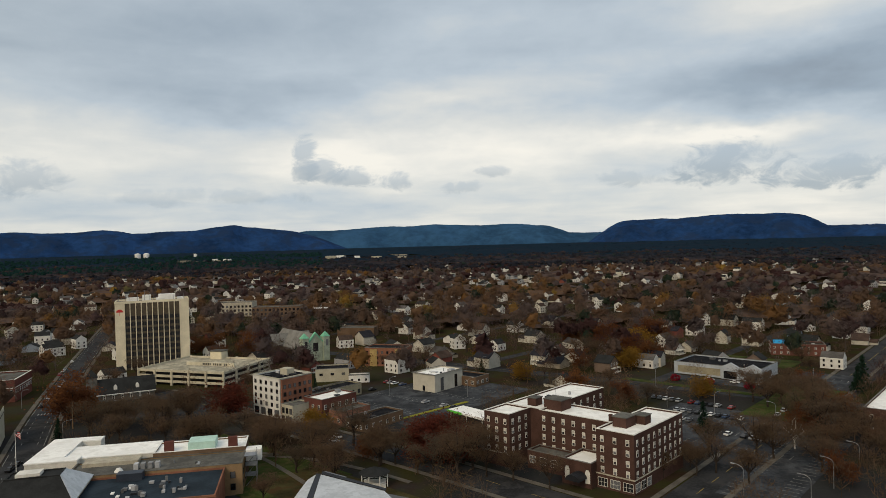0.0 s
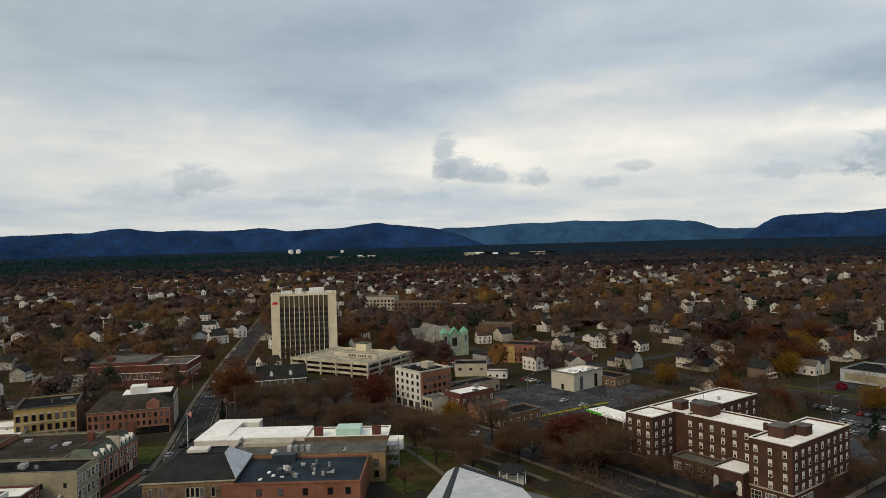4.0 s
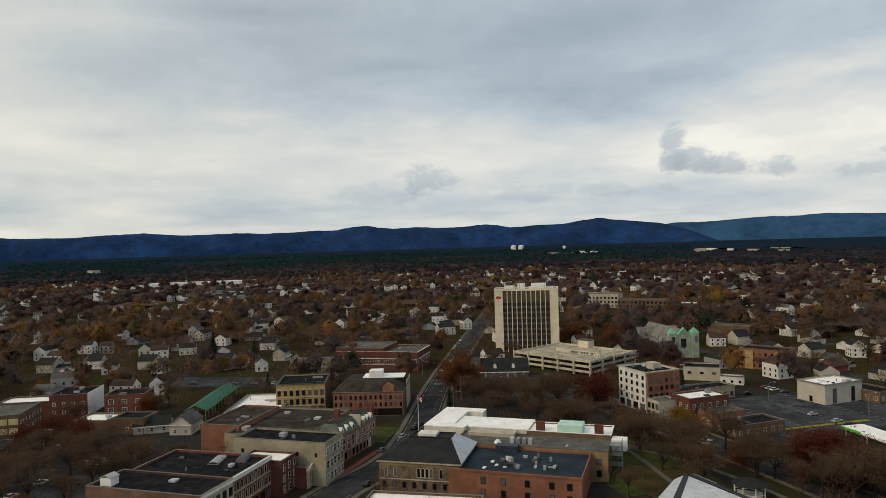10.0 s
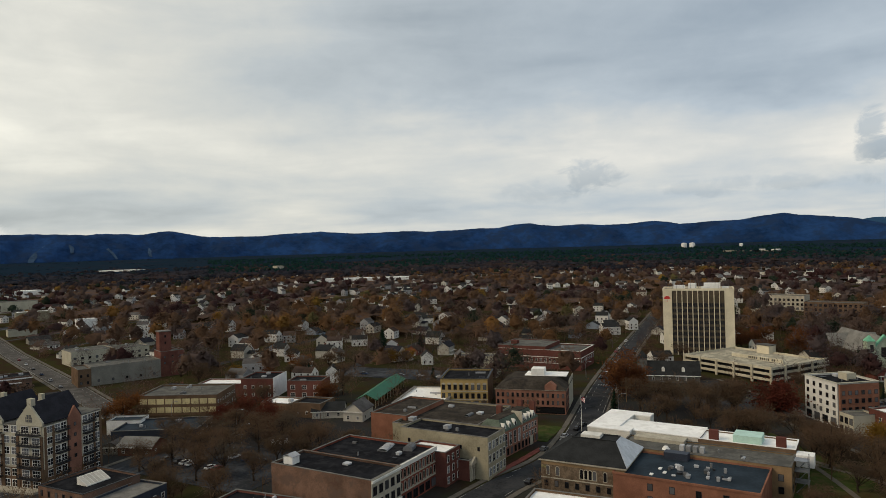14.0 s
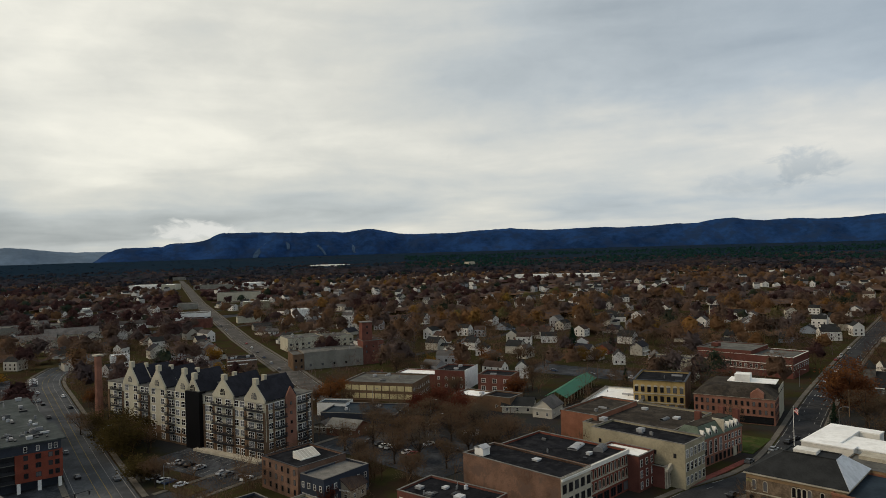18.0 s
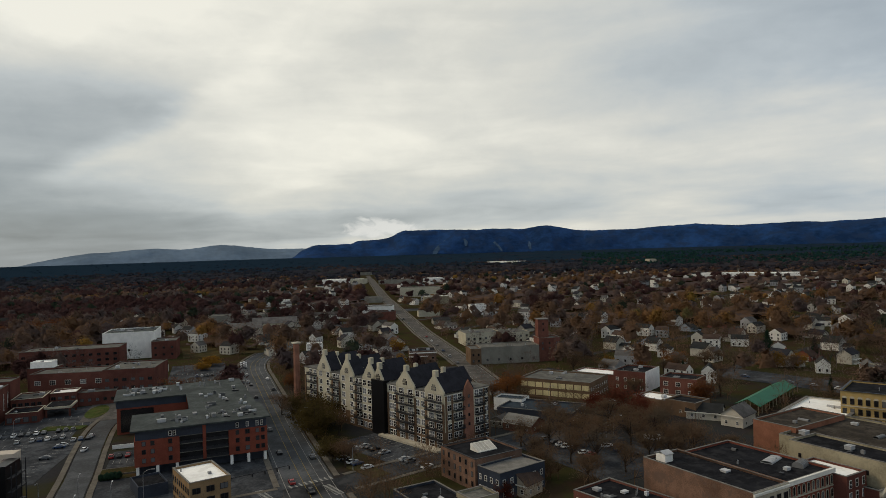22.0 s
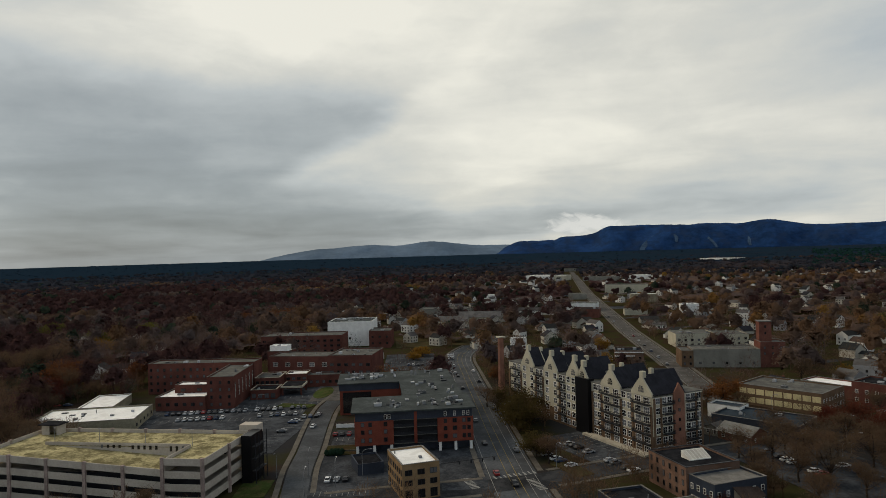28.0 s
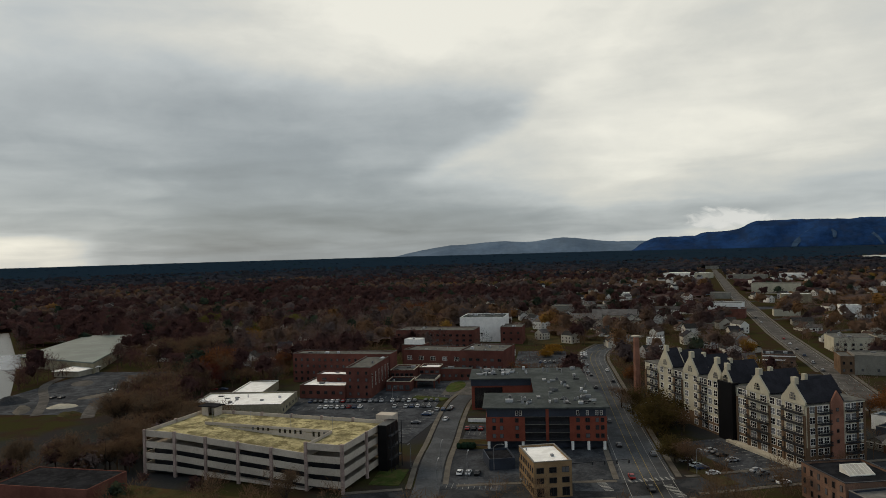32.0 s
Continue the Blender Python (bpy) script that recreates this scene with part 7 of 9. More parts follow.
hospital()
fw = block("clinic", "low building with a broad white flat roof", "clinic", (-296, -183), 99, 45, 30, 4.6, "tan_stucco", "white_roof", (("r", 0, 5, (1.4,), 1.6, 1.4, "dark"),), units=9, front=4)
mass(fw, 10, 30, 16, 34, 4.2, "tan_stucco", "white_roof", 0.4, "white")
keep_clear((-296, -183), 99, 48, 66, 4)
block("office_house", "three-storey yellow brick office with a white roof", "office building", (-207.5, -14.8), 108.5, 11.8, 18.4, 10.3, "tan_brick", "white_roof",
      (("f", 3, 0, R(2, 4.4, 3.1), 2.3, 1.7, "dark"), ("f", 3, 0, (0.5,), 2.3, 2.6, "dark"), ("l", 0, 8, R(3, 1.2, 3.1), 1.0, 1.8, "dark")), units=2, front=2)
block("workshop", "low red brick workshop with a worn dark roof", "workshop", (-184, -181), 88, 34, 18, 6.0, "red_brick", "dark_roof", (), cap=None, parapet=0.2, front=20)
ar = thing("ice_arena", "broad low arena with a pale green-grey metal roof", "arena", at((-404, -317), 0))
hall = ((-25, -79), (0, 0), (-153, -68), (-144, -118))
bm = bmesh.new()
slab(bm, [bm.verts.new((x, y, 0)) for x, y in hall], [bm.verts.new((x, y, 7.0)) for x, y in hall])
part("wall", bm, "tan_stucco", ar)
eave = [(-25 + 0.6, -79 - 1.2), (1.4, 0.6), (-153.6, -66.8), (-145, -119)]
bm = bmesh.new()
slab(bm, [bm.verts.new((x, y, 7.004)) for x, y in eave], [bm.verts.new((x, y, 7.8)) for x, y in eave])
part("roof", bm, material("pale_green_metal", (0.125, 0.150, 0.135), 0.6, 0.25, 0.03, 1.0, second=(0.095, 0.118, 0.108)), ar)
part("entrance_hall", boxes((-8, 12, -20, -2, 0, 3.6)), "limestone", ar)
part("entrance_roof", boxes((-9, 13, -21, -1, 3.604, 4.0)), "white_roof", ar)
for k in range(5):
    f = (k + 0.5) / 5
    ob = part("side_door", boxes((-2.2, 2.2, -0.08, 0.0, 0.2, 3.6)), "black_glass", ar)
    ob.matrix_basis = pose(-153 * f * 0.8, -68 * f * 0.8 + 0.15, 0, 0, 0, 204)
CLEAR.append((-243, -172, -0.731, -0.682, 165.0, 70.0))
CLEAR.append((-396, -312, -0.914, -0.406, 176.0, 92.0))
def heap(label, x, y, rx, ry, h, mat, seed):
    """A low uneven pile."""
    root = thing("gravel_heap", label, "heap", at((x, y), seed * 37))
    bm = bmesh.new()
    top = bm.verts.new((0, 0, h))
    last = None
    for f, zz in ((0.4, 0.85), (0.75, 0.45), (1.0, 0.0)):
        now = [bm.verts.new((rx * f * math.cos(a * math.pi / 7) * (1 + 0.25 * noise.noise((a, seed, f))), ry * f * math.sin(a * math.pi / 7) * (1 + 0.25 * noise.noise((a, seed + 3, f))), h * zz * (1 + 0.3 * noise.noise((a, seed + 9, f))))) for a in range(14)]
        for k in range(14):
            if last is None:
                bm.faces.new((top, now[k], now[(k + 1) % 14]))
            else:
                bm.faces.new((last[k], now[k], now[(k + 1) % 14], last[(k + 1) % 14]))
        last = now
    part("mound", bm, mat, root)


for lab, x, y, rx, ry, h, k in (("long pale heap of gravel in the yard", -302, -279, 11, 4, 2.2, "concrete"), ("pale sand heap in the yard", -311, -263, 8, 5, 1.8, "limestone"), ("dark heap of earth by the river", -318, -300, 9, 7, 4.0, "asphalt"),
                                ("brown heap of soil in the yard", -296, -246, 7, 5, 1.6, "autumn_grass"), ("pale gravel spread on the yard", -340, -262, 14, 6, 0.8, "concrete"), ("grey gravel spread by the arena", -372, -300, 12, 7, 0.7, "worn_asphalt")):
    heap(lab, x, y, rx, ry, h, k, int(-x) % 7)
strip("yard_track", "pale worn track across the yard", bend([(-290, -232), (-320, -250), (-360, -262), (-400, -285)], 5), 6.0, "worn_asphalt", 0.16, category="track", clear=False)
strip("yard_track", "pale worn track beside the river", bend([(-292, -262), (-325, -286), (-362, -318), (-392, -330)], 5), 5.0, "worn_asphalt", 0.165, category="track", clear=False)
strip("water", "slow grey river beside the arena", [(-290, -310), (-319, -336), (-381, -390), (-471, -474), (-620, -620)], 50, "river", 0.02, category="river")


# ---- houses ----
def house_parts(rng, near):
    """One gabled or hipped frame house with porch, chimney and, when near, its windows. Returns its root."""
    wall, roof = rng.choice(SIDING[:2] * 3 + SIDING), rng.choice(("brown_shingle", "shingle", "slate", "slate", "navy_shingle"))
    w, d, h = rng.uniform(8, 12), rng.uniform(8, 11), rng.choice((3.2, 5.6, 5.8, 6.2))
    root = new("house")
    bm = boxes((0, w, 0, d, 0, h))
    rise = rng.uniform(2.6, 4.0)
    along = rng.choice("xy")
    if along == "x":
        for x in (0.0, w - 0.2):
            v = [[bm.verts.new((x + o, y, z)) for y, z in ((0, h), (d, h), (d / 2, h + rise))] for o in (0, 0.2)]
            slab(bm, v[0], v[1])
    else:
        prism(bm, [(0, h), (w, h), (w / 2, h + rise)], 0, 0.2)
        prism(bm, [(0, h), (w, h), (w / 2, h + rise)], d - 0.2, d)
    me = mesh_of("wall", bm, wall)
    part("wall", me, None, root)
    bm = bmesh.new()
    gable_roof(bm, 0, w, 0, d, h, rise, 0.45, 0.2, along)
    part("roof", bm, roof, root)
    cx, cy = (w * 0.7, d / 2 + 0.9) if along == "x" else (w / 2 + 0.9, d * 0.6)
    part("chimney", boxes((cx - 0.4, cx + 0.4, cy - 0.4, cy + 0.4, h, h + rise + 0.9)), rng.choice(("red_brick", "stone")), root)
    if near:
        part("porch", boxes((w * 0.1, w * 0.9, -2.0, 0, 2.5, 2.75), (w * 0.12, w * 0.12 + 0.2, -1.9, -1.7, 0, 2.5), (w * 0.86, w * 0.86 + 0.2, -1.9, -1.7, 0, 2.5), (w * 0.1, w * 0.9, -2.0, 0, 0, 0.4)), "trim", root)
        me = window_mesh(1.0, 1.5, "white")
        for z in (1.0, 3.8) if h > 4 else (1.0,):
            for k in range(3):
                put("window", me, root, w * (k + 0.5) / 3, -0.003, z)
            for k in range(2):
                put("window", me, root, w + 0.003, d * (k + 0.5) / 2, z, 90)
    wing_w = rng.uniform(4, 6)
    bm = boxes((w, w + wing_w, d * 0.35, d, 0, h * 0.55))
    part("wing", bm, wall, root)
    bm = bmesh.new()
    gable_roof(bm, w - 0.1, w + wing_w, d * 0.35, d, h * 0.55, rise * 0.45, 0.35, 0.18, "x")
    part("wing_roof", bm, roof, root)
    names = {m.name: m for m in SIDING}
    tone = wall.name.replace("_siding", "").replace("_", " ")
    tagged(root, f"{tone}-sided {'two-storey' if h > 4 else 'single-storey'} wooden house with a {'dark shingle' if roof != 'grey_roof' else 'grey'} gabled roof", "house", "town houses")
    return root


rng = random.Random(11)
NEAR_HOUSES = [house_parts(rng, True) for _ in range(10)]
FAR_HOUSES = [house_parts(rng, False) for _ in range(12)]


def plant_houses():
    r2 = random.Random(5)
    used = []
    made = {True: 0, False: 0}
    spots = [(x, y) for x, y in HOUSES_EAST + HOUSES_NORTH + HOUSES_WEST]
    tries = 0
    while len(spots) < 900 and tries < 20000:
        tries += 1
        r = 330 + 900 * r2.random() ** 1.25
        az = radians(r2.uniform(-33, 132))
        spots.append((-math.sin(az) * r, math.cos(az) * r))
    first = len(HOUSES_EAST + HOUSES_NORTH + HOUSES_WEST)
    for i, (x, y) in enumerate(spots):
        r = math.hypot(x, y)
        az = math.degrees(math.atan2(-x, y))
        if i >= first and (not is_clear(x, y, 9) or (80 < az and r2.random() < 0.55 and r < 700)):
            continue
        if (-625 < x < -470 and -75 < y < 8) or (i >= first and (-540 < x < -200 and -260 < y < 60 or -310 < x < -130 and 150 < y < 420)):
            continue
        if any((x - u) ** 2 + (y - v) ** 2 < 19 ** 2 for u, v in used):
            continue
        near = r < 480
        pool = NEAR_HOUSES if near else FAR_HOUSES
        if made[near] >= (60 if near else 230):
            continue
        grid = -42 if az < 18 else 22 if az < 62 else 14
        m = at((x, y), grid + r2.choice((0, 90, 0, 180)) + r2.uniform(-6, 6))
        src = pool[made[near] % len(pool)]
        if made[near] < len(pool):
            src.matrix_basis = m
        else:
            copy_thing(src, m)
        made[near] += 1
        used.append((x, y))
        CLEAR.append((x - 8, y - 8, 1.0, 0.0, 18, 18))
    return used


HOUSES_EAST = [(32, 408), (51, 414), (72, 402), (90, 378), (86, 419), (65, 438), (4, 431), (-10, 450), (-25, 534), (168, 499), (192, 469), (207, 455), (224, 440), (279, 478), (310, 502), (25, 496),
               (120, 470), (150, 505), (72, 500), (246, 478), (268, 455), (300, 520), (330, 470), (180, 545), (110, 440), (-60, 505)]
HOUSES_NORTH = [(-70, 520), (-30, 560), (10, 580), (50, 560), (-110, 560), (-423, 272), (-442, 250), (-440, 297), (-458, 344), (-379, 288), (-428, 362), (-341, 303), (-513, 390), (-524, 468), (-462, 444),
                (-372, 374), (-320, 344), (-509, 326), (-534, 383), (-413, 423), (-300, 395), (-322, 430), (-290, 460), (-350, 410), (-240, 540), (-380, 460), (-300, 560)]
STRIP = [(-560 - 44 * i + (17 * j) % 13, -34 + 36 * j + (11 * i) % 15) for i in range(6) for j in range(5)]
HOUSES_WEST = [p for p in STRIP if is_clear(p[0], p[1], 6)] + [(-554, 108), (-543, 188), (-627, 334), (-480, 225), (-560, 240), (-600, 110), (-648, -505), (-626, -514), (-806, -502),
               (-703, -418), (-485, -321), (-477, -286), (-548, -225), (-481, -222), (-418, -211), (-438, -217), (-458, -213), (-479, -216), (-424, -258), (-462, -278), (-454, -304), (-607, -498), (-523, 30), (-886, -276), (-620, 190), (-590, 215)]
USED = plant_houses()
for spare in NEAR_HOUSES + FAR_HOUSES:
    if spare.matrix_basis.translation.length < 1:
        for o in (*spare.children_recursive, spare):
            bpy.data.objects.remove(o)


# ---- trees ----
def limb(bm, p, q, r0, r1, bend_by, rng, n=5):
    mid = (Vector(p) + Vector(q)) / 2 + Vector((rng.uniform(-1, 1), rng.uniform(-1, 1), rng.uniform(0, 0.6))) * bend_by
    tube(bm, p, mid, r0, (r0 + r1) / 2, n)
    tube(bm, mid, q, (r0 + r1) / 2, r1, n)


def tree_meshes(kind, seed):
    """Trunk with limbs, and a crown of small leaf or twig blades in uneven clumps."""
    rng = random.Random(seed)
    trunk = bmesh.new()
    blades_v, blades_f = [], []

    def blade(c, length, width):
        d = Vector((rng.gauss(0, 1), rng.gauss(0, 1), rng.gauss(0.3, 0.8))).normalized()
        s = d.orthogonal().normalized()
        s.rotate(Matrix.Rotation(rng.uniform(0, 6.3), 3, d))
        k = len(blades_v)
        blades_v.extend((c - s * width / 2, c + s * width / 2, c + d * length))
        blades_f.append((k, k + 1, k + 2))

    h = rng.uniform(11, 15)
    if kind == "evergreen":
        tube(trunk, (0, 0, 0), (0, 0, h * 0.95), 0.28, 0.04, 6)
        for k in range(26):
            f = k / 25
            z, r = 1.2 + (h - 1.4) * f, (2.9 * (1 - f) + 0.25) * rng.uniform(0.8, 1.15)
            for j in range(max(5, int(17 * (1 - f)))):
                a = rng.uniform(0, 6.283)
                for q in range(3):
                    c = Vector((math.cos(a) * r * (0.35 + 0.3 * q), math.sin(a) * r * (0.35 + 0.3 * q), z - 0.25 * q + rng.uniform(-0.2, 0.2)))
                    blade(c, 0.9, 0.5)
        crown = "evergreen"
    else:
        bare = kind in ("bare", "birch")
        th = h * (rng.uniform(0.25, 0.36) if bare else rng.uniform(0.14, 0.20))
        limb(trunk, (0, 0, 0), (rng.uniform(-0.3, 0.3), rng.uniform(-0.3, 0.3), th), 0.34, 0.22, 0.2, rng, 7)
        tips = []
        for k in range(8):
            a, sp = k * 0.785 + rng.uniform(-0.4, 0.4), rng.uniform(0.18, 0.40)
            base = Vector((0, 0, th * rng.uniform(0.75, 1.0)))
            end = Vector((math.cos(a) * h * sp, math.sin(a) * h * sp, h * (rng.uniform(0.55, 0.9) if bare else (0.30, 0.55, 0.78)[k % 3] + rng.uniform(-0.04, 0.10))))
            limb(trunk, base, end, 0.15, 0.05, 0.7, rng, 5)
            tips.append(end)
            for j in range(3):
                f = rng.uniform(0.4, 0.9)
                p = base.lerp(end, f)
                q = p + Vector((rng.uniform(-2, 2), rng.uniform(-2, 2), rng.uniform(0.6, 2.4)))
                limb(trunk, p, q, 0.07, 0.025, 0.3, rng, 4)
                tips.append(q)
        limb(trunk, (0, 0, th), (rng.uniform(-0.6, 0.6), rng.uniform(-0.6, 0.6), h * 0.93), 0.22, 0.05, 0.5, rng, 5)
        tips.append(Vector((0, 0, h * 0.9)))
        for c in tips:
            spread = rng.uniform(1.0, 1.7)
            for j in range(78 if bare else 110):
                g = Vector((rng.gauss(0, spread), rng.gauss(0, spread), rng.gauss(0, spread * 0.75)))
                if bare:
                    blade(c + g * 0.75, rng.uniform(0.8, 1.6), rng.uniform(0.06, 0.13))
                else:
                    blade(c + g * 1.0, rng.uniform(0.4, 0.8), rng.uniform(0.32, 0.6))
        crown = {"bare": "twigs", "birch": "twigs"}.get(kind, kind)
    me_t = mesh_of("trunk", trunk, "birch_bark" if kind == "birch" else "bark")
    me_c = bpy.data.meshes.new("crown")
    me_c.from_pydata([tuple(v) for v in blades_v], [], blades_f)
    me_c.materials.append(M[crown])
    return me_t, me_c


KINDS = {"bare": [tree_meshes("bare", s) for s in range(6)], "russet": [tree_meshes("russet", 20 + s) for s in range(4)], "gold": [tree_meshes("gold", 30 + s) for s in range(2)],
         "crimson": [tree_meshes("crimson", 40 + s) for s in range(2)], "olive": [tree_meshes("olive", 70 + s) for s in range(2)], "willow": [tree_meshes("willow", 80)], "evergreen": [tree_meshes("evergreen", 50 + s) for s in range(2)], "birch": [tree_meshes("birch", 61)]}
TREE_LABEL = {"willow": "broad tree with yellow-green leaves", "olive": "broad tree with fading olive-brown leaves", "bare": "bare grey-brown street tree with fine twigs", "russet": "broad tree in russet autumn leaf", "gold": "tree in golden yellow autumn leaf",
              "crimson": "tree with dark red autumn leaves", "evergreen": "dark green conical evergreen", "birch": "white-barked birch nearly bare of leaves"}
TREES = []


def tree(kind, x, y, s=1.0, wide=1.0):
    r3 = random.Random(int(x * 13 + y * 7))
    me_t, me_c = r3.choice(KINDS[kind])
    root = thing("evergreen" if kind == "evergreen" else "tree", TREE_LABEL[kind], "tree", pose(x, y, -0.05, 0, 0, r3.uniform(0, 360)) @ Matrix.Diagonal((s * wide, s * wide, s, 1)), "street and garden trees")
    part("trunk", me_t, None, root)
    part("crown", me_c, None, root)
    TREES.append((x, y))


for k, x, y, s, wd in (
        ("russet", -163, 297, 1.55, 1.05), ("russet", -160, 300, 1.25, 1.0), ("crimson", -94, 298, 1.3, 1.3), ("crimson", -7, 239, 1.1, 1.6), ("crimson", -4, 236, 0.95, 1.3), ("bare", 8, 225, 1.0, 1.4), ("bare", -5, 220, 0.9, 1.4),
        ("evergreen", 97, 261, 1.0, 1.0), ("evergreen", 196, 324, 1.35, 1.1), ("evergreen", 190, 318, 1.1, 1.0), ("evergreen", 139, 261, 1.25, 1.1), ("gold", -53, 271, 0.8, 0.9),
        ("crimson", -268, 157, 0.95, 1.3), ("olive", -298, 31, 1.0, 1.7), ("olive", -284, 29, 0.9, 1.4), ("olive", -312, 28, 0.9, 1.4), ("olive", -248, 31, 0.75, 1.3), ("bare", -240, 34, 0.85, 1.1), ("gold", -498, -19, 0.5, 2.6), ("gold", -480, -24, 0.45, 2.2),
        ("gold", 106, 414, 1.0, 1.1), ("bare", 92, 420, 1.0, 1.2), ("bare", 120, 405, 0.95, 1.2), ("birch", 120, 238, 0.85, 1.0), ("bare", -136, 283, 1.2, 1.5), ("bare", -118, 292, 1.1, 1.4),
        ("bare", -35, 255, 1.15, 1.3), ("bare", -44, 246, 1.05, 1.3), ("bare", -60, 250, 0.8, 1.2), ("bare", -72, 262, 0.9, 1.2), ("evergreen", -98, 272, 0.5, 1.3),
        ("bare", 136, 306, 1.0, 1.3), ("bare", 88, 232, 0.9, 1.1), ("bare", 78, 222, 0.7, 1.0),
        ("russet", 128, 250, 0.85, 1.0), ("bare", 150, 320, 0.9, 1.2), ("bare", 30, 205, 0.75, 1.2), ("bare", 12, 218, 0.8, 1.2),
        ("evergreen", -93, 428, 1.0, 0.7), ("bare", -100, 430, 1.0, 1.2), ("bare", -112, 436, 1.0, 1.3), ("gold", -330, 300, 0.8, 1.1), ("evergreen", -372, 330, 1.15, 1.4), ("evergreen", -380, 338, 1.1, 1.3),
        ("evergreen", -355, 352, 1.0, 1.2), ("bare", -345, 262, 0.9, 1.2), ("bare", -330, 270, 0.9, 1.2), ("bare", -310, 245, 0.9, 1.2),
        ("russet", 133, 240, 0.51, 1.0), ("bare", 150, 228, 0.9, 1.3), ("bare", -228, 150, 0.9, 1.2), ("bare", -214, 146, 0.9, 1.2), ("bare", -236, 132, 0.95, 1.2), ("bare", -222, 122, 0.95, 1.2),
        ("bare", -248, 120, 0.9, 1.3), ("bare", -256, 146, 0.9, 1.3), ("bare", -205, 150, 0.9, 1.2), ("crimson", -262, 164, 0.8, 1.3), ("crimson", -275, 150, 0.7, 1.2), ("bare", -240, 160, 0.9, 1.2),
        ("bare", -232, 108, 0.9, 1.2), ("bare", -215, 108, 0.9, 1.2), ("bare", -200, 120, 0.9, 1.1), ("crimson", -192, 74, 0.45, 1.2),
        ("bare", 77, 214, 0.75, 1.1), ("bare", 115, 244, 0.9, 1.3), ("russet", 166, 314, 0.85, 1.0), ("bare", 158, 296, 1.0, 1.4), ("bare", 90, 206, 0.9, 1.3), ("bare", 66, 212, 0.7, 1.0),
        ("russet", 116, 203, 0.68, 1.0), ("bare", 122, 226, 0.9, 1.3), ("bare", 108, 228, 0.9, 1.3), ("bare", 146, 300, 0.9, 1.3), ("bare", 132, 262, 0.9, 1.3), ("bare", 20, 214, 0.8, 1.3), ("bare", 2, 228, 0.9, 1.4),
        ("bare", -18, 232, 0.8, 1.3), ("russet", -28, 240, 0.7, 1.2), ("bare", -66, 240, 0.9, 1.3), ("bare", -80, 270, 0.9, 1.3), ("bare", -90, 262, 0.9, 1.3), ("bare", -50, 226, 0.8, 1.3), ("bare", -128, 268, 0.9, 1.3), ("bare", -144, 276, 1.0, 1.3),
        ("bare", -226, 138, 0.9, 1.4), ("bare", -244, 148, 0.9, 1.4), ("bare", -208, 134, 0.9, 1.3), ("bare", -232, 118, 0.9, 1.3), ("bare", -212, 116, 0.9, 1.3), ("bare", -252, 132, 0.9, 1.3), ("bare", -262, 122, 0.8, 1.3), ("bare", -240, 100, 0.8, 1.3),
        ("bare", -220, 96, 0.8, 1.3), ("crimson", -254, 160, 0.8, 1.3), ("bare", -202, 140, 0.8, 1.2), ("bare", -196, 104, 0.8, 1.2), ("bare", -284, 38, 0.7, 1.2), ("bare", -316, 22, 0.8, 1.4), ("bare", -330, 18, 0.8, 1.3),
        ("bare", 104, 232, 1.0, 1.3), ("bare", 138, 296, 1.0, 1.4), ("bare", 142, 262, 1.0, 1.4), ("bare", 130, 232, 1.0, 1.4),
        ("bare", 146, 242, 0.9, 1.3), ("bare", 116, 214, 0.9, 1.3), ("bare", 84, 216, 0.8, 1.2), ("bare", 152, 284, 1.0, 1.4), ("bare", 160, 306, 1.0, 1.4), ("russet", 150, 262, 0.9, 1.2),
        ("gold", -250, -420, 1.0, 1.2), ("gold", -560, -282, 1.1, 1.4), ("gold", -679, -439, 1.0, 1.4), ("gold", -701, -400, 1.0, 1.4), ("gold", -552, -270, 0.9, 1.3), ("russet", -765, -202, 1.1, 2.0), ("russet", -780, -180, 1.1, 2.0), ("russet", -740, -215, 1.0, 2.0), ("russet", -800, -165, 1.1, 2.0), ("gold", -494, 110, 0.85, 1.3)):
    tree(k, x, y, s, wd)


def in_car_park(x, y):
    u, v = (x - 63) * 0.743 - (y - 262) * 0.669, (x - 63) * 0.669 + (y - 262) * 0.743
    return -2 < u < 52 and -2 < v < 64


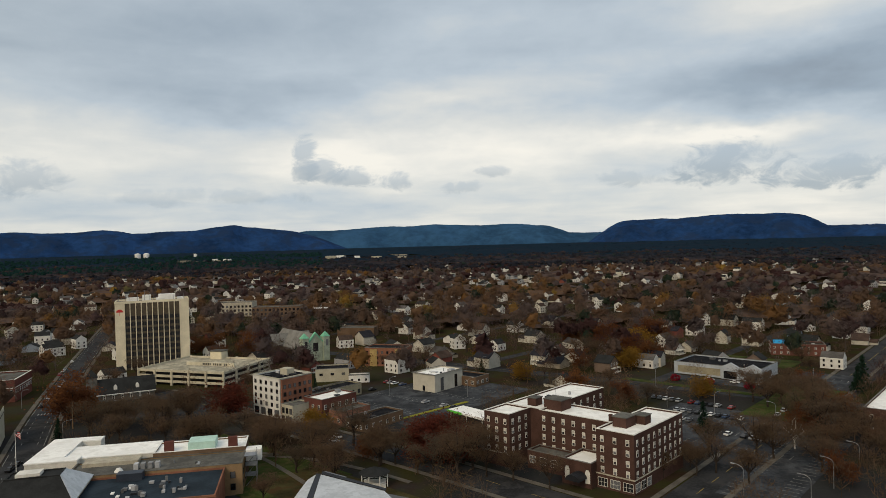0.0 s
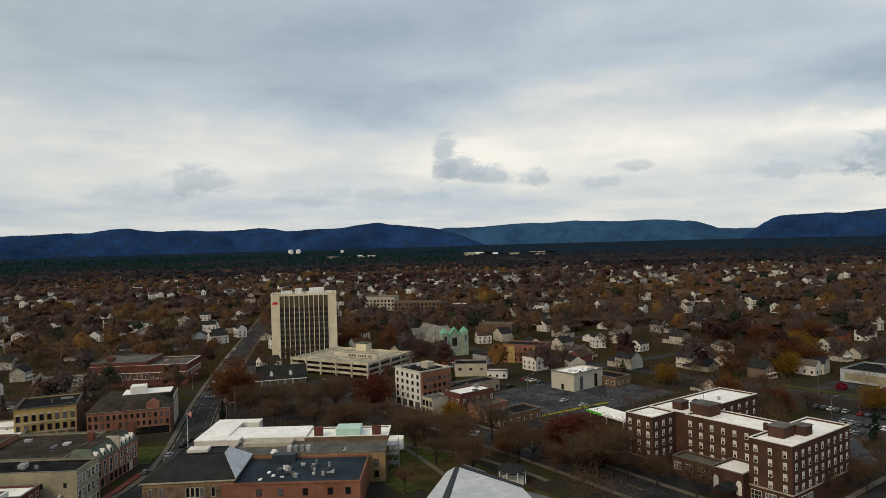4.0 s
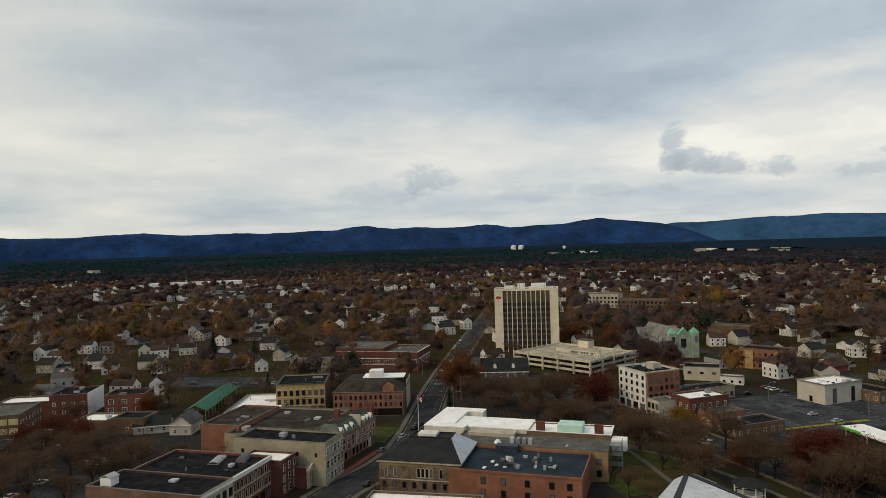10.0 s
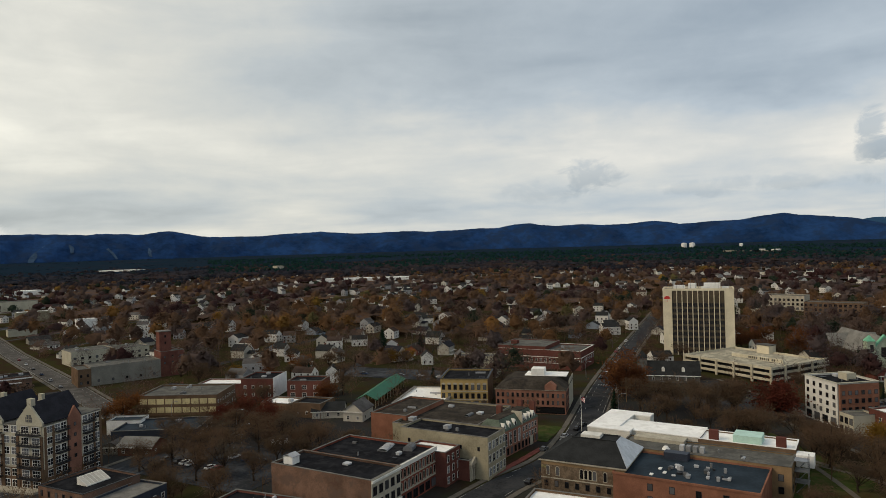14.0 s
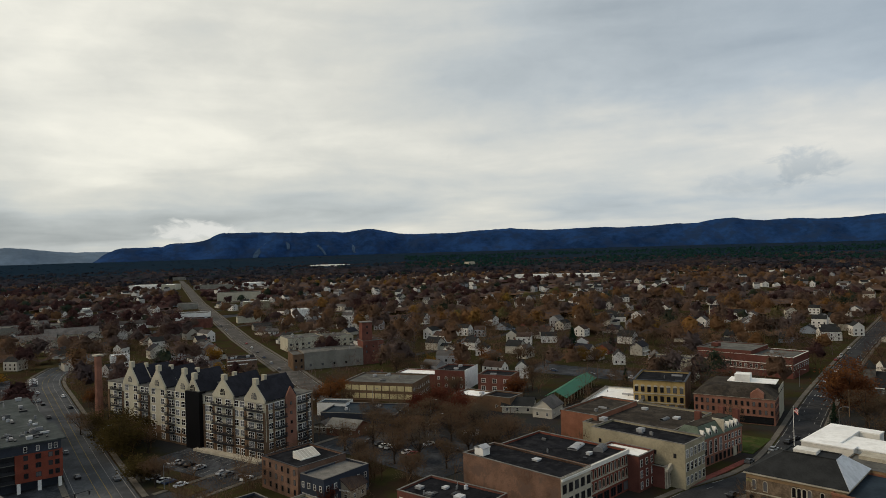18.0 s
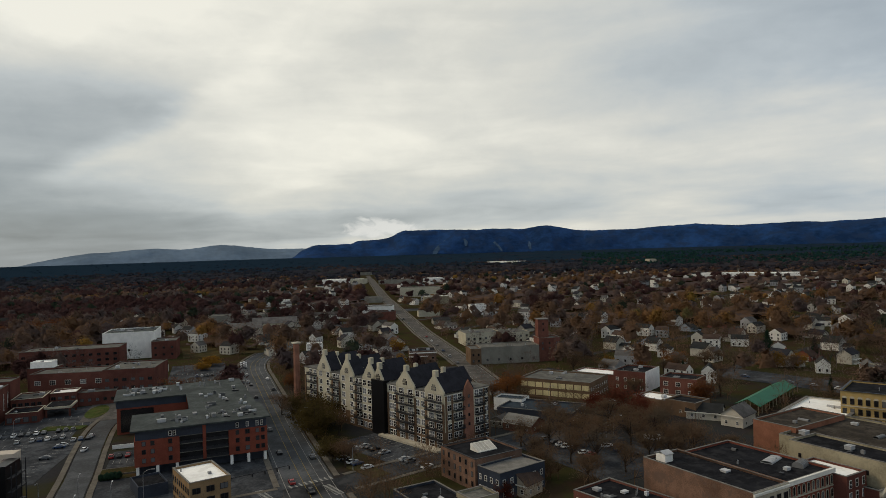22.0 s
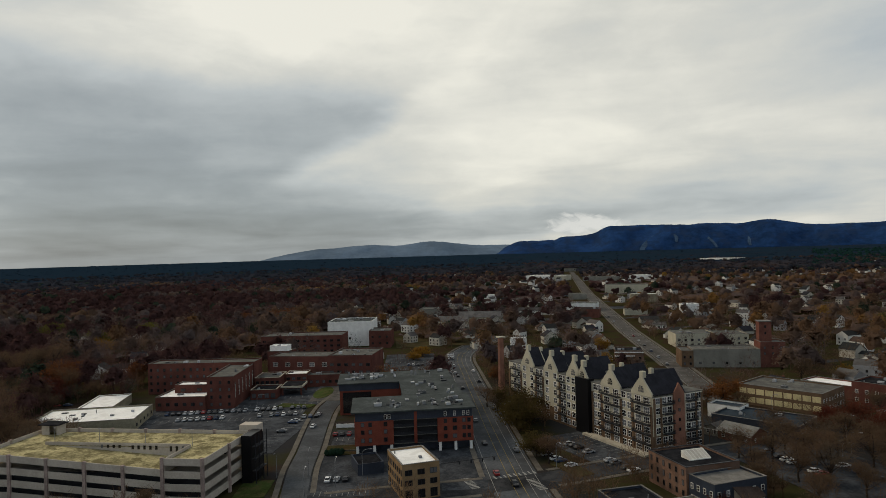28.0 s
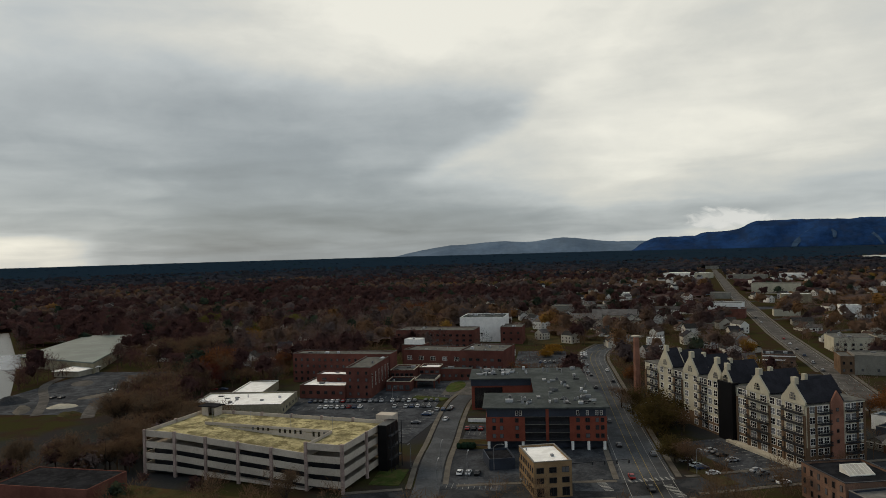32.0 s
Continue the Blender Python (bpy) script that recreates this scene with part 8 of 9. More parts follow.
# park and street trees in loose groups: kind, centre, spread, count, scale
r6 = random.Random(77)
for kind, cx, cy, sx, sy, n, sc_ in (("bare", -66, 240, 34, 20, 7, 1.2), ("bare", -20, 226, 26, 12, 7, 1.15), ("crimson", -2, 234, 6, 5, 3, 1.15), ("bare", -122, 287, 16, 10, 4, 1.2), ("gold", -52, 270, 3, 3, 1, 0.9),
                                      ("russet", -150, 482, 26, 14, 6, 1.15), ("olive", -120, 470, 20, 12, 3, 1.0), ("gold", 98, 388, 6, 6, 2, 1.05), ("russet", 112, 404, 9, 8, 4, 1.1), ("gold", 120, 440, 14, 12, 3, 1.15), ("russet", 98, 470, 14, 10, 3, 1.1), ("russet", 145, 486, 14, 8, 3, 1.1),
                                      ("bare", -285, -196, 18, 14, 12, 1.15), ("bare", -325, -222, 16, 12, 7, 1.0), ("bare", -240, -178, 14, 8, 2, 1.0), ("bare", 132, 252, 14, 26, 8, 1.15),
                                      ("bare", -350, -208, 36, 14, 8, 1.2), ("russet", -385, -222, 22, 14, 4, 1.2), ("crimson", -368, -214, 20, 12, 3, 1.1), ("bare", -440, -268, 26, 16, 6, 1.3), ("willow", -574, -292, 9, 6, 2, 1.3), ("willow", -632, -270, 9, 6, 2, 1.3), ("willow", -650, -376, 9, 6, 2, 1.3)):
    for _ in range(n):
        x, y = cx + r6.uniform(-sx, sx), cy + r6.uniform(-sy, sy)
        if is_clear(x, y, -4.0) and not in_car_park(x, y):
            tree(kind, x, y, sc_ * r6.uniform(0.85, 1.12), r6.uniform(1.05, 1.35))


def plant_trees():
    r4 = random.Random(21)
    n = 0
    tries = 0
    # thicket on the bank below the parking garage
    for _ in range(60):
        x, y = r4.uniform(-290, -212), r4.uniform(-225, -158)
        if is_clear(x, y, 0):
            tree("bare" if r4.random() < 0.93 else "russet", x, y, r4.uniform(0.75, 1.0), 1.2)
            n += 1
    while n < 150 and tries < 8000:
        tries += 1
        r = 190 + 290 * r4.random() ** 0.7
        az = radians(r4.uniform(-33, 132))
        x, y = -math.sin(az) * r, math.cos(az) * r
        if not is_clear(x, y, 2.5) or any((x - u) ** 2 + (y - v) ** 2 < 49 for u, v in TREES):
            continue
        kind = r4.choices(("bare", "russet", "gold", "crimson", "evergreen"), (66, 18, 5, 3, 8))[0]
        tree(kind, x, y, r4.uniform(0.6, 0.95), r4.uniform(0.9, 1.25))
        n += 1


plant_trees()


def all_clear(x, y, pad):
    """The points that lie outside every kept-clear plot."""
    keep = np.ones(len(x), bool)
    for ox, oy, c, s, w, d in CLEAR:
        u, v = (x - ox) * c + (y - oy) * s, -(x - ox) * s + (y - oy) * c
        keep &= ~((u > -pad) & (u < w + pad) & (v > -pad) & (v < d + pad))
    return keep


def crown_core(rings, sides):
    """Unit dome: an apex and rings of points, and its triangles."""
    pts, tris = [(0.0, 0.0, 1.0)], []
    for j in range(rings):
        t = (j + 1) / rings * 2.1
        for k in range(sides):
            a = 2 * math.pi * (k + 0.5 * j) / sides
            pts.append((math.sin(t) * math.cos(a), math.sin(t) * math.sin(a), math.cos(t)))
    for k in range(sides):
        tris.append((0, 1 + k, 1 + (k + 1) % sides))
        for j in range(rings - 1):
            p, q = 1 + j * sides, 1 + (j + 1) * sides
            tris += [(p + k, q + k, p + (k + 1) % sides), (p + (k + 1) % sides, q + k, q + (k + 1) % sides)]
    return np.array(pts), np.array(tris)


def woods(name, label, mat, count, r0, r1, tris, size, power, seed, check=True, az=(-36, 136), clump=0.0, leaf=0.4, twiggy=False, tall=1.0, core=(3, 6), shift=0.0, twig=0.07, full=(0.30, 0.66), lift=0.55):
    """Many crowns in one mesh: each a lumpy mass of branches with leaf blades all over it, or a cloud of twigs on forked stems."""
    g = np.random.default_rng(seed)
    r = r0 + (r1 - r0) * g.random(count * 3) ** power
    a = np.radians(g.uniform(az[0], az[1], count * 3))
    x, y = -np.sin(a) * r, np.cos(a) * r
    if clump:
        keep = np.array([noise.noise((px * clump, py * clump, seed)) > -0.22 for px, py in zip(x, y)])
        x, y = x[keep], y[keep]
    if check:
        keep = all_clear(x, y, 1.5)
        x, y = x[keep], y[keep]
    x, y = x[:count], y[:count]
    n = len(x)
    rr = np.hypot(x, y)
    t = np.clip((rr - 1800) / 3100, 0, 1)
    z0 = 34 * t * t * (3 - 2 * t)
    s = g.uniform(size[0], size[1], n)
    # each tree's autumn colour: chance, and the mood of the neighbourhood
    mood = np.array([noise.noise((px * 0.0042, py * 0.0042, 4.0)) + 0.7 * noise.noise((px * 0.014, py * 0.014, 9.0)) for px, py in zip(x, y)])
    bearing = np.degrees(np.arctan2(-x, y))
    deep = np.clip((bearing - 62) / 36, 0, 1) * 0.26 + np.clip((bearing - 92) / 14, 0, 1) * 0.08 + np.clip((34 - bearing) / 20, 0, 1) * 0.05
    tint = np.clip(0.235 + g.normal(size=n) * 0.08 + mood * 0.62 + shift - deep + (g.random(n) < 0.07) * 0.28, 0.0, 0.90)
    tint[g.random(n) < 0.06] = 0.99
    c = g.normal(size=(n, tris, 3))
    c /= np.linalg.norm(c, axis=2, keepdims=True)
    if not twiggy:
        c[:, :, 2] = np.abs(c[:, :, 2]) * 1.1 - 0.25
    lump = 1 + 0.28 * np.sin(c[:, :, 0:1] * 5 + g.uniform(0, 6, (n, 1, 1))) * np.cos(c[:, :, 1:2] * 4 + g.uniform(0, 6, (n, 1, 1)))
    base = np.stack([x, y, z0 + s * (lift + tall)], 1)[:, None, :]
    reach = (0.45 + 0.55 * g.random((n, tris, 1))) if twiggy else (0.55 + 0.60 * g.random((n, tris, 1)) ** 1.2)
    ctr = c * reach * lump * s[:, None, None] * np.array([1.0, 1.0, tall]) + base
    faces = None
    if twiggy:
        # thin blades, mostly rising and spreading outward
        d1 = c * 0.6 + g.normal(size=(n, tris, 3)) * 0.5 + np.array([0, 0, 0.5])
        d2 = np.cross(d1, g.normal(size=(n, tris, 3)))
        d2 /= np.linalg.norm(d2, axis=2, keepdims=True) + 1e-6
        v = np.stack([ctr - d2 * twig, ctr + d2 * twig, ctr + d1 * (1.2 + 4 * twig)], 2)
        # a stem and five forks for every tree
        foot = np.stack([x, y, z0], 1)[:, None, :]
        ends = foot + np.concatenate([np.tile(np.array([[[0.0, 0.0, 1.9]]]), (n, 1, 1)), g.normal(size=(n, 5, 3)) * np.array([0.55, 0.55, 0.2]) + np.array([0, 0, 1.5])], 1) * s[:, None, None]
        wid = g.normal(size=(n, 6, 3)) * np.array([1, 1, 0.0])
        wid /= np.linalg.norm(wid, axis=2, keepdims=True)
        rise = np.array([0, 0.5, 0.5, 0.55, 0.6, 0.6])[None, :, None] * np.array([0, 0, 1.0]) * s[:, None, None]
        stems = np.stack([foot + rise - wid * 0.2, foot + rise + wid * 0.2, ends], 2)
        v = np.concatenate([v, stems], 1)
        per = v.shape[1] * 3
        v = v.reshape(-1, 3)
        faces = np.arange(len(v), dtype=np.int32)
        shade = np.repeat(tint, per)
    else:
        # leaf masses lie along the crown's surface
        up = c * 0.8 + g.normal(size=(n, tris, 3)) * 0.25 + np.array([0, 0, 0.6])
        t1 = np.cross(up, g.normal(size=(n, tris, 3)))
        t1 /= np.linalg.norm(t1, axis=2, keepdims=True) + 1e-6
        t2 = np.cross(up, t1)
        t2 /= np.linalg.norm(t2, axis=2, keepdims=True) + 1e-6
        q = leaf * s[:, None, None] * g.uniform(0.6, 1.4, (n, tris, 1))
        v = np.stack([ctr + t1 * q, ctr - t1 * q * 0.5 + t2 * q * 0.87, ctr - t1 * q * 0.5 - t2 * q * 0.87], 2).reshape(-1, 3)
        pts, tri = crown_core(*core)
        k = len(pts)
        cv = pts[None] * g.uniform(full[0], full[1], (n, k, 1)) * s[:, None, None] * np.array([1.0, 1.0, tall]) + base + g.normal(size=(n, k, 3)) * 0.17 * s[:, None, None]
        faces = np.concatenate([np.arange(len(v)), (len(v) + np.arange(n)[:, None, None] * k + tri[None]).ravel()]).astype(np.int32)
        v = np.concatenate([v, cv.reshape(-1, 3)])
        shade = np.concatenate([np.repeat(tint, tris * 3), np.repeat(tint, k)])
    me = bpy.data.meshes.new(name)
    k = len(faces) // 3
    me.vertices.add(len(v))
    me.vertices.foreach_set("co", v.astype(np.float32).ravel())
    me.loops.add(3 * k)
    me.loops.foreach_set("vertex_index", faces)
    me.polygons.add(k)
    me.polygons.foreach_set("loop_start", np.arange(0, 3 * k, 3, dtype=np.int32))
    me.update(calc_edges=True)
    me.attributes.new("tint", "FLOAT", "POINT").data.foreach_set("value", shade.astype(np.float32))
    me.materials.append(M[mat])
    tagged(new(name, me), label, "woods", kind="stuff")


def far_roofs():
    """Pale roofs and walls of houses too far to pick apart, in one mesh."""
    g = random.Random(31)
    bm = bmesh.new()
    for _ in range(3300):
        r = 400 + 1600 * g.random() ** 2.3
        az = g.uniform(-33, 100)
        a = radians(az)
        x, y = -math.sin(a) * r, math.cos(a) * r
        if noise.noise((x * 0.006, y * 0.006, 3.0)) < -0.05 or not is_clear(x, y, 8):
            continue
        w, d, h = g.uniform(8, 15), g.uniform(7, 10), g.uniform(4.5, 7.5)
        m = pose(x, y, 0, 0, 0, g.choice((-42, 48, 22, 112)))
        CLEAR.append((x + math.sin(a) * 40 - math.cos(a) * 9, y - math.cos(a) * 40 - math.sin(a) * 9, math.cos(a), math.sin(a), 17.0, 48.0))
        p = [m @ Vector(q) for q in ((0, 0, 0), (w, 0, 0), (w, d, 0), (0, d, 0), (0, 0, h), (w, 0, h), (w, d, h), (0, d, h), (0, d / 2, h + 3), (w, d / 2, h + 3))]
        v = [bm.verts.new(q) for q in p]
        pale = g.choice((0, 0, 0, 1, 2))
        for f in ((0, 1, 5, 4), (1, 2, 6, 9, 5), (2, 3, 7, 6), (3, 0, 4, 8, 7)):
            bm.faces.new([v[i] for i in f]).material_index = pale
        slope = g.choice((3, 3, 4, 5))
        for f in ((4, 5, 9, 8), (6, 7, 8, 9)):
            bm.faces.new([v[i] for i in f]).material_index = slope
        if r < 1300:
            for wall, span, n in (("f", w, 3), ("b", w, 3), ("r", d, 2), ("l", d, 2)):
                for k in range(n):
                    for z in (1.0, 3.6)[: 1 if h < 5.2 else 2]:
                        c = span * (k + 0.5) / n
                        q = [(c - 0.5, z), (c + 0.5, z), (c + 0.5, z + 1.4), (c - 0.5, z + 1.4)]
                        place = {"f": lambda a, b: (a, -0.04, b), "b": lambda a, b: (w - a, d + 0.04, b), "r": lambda a, b: (w + 0.04, a, b), "l": lambda a, b: (-0.04, d - a, b)}[wall]
                        bm.faces.new([bm.verts.new(m @ Vector(place(*p))) for p in q]).material_index = 6
    tagged(new("far_houses", mesh_of("far_houses", bm, SIDING[0], SIDING[1], SIDING[2], "slate", "shingle", "brown_shingle", "black_glass")), "pale houses scattered through the distant trees", "houses", kind="stuff")


FAR_BUILDINGS = (
    ("low grey plaza with a long flat roof", (-780, -31), 81, 63, 26, 9.5, "grey_stucco", "grey_roof"),
    ("cream office block with grey roof", (-690, 12), 83, 42, 14, 11.7, "cream", "shingle"),
    ("cream office wing beside a car park", (-660, -9), 84, 29, 14, 10.7, "cream", "shingle"),
    ("white-fronted flat-roofed roadside store", (-821, 141.7), 70, 36, 22, 8.2, "white", "grey_roof"),
    ("grey flat-roofed store behind trees", (-992, 175), 76, 25, 30, 7.0, "grey_stucco", "grey_roof"),
    ("dark red brick roadside store", (-730, 140.6), 72, 20, 18, 9.3, "red_brick", "dark_roof"),
    ("grey-brown low shop beside the road", (-661, 111), 84, 27, 16, 6.3, "grey_stucco", "slate"),
    ("long pale flat-roofed store beside the far road", (-1657, 192), 54, 62, 40, 9.8, "white", "white_roof"),
    ("pale low store at the end of the road", (-1578, 247), 63, 29, 40, 11.2, "cream", "white_roof"),
    ("pale flat-roofed offices with window bands", (-1081, 248.6), 64, 62, 24, 14.5, "cream", "grey_roof"),
    ("low store with a bright white roof", (-907, 242), 78, 34, 18, 10.6, "tan_stucco", "white_roof"),
    ("white store by the far junction", (-1549, 412), 62, 39, 40, 7.8, "white", "white_roof"),
    ("white two-storey workshop among trees", (-732, 249), 82, 18, 14, 11.0, "white", "white_roof"),
    ("pale painted works with tall windows", (-502, 166), 87, 28, 22, 9.4, "cream", "grey_roof"),
    ("pale painted works wing with a pale roof", (-503, 195), 87, 24, 22, 8.0, "cream", "grey_roof"),
    ("white flat-roofed annex by the chimney", (-515, 47), 87, 12, 9, 7.6, "white", "white_roof"),
    ("white row of town houses with grey roofs", (-783, 74), 81, 47, 12, 6.9, "white", "shingle"),
    ("dark brick store with white fascia bands", (-450.4, 108.9), 78.5, 18, 16, 6.4, "dull_brick", "dark_roof"),
    ("cream gabled shop by the far road", (-493.5, 92), 77.5, 11.6, 12, 7.4, "cream", "shingle"),
    ("low pale store among trees", (-1058, 49), 75, 25, 20, 5.1, "white", "white_roof"),
    ("grey low shed beside the road", (-745, 192), 82, 24, 14, 5.8, "cream", "grey_roof"),
    ("low shop with a dark roof beside the road", (-662, 186), 84, 17, 14, 5.6, "grey_stucco", "slate"),
    ("pale low house block", (-930, 94), 78, 22, 14, 6.7, "white", "shingle"),
    ("pale store beyond the road", (-1523, 302), 64, 74, 30, 8.4, "grey_stucco", "grey_roof"),
    ("pale roofs of a far school", (-2565, 945), 37, 145, 60, 19.7, "white", "white_roof"),
    # added block: hides the black open edge of the brush sheet from the camera
    ("pale low building at the end of the avenue", (-2112, 362), 80, 46, 20, 9.5, "grey_stucco", "white_roof"),
    ("white low building in the trees", (-615, 182), 85, 13, 14, 4.8, "white", "shingle"),
)
for lab, a, ang, w, d, h, wall, roof in FAR_BUILDINGS:
    pitched = roof in ("shingle", "slate")
    rows = (("fr", max(3, int(w / 4.5)), 3, (1.0,) if h < 8 else (1.0, 4.4), 1.7, 1.6, "dark"),) if a[0] > -720 and wall not in ("limestone", "grey_stucco") else ()
    fb = block("store" if not pitched else "roadside_building", lab, "building", a, ang, w, d, h if not pitched else h * 0.7, wall, roof, rows, parapet=0.5 if not pitched else 0.05, units=4 if not pitched and a[0] > -900 else 0, front=22 if a[0] > -1100 else 60)
    if "fascia bands" in lab:
        part("fascia", boxes((-0.2, w + 0.2, -0.5, 0, h - 1.0, h - 0.4), (-0.2, w * 0.7, -1.8, 0, 3.2, 3.6)), "white", fb)
    if pitched:
        bm = bmesh.new()
        gable_roof(bm, 0, w, 0, d, h * 0.7 + 0.1, h * 0.42, 0.5, 0.2, "x")
        part("pitched_roof", bm, roof, fb)
        for k in (0.0, w - 0.3):
            bm = bmesh.new()
            v = [[bm.verts.new((k + o, y, z)) for y, z in ((0, h * 0.7 + 0.05), (d, h * 0.7 + 0.05), (d / 2, h * 1.1))] for o in (0, 0.3)]
            slab(bm, v[0], v[1])
            part("gable_end", bm, wall, fb)
for lab, c, ang, w, d in (("car park before the cream offices", (-655, 12), 84, 48, 26), ("old car park by the town houses", (-690, 78), 84, 22, 50), ("narrow car park between trees", (-680, 100), 84, 16, 60), ("car park of the long plaza", (-765, -25), 82, 60, 20),
                          ("car park beside the white works", (-470, 168), 87, 50, 24), ("store car park beside the far road", (-830, 190), 79, 34, 30), ("store car park along the far road", (-985, 240), 76, 50, 34)):
    m = at(c, ang)
    strip("car_park", lab, [tuple((m @ Vector((0, d / 2, 0))).xy), tuple((m @ Vector((w, d / 2, 0))).xy)], d, "lot", 0.022, category="car park")

for lab, a, ang, w, d, h, k in (("long white warehouse among far trees", (-1225, 922), 44.6, 200, 40, 8, "white"), ("pale three-storey flat-roofed school beyond the houses", (-247, 737), 1, 41, 20, 14.6, "limestone"), ("brown brick flat-roofed school wing", (-193.4, 690.5), 2, 48, 18, 13, "brown_brick"), ("low brown hall with a white roof", (-148, 702), 2, 37, 20, 9, "brown_brick"),
                                ("dark brick flat-roofed store among houses", (-86.6, 552.9), -8, 30, 16, 7, "brown_brick"),
                                ("bright white shed below the mountain", (-2050, 1220), 60, 70, 40, 10, "white")):
    block("far_building", lab, "building", a, ang, w, d, h, k, "white_roof" if k == "white" or "white roof" in lab else "grey_roof", (("f", int(w / 4), 0, R(3, 1.2, 4.2), 2.2, 2.4, "dark"),) if "school" in lab else (), front=32 if a[1] < 1500 else 320)

r7 = random.Random(9)
for cx, cy, sx, sy, n in ((-330, 2850, 190, 200, 11), (-1000, 2750, 120, 120, 5), (-2000, 1290, 60, 50, 2)):
    for _ in range(n):
        pale = r7.choice(("white", "limestone", "grey_stucco"))
        block("far_building", "pale low works buildings far off in the valley", "building", (cx + r7.uniform(-sx, sx), cy + r7.uniform(-sy, sy)), r7.uniform(-20, 30), r7.uniform(18, 46), 24, r7.uniform(20, 27), pale, "white_roof" if pale == "white" else "grey_roof", (), cap=None, front=70)
far_roofs()


def undergrowth(name, label, mat, r0, r1, cell, low, high, seed, shift):
    """A bumpy sheet of bushes and saplings that fills the ground between the trees, open at every kept-clear plot."""
    g = np.random.default_rng(seed)
    n_r, n_a = int((r1 - r0) / cell), int(radians(172) * (r0 + r1) / 2 / cell)
    rr = np.linspace(r0, r1, n_r)[:, None] + g.uniform(-0.4, 0.4, (n_r, n_a)) * cell
    aa = np.radians(np.linspace(-36, 136, n_a))[None, :] + g.uniform(-0.4, 0.4, (n_r, n_a)) * radians(172) / n_a
    x, y = (-np.sin(aa) * rr).ravel(), (np.cos(aa) * rr).ravel()
    t = np.clip((rr.ravel() - 1800) / 3100, 0, 1)
    free = all_clear(x, y, cell * 0.3)
    z = 34 * t * t * (3 - 2 * t) + g.uniform(low, high, n_r * n_a)
    i = (np.arange(n_r - 1)[:, None] * n_a + np.arange(n_a - 1)[None, :]).ravel()
    quads = np.stack([i, i + n_a, i + n_a + 1, i + 1], 1)
    quads = quads[free[quads].sum(1) == 4]
    me = bpy.data.meshes.new(name)
    me.from_pydata(np.stack([x, y, z], 1).tolist(), [], quads.tolist())
    mood = np.array([noise.noise((px * 0.0042, py * 0.0042, 4.0)) + 0.7 * noise.noise((px * 0.014, py * 0.014, 9.0)) for px, py in zip(x, y)])
    bearing = np.degrees(np.arctan2(-x, y))
    deep = np.clip((bearing - 62) / 36, 0, 1) * 0.26 + np.clip((bearing - 92) / 14, 0, 1) * 0.08 + np.clip((34 - bearing) / 20, 0, 1) * 0.05
    me.attributes.new("tint", "FLOAT", "POINT").data.foreach_set("value", np.clip(0.26 + mood * 0.35 + g.normal(size=len(x)) * 0.10 + shift - deep, 0, 0.85).astype(np.float32))
    me.materials.append(M[mat])
    tagged(new(name, me), label, "undergrowth", kind="stuff")


undergrowth("undergrowth", "brown bushes and saplings between the town trees", "woods", 560, 1950, 9.0, 2.5, 5.5, 41, 0.0)
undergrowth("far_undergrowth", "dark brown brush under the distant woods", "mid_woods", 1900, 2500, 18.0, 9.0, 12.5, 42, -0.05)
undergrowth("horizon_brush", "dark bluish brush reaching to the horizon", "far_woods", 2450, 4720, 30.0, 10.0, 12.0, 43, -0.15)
woods("bare_trees", "bare grey-brown trees with fine twigs along streets and yards", "twigs", 1300, 185, 640, 190, (2.8, 4.6), 0.8, 12, twiggy=True)
woods("garden_trees", "bare brown garden trees close around the houses", "woods", 1000, 330, 900, 190, (4.4, 7.6), 0.9, 19, twiggy=True, twig=0.10, tall=1.2, shift=-0.02)
woods("thicket", "dense russet and brown thicket on the bank by the garage", "woods", 60, 226, 318, 110, (2.4, 4.4), 0.8, 15, az=(121, 137), leaf=0.13, core=(4, 7), shift=-0.12)
woods("river_trees", "bare brown trees round the yard and the houses by the river", "woods", 620, 330, 760, 130, (3.4, 5.8), 0.9, 31, twiggy=True, twig=0.11, az=(108, 137))
woods("town_trees", "brown and russet autumn trees among the houses", "woods", 760, 345, 850, 400, (5.2, 8.6), 0.85, 3, leaf=0.075, core=(5, 8), full=(0.32, 0.68), tall=1.2, shift=0.10)
woods("bare_woods", "bare grey-brown woods around the houses", "woods", 2400, 620, 1800, 110, (4.6, 8.0), 0.85, 14, leaf=0.12, tall=0.85, core=(4, 7), full=(0.45, 0.85), lift=0.25, shift=-0.10)
woods("west_woods", "unbroken brown and maroon woods on the western plain", "woods", 2900, 660, 2000, 76, (5.2, 9.0), 0.75, 24, leaf=0.12, tall=0.85, core=(4, 7), full=(0.50, 0.88), lift=0.25, az=(88, 137))
woods("town_woods", "autumn woods of brown, russet and gold crowns around the houses", "woods", 2500, 560, 1950, 110, (5.0, 8.8), 0.75, 4, leaf=0.11, tall=0.85, core=(4, 7), full=(0.50, 0.88), lift=0.25, shift=0.02)
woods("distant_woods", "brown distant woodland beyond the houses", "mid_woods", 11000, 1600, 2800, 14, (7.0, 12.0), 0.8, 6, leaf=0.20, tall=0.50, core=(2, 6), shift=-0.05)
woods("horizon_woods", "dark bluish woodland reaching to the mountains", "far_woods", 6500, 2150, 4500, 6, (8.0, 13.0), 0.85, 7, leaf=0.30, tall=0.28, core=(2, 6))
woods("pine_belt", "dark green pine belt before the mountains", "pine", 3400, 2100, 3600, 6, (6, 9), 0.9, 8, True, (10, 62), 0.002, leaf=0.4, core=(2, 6))

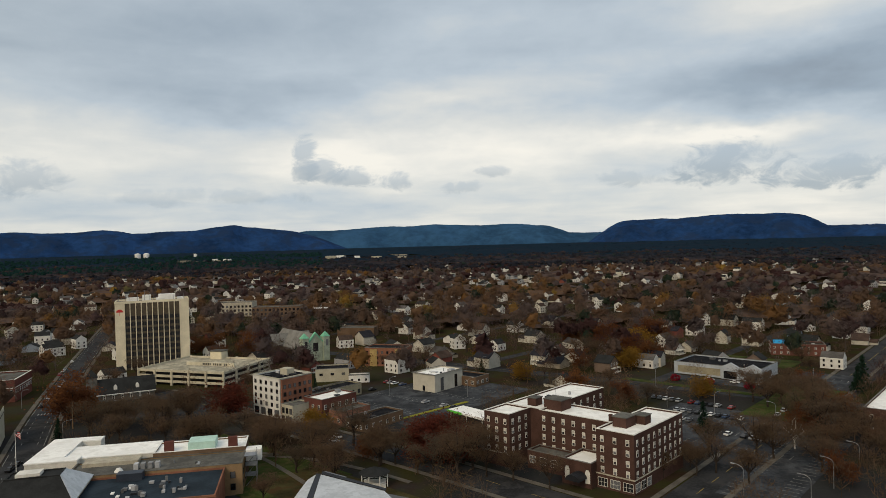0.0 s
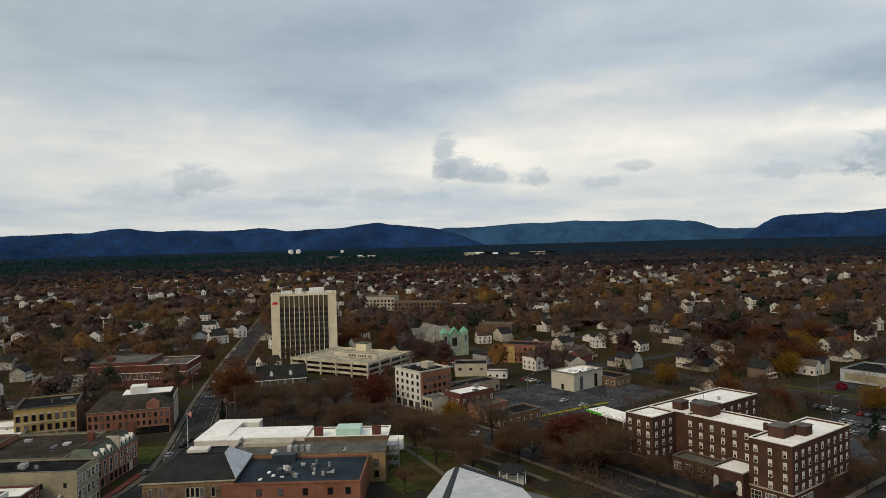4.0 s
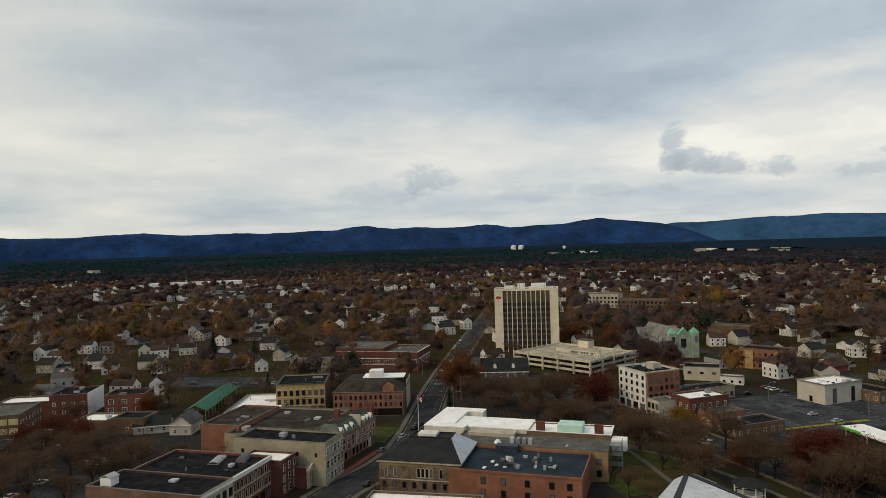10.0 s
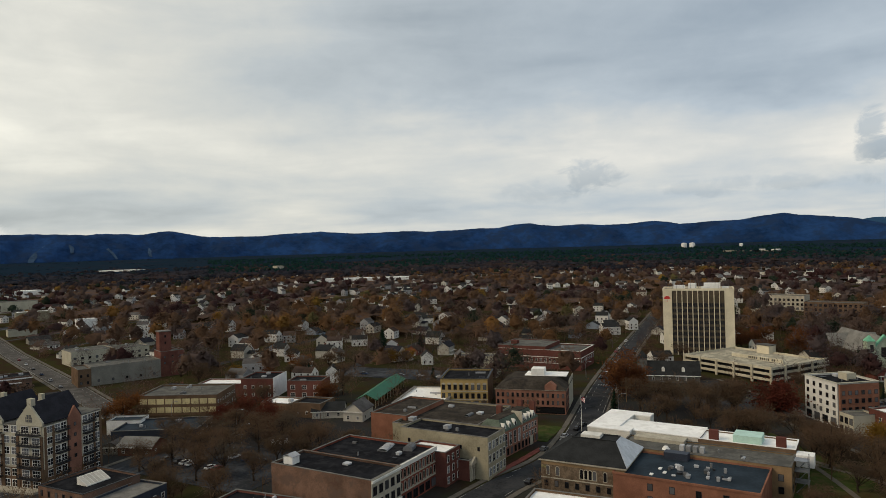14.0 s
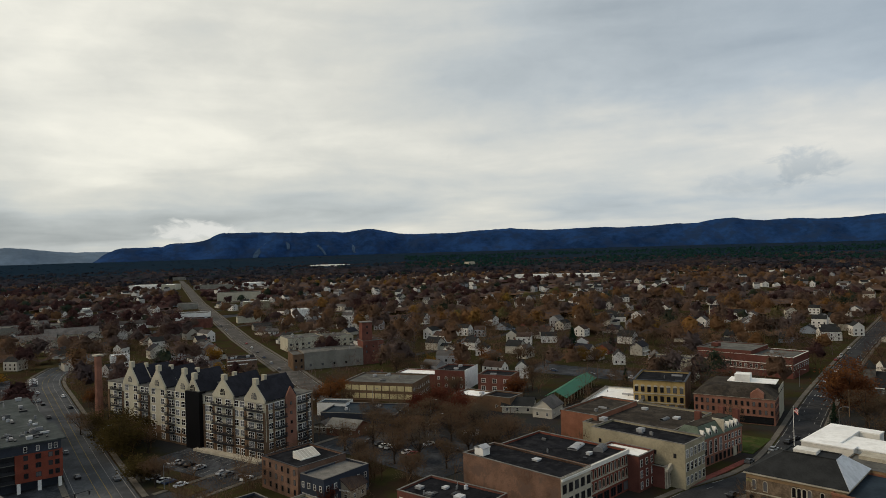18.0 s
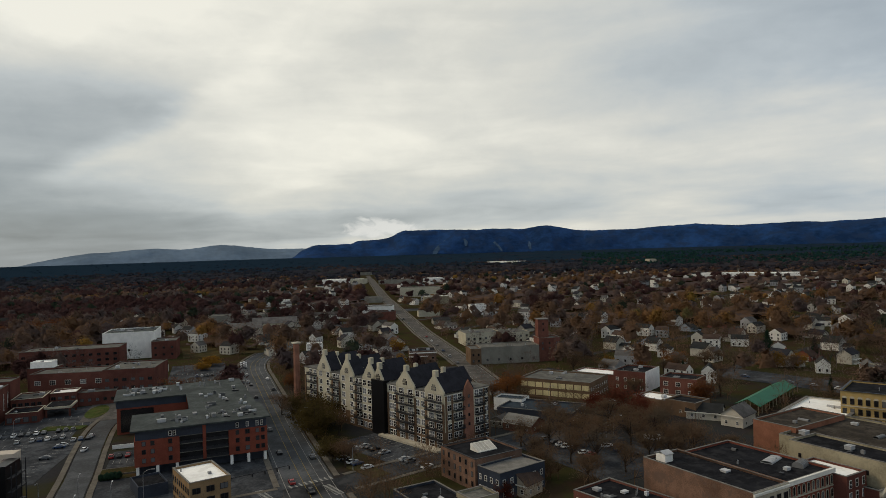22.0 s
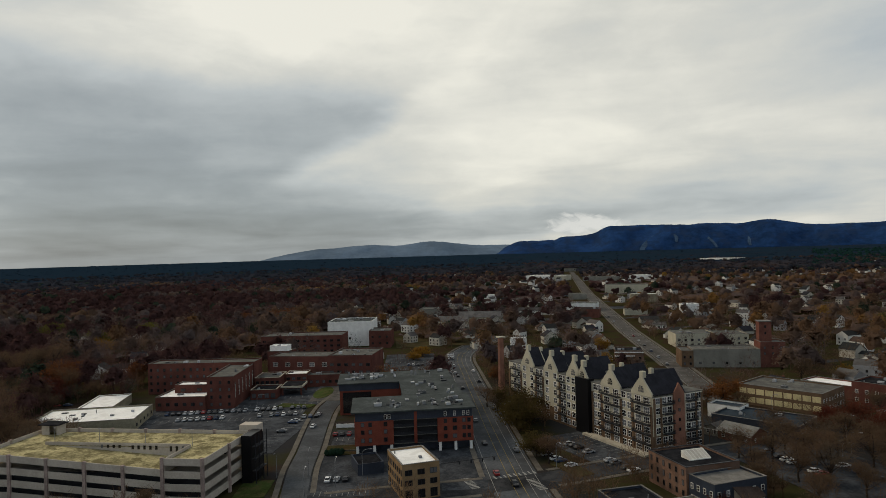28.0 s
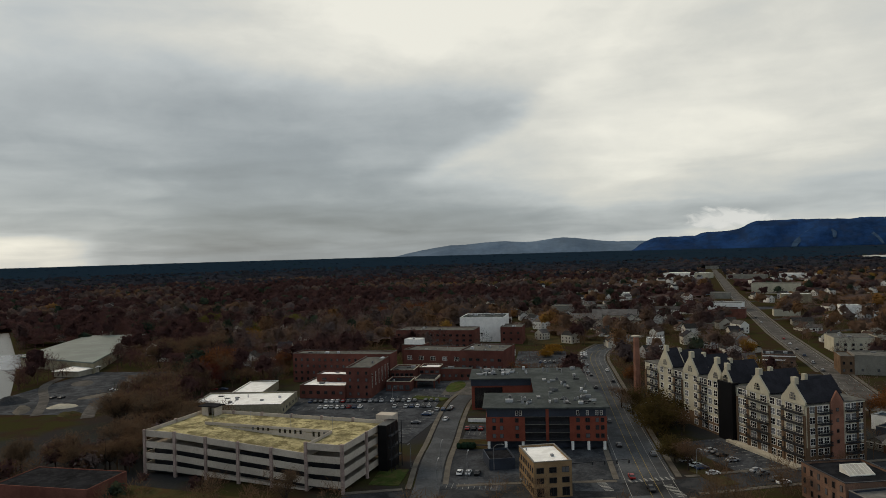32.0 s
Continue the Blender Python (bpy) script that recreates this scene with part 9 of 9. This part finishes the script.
tanks = [thing("water_tank", "white cylindrical water tank on a far hill", "water tank", at(p, 0, 28), "water tanks") for p in ((-1440, 3250), (-1405, 3265), (-1200, 3340))]
for i, tk in enumerate(tanks):
    bm = bmesh.new()
    tube(bm, (0, 0, 0), (0, 0, 24 if i < 2 else 16), 13 if i < 2 else 8, 13 if i < 2 else 8, 20)
    part("shell", bm, "white", tk)
    bm = bmesh.new()
    tube(bm, (0, 0, 24 if i < 2 else 16), (0, 0, 27 if i < 2 else 18), 13 if i < 2 else 8, 3, 20)
    part("dome", bm, "white", tk)


# ---- cars ----
def car_template(i):
    root = new("car")
    bm = bmesh.new()
    prism(bm, [(-2.25, 0.35), (2.25, 0.35), (2.3, 0.68), (2.1, 0.84), (0.95, 0.95), (-1.8, 0.98), (-2.28, 0.9)], -0.88, 0.88)
    part("body", bm, CAR_PAINT[i], root)
    bm = bmesh.new()
    lo = [bm.verts.new(p) for p in ((-1.95, -0.82, 0.93), (1.1, -0.82, 0.91), (1.1, 0.82, 0.91), (-1.95, 0.82, 0.93))]
    hi = [bm.verts.new(p) for p in ((-1.3, -0.66, 1.42), (0.35, -0.66, 1.41), (0.35, 0.66, 1.41), (-1.3, 0.66, 1.42))]
    slab(bm, lo, hi)
    part("cabin", bm, "black_glass", root)
    part("roof", boxes((-1.28, 0.30, -0.65, 0.65, 1.40, 1.47)), CAR_PAINT[i], root)
    wheel = CACHE.get("wheel")
    if not wheel:
        bm = bmesh.new()
        tube(bm, (0, -0.11, 0), (0, 0.11, 0), 0.33, 0.33, 10)
        wheel = CACHE["wheel"] = mesh_of("wheel", bm, "tyre")
    for x in (-1.4, 1.4):
        for y in (-0.82, 0.82):
            put("wheel", wheel, root, x, y, 0.33)
    return tagged(root, f"{CAR_NAMES[i]} car parked on asphalt", "car", "parked cars")


CARS = [car_template(i) for i in range(6)]
car_used = [False] * 6
crng = random.Random(17)


def car(x, y, ang, i=None, z=0.06):
    if i is None:
        i = crng.choices(range(6), (20, 24, 22, 20, 8, 6))[0]
    m = at((x, y), ang + crng.uniform(-3, 3), z)
    if not car_used[i]:
        car_used[i] = True
        CARS[i].matrix_basis = m
    else:
        copy_thing(CARS[i], m)


def car_row(a, ang, n, gap, turn, fill):
    c, s = math.cos(radians(ang)), math.sin(radians(ang))
    for k in range(n):
        if crng.random() < fill:
            car(a[0] + c * gap * k, a[1] + s * gap * k, ang + turn)


for a, ang, n, gap, turn, fill in (
        ((96, 318), -42, 13, 2.9, 90, 0.85), ((92, 300), -42, 13, 2.9, 90, 0.8), ((82, 290), -42, 12, 2.9, 90, 0.7), ((98, 262), -42, 8, 2.9, 90, 0.6),
        ((-36, 372), -42, 14, 2.9, 90, 0.45), ((-40, 352), -42, 8, 2.9, 90, 0.4), ((-10, 320), -42, 8, 2.9, 90, 0.25),
        ((-330, -138), 97, 25, 2.8, 90, 0.85), ((-318, -128), 97, 22, 2.8, 90, 0.6), ((-318, -70), 97, 4, 2.8, 90, 0.8), ((-290, -72), 174, 10, 3.0, 90, 0.25), ((-285, -47.5), 92, 3, 2.9, 90, 1.0),
        ((-228, -44), 92, 6, 3.0, 90, 0.2),
        ((-262, 45), 25.5, 13, 3.0, 90, 0.75), ((-255, 32), 25.5, 8, 3.0, 90, 0.5), ((-420, -26), 92, 11, 3.0, 90, 0.6), ((-455, -26), 92, 9, 3.0, 90, 0.5),
        ((-470, 2), 180, 10, 3.2, 90, 0.6), ((172, 340), -42, 6, 3.2, 90, 0.4), ((128, 360), -42, 12, 3.2, 0, 0.3),
        ((-193, 326), 111, 14, 6.4, 0, 0.45), ((-172, 312), 111, 8, 6.4, 0, 0.4), ((-145, 205), 100, 7, 6.2, 0, 0.8), ((-128, 168), 98, 5, 6.2, 0, 0.7), ((-233, 415), 111, 12, 6.4, 0, 0.35),
        ((-222, 26), 183, 8, 34, 0, 0.5), ((-230, 15), 183, 8, 36, 0, 0.5), ((-223, -18), 108, 3, 7, 0, 0.6), ((-80, 293), -41, 8, 7, 0, 0.5),
        ((-245, 112), 14, 10, 3.2, 90, 0.45), ((-240, 126), 14, 10, 3.2, 90, 0.4), ((-320, 262), 22, 10, 6, 0, 0.3), ((105, 248), 48, 8, 9, 0, 0.3),
        ((-330, -290), 95, 20, 5, 90, 0.3), ((-352, -270), 95, 16, 6, 0, 0.3), ((-310, -250), 95, 14, 5, 90, 0.25), ((-640, 160), 173, 8, 45, 0, 0.5), ((-430, 136), 173, 6, 28, 0, 0.6)):
    car_row(a, ang, n, gap, turn, fill)
for x, y, ang, i in ((-43, 266, -41, 0), (-322, -61, 174, 1), (-219, 20, 8, 2), (148, 196, 48, 0), (-300, -59.5, 174, 0)):
    car(x, y, ang, i)


van = thing("van", "white delivery van parked beside the warehouse", "van", at((-281, 121), 60, 0.05))
bm = bmesh.new()
prism(bm, [(-2.7, 0.4), (2.7, 0.4), (2.75, 1.1), (2.0, 1.4), (1.5, 2.2), (-2.7, 2.3)], -1.0, 1.0)
part("body", bm, CAR_PAINT[0], van)
bm = bmesh.new()
prism(bm, [(1.0, 1.4), (1.9, 1.4), (1.45, 2.05), (1.0, 2.05)], -1.01, 1.01)
part("cab_window", bm, "black_glass", van)
for x in (-1.7, 1.7):
    for y in (-0.9, 0.9):
        put("wheel", CACHE["wheel"], van, x, y, 0.34)


# ---- street furniture ----
def lamp_template():
    root = new("street_lamp")
    bm = bmesh.new()
    tube(bm, (0, 0, 0), (0, 0, 7.5), 0.13, 0.09, 6)
    part("pole", bm, "steel", root)
    bm = bmesh.new()
    last = (0, 0, 7.5)
    for k in range(1, 6):
        a = math.pi / 2 * k / 5
        p = (2.6 * (1 - math.cos(a)), 0, 7.5 + 1.5 * math.sin(a))
        tube(bm, last, p, 0.07, 0.07, 5)
        last = p
    part("arm", bm, "steel", root)
    part("lamp_head", boxes((2.5, 3.5, -0.16, 0.16, 8.85, 9.05)), "unit", root)
    return tagged(root, "galvanised street lamp with a curved arm", "street lamp", "street lamps")


lamp = lamp_template()
LAMPS = [(84, 196, 138), (112, 236, 138), (128, 268, 138), (104, 342, 60), (122, 330, 60), (150, 318, 60), (176, 330, 60), (-150, 268, 20), (-172, 320, 20), (-204, 330, 0), (-196, 346, 0),
         (-212.4, -45.5, 180), (-233.5, -48.4, 180), (-232.9, -59, 0), (-222, -37.4, 180), (-233, -30, 90), (-300, 140, 20), (-262, 150, 20), (-226, 128, 40), (-238, 138, 40), (-10, 345, 30), (10, 330, 30), (-28, 338, 30),
         (20, 390, 30), (96, 300, 30), (112, 288, 30), (112, 200, 138), (128, 214, 138), (98, 186, 138), (-236, 36, 20), (-300, 24, 90), (-148, 300, 20), (-330, -92, 90)]
for i, (x, y, r) in enumerate(LAMPS):
    if i == 0:
        lamp.matrix_basis = at((x, y), r)
    else:
        copy_thing(lamp, at((x, y), r))
sig = thing("traffic_signal", "dark steel mast arm with hanging traffic signals over the crossing", "traffic signal", at((-222, -6), 106))
bm = bmesh.new()
tube(bm, (0, 0, 0), (0, 0, 6.6), 0.2, 0.14, 6)
part("pole", bm, "black_steel", sig)
bm = bmesh.new()
tube(bm, (0, 0, 6.3), (22, 0, 6.8), 0.14, 0.08, 6)
part("mast_arm", bm, "black_steel", sig)
for x in (9, 13, 17, 21):
    part("signal_head", boxes((x - 0.2, x + 0.2, -0.2, 0.2, 5.5, 6.6)), "black_steel", sig)
fl = thing("flagpole", "tall white flagpole with a hanging red and white flag", "flagpole", at((-146, 232), 20))
bm = bmesh.new()
tube(bm, (0, 0, 0), (0, 0, 15), 0.13, 0.06, 6)
part("pole", bm, "white", fl)
bm = bmesh.new()
cloth = [[bm.verts.new((0.1 + 0.21 * k, 0.14 * math.sin(k * 1.3 + 0.2 * j), 14.6 - 0.09 * k - 0.19 * j - 0.02 * k * j)) for k in range(8)] for j in range(8)]
for j in range(7):
    for k in range(7):
        face = bm.faces.new((cloth[j][k], cloth[j + 1][k], cloth[j + 1][k + 1], cloth[j][k + 1]))
        face.material_index = 2 if j < 4 and k < 3 else j % 2
part("flag", mesh_of("flag", bm, "red_paint", "white", "navy_wall"), None, fl, "red and white striped flag with a blue field")
for x, y in ((-165, 298), (-158, 290)):
    pole = thing("utility_pole", "weathered wooden utility pole", "utility pole", at((x, y), 20))
    bm = bmesh.new()
    tube(bm, (0, 0, 0), (0, 0, 11), 0.2, 0.15, 6)
    part("pole", bm, "tan_brick", pole)
for x, y in ((118, 355), (131, 343), (146, 331)):
    sh = thing("shrub", "rounded bright red autumn shrub on the verge", "shrub", at((x, y), 0))
    me = bpy.data.meshes.new("leaves")
    g = np.random.default_rng(int(x))
    c = g.normal(size=(420, 3))
    c = c / np.linalg.norm(c, axis=1, keepdims=True) * np.array([2.6, 2.3, 1.7]) * g.uniform(0.75, 1.0, (420, 1)) + np.array([0, 0, 1.6])
    v = (c[:, None, :] + g.normal(size=(420, 3, 3)) * 0.3).reshape(-1, 3)
    me.from_pydata(v.tolist(), [], [(3 * k, 3 * k + 1, 3 * k + 2) for k in range(420)])
    me.materials.append(M["scarlet"])
    part("leaves", me, None, sh)
for k in range(9):
    hd = thing("shrub", "clipped dark evergreen shrub in a bed", "shrub", at((-257 - 1.7 * (k // 5), -46.2 + 1.25 * k - 4.5 * (k // 5)), 0), "hedge shrubs")
    bm = bmesh.new()
    bmesh.ops.create_icosphere(bm, subdivisions=2, radius=1.0)
    for vtx in bm.verts:
        vtx.co *= 1 + 0.25 * noise.noise(vtx.co * 3 + Vector((k, 0, 0)))
        vtx.co.z = vtx.co.z * 1.2 + 1.1
    part("foliage", bm, "evergreen", hd)
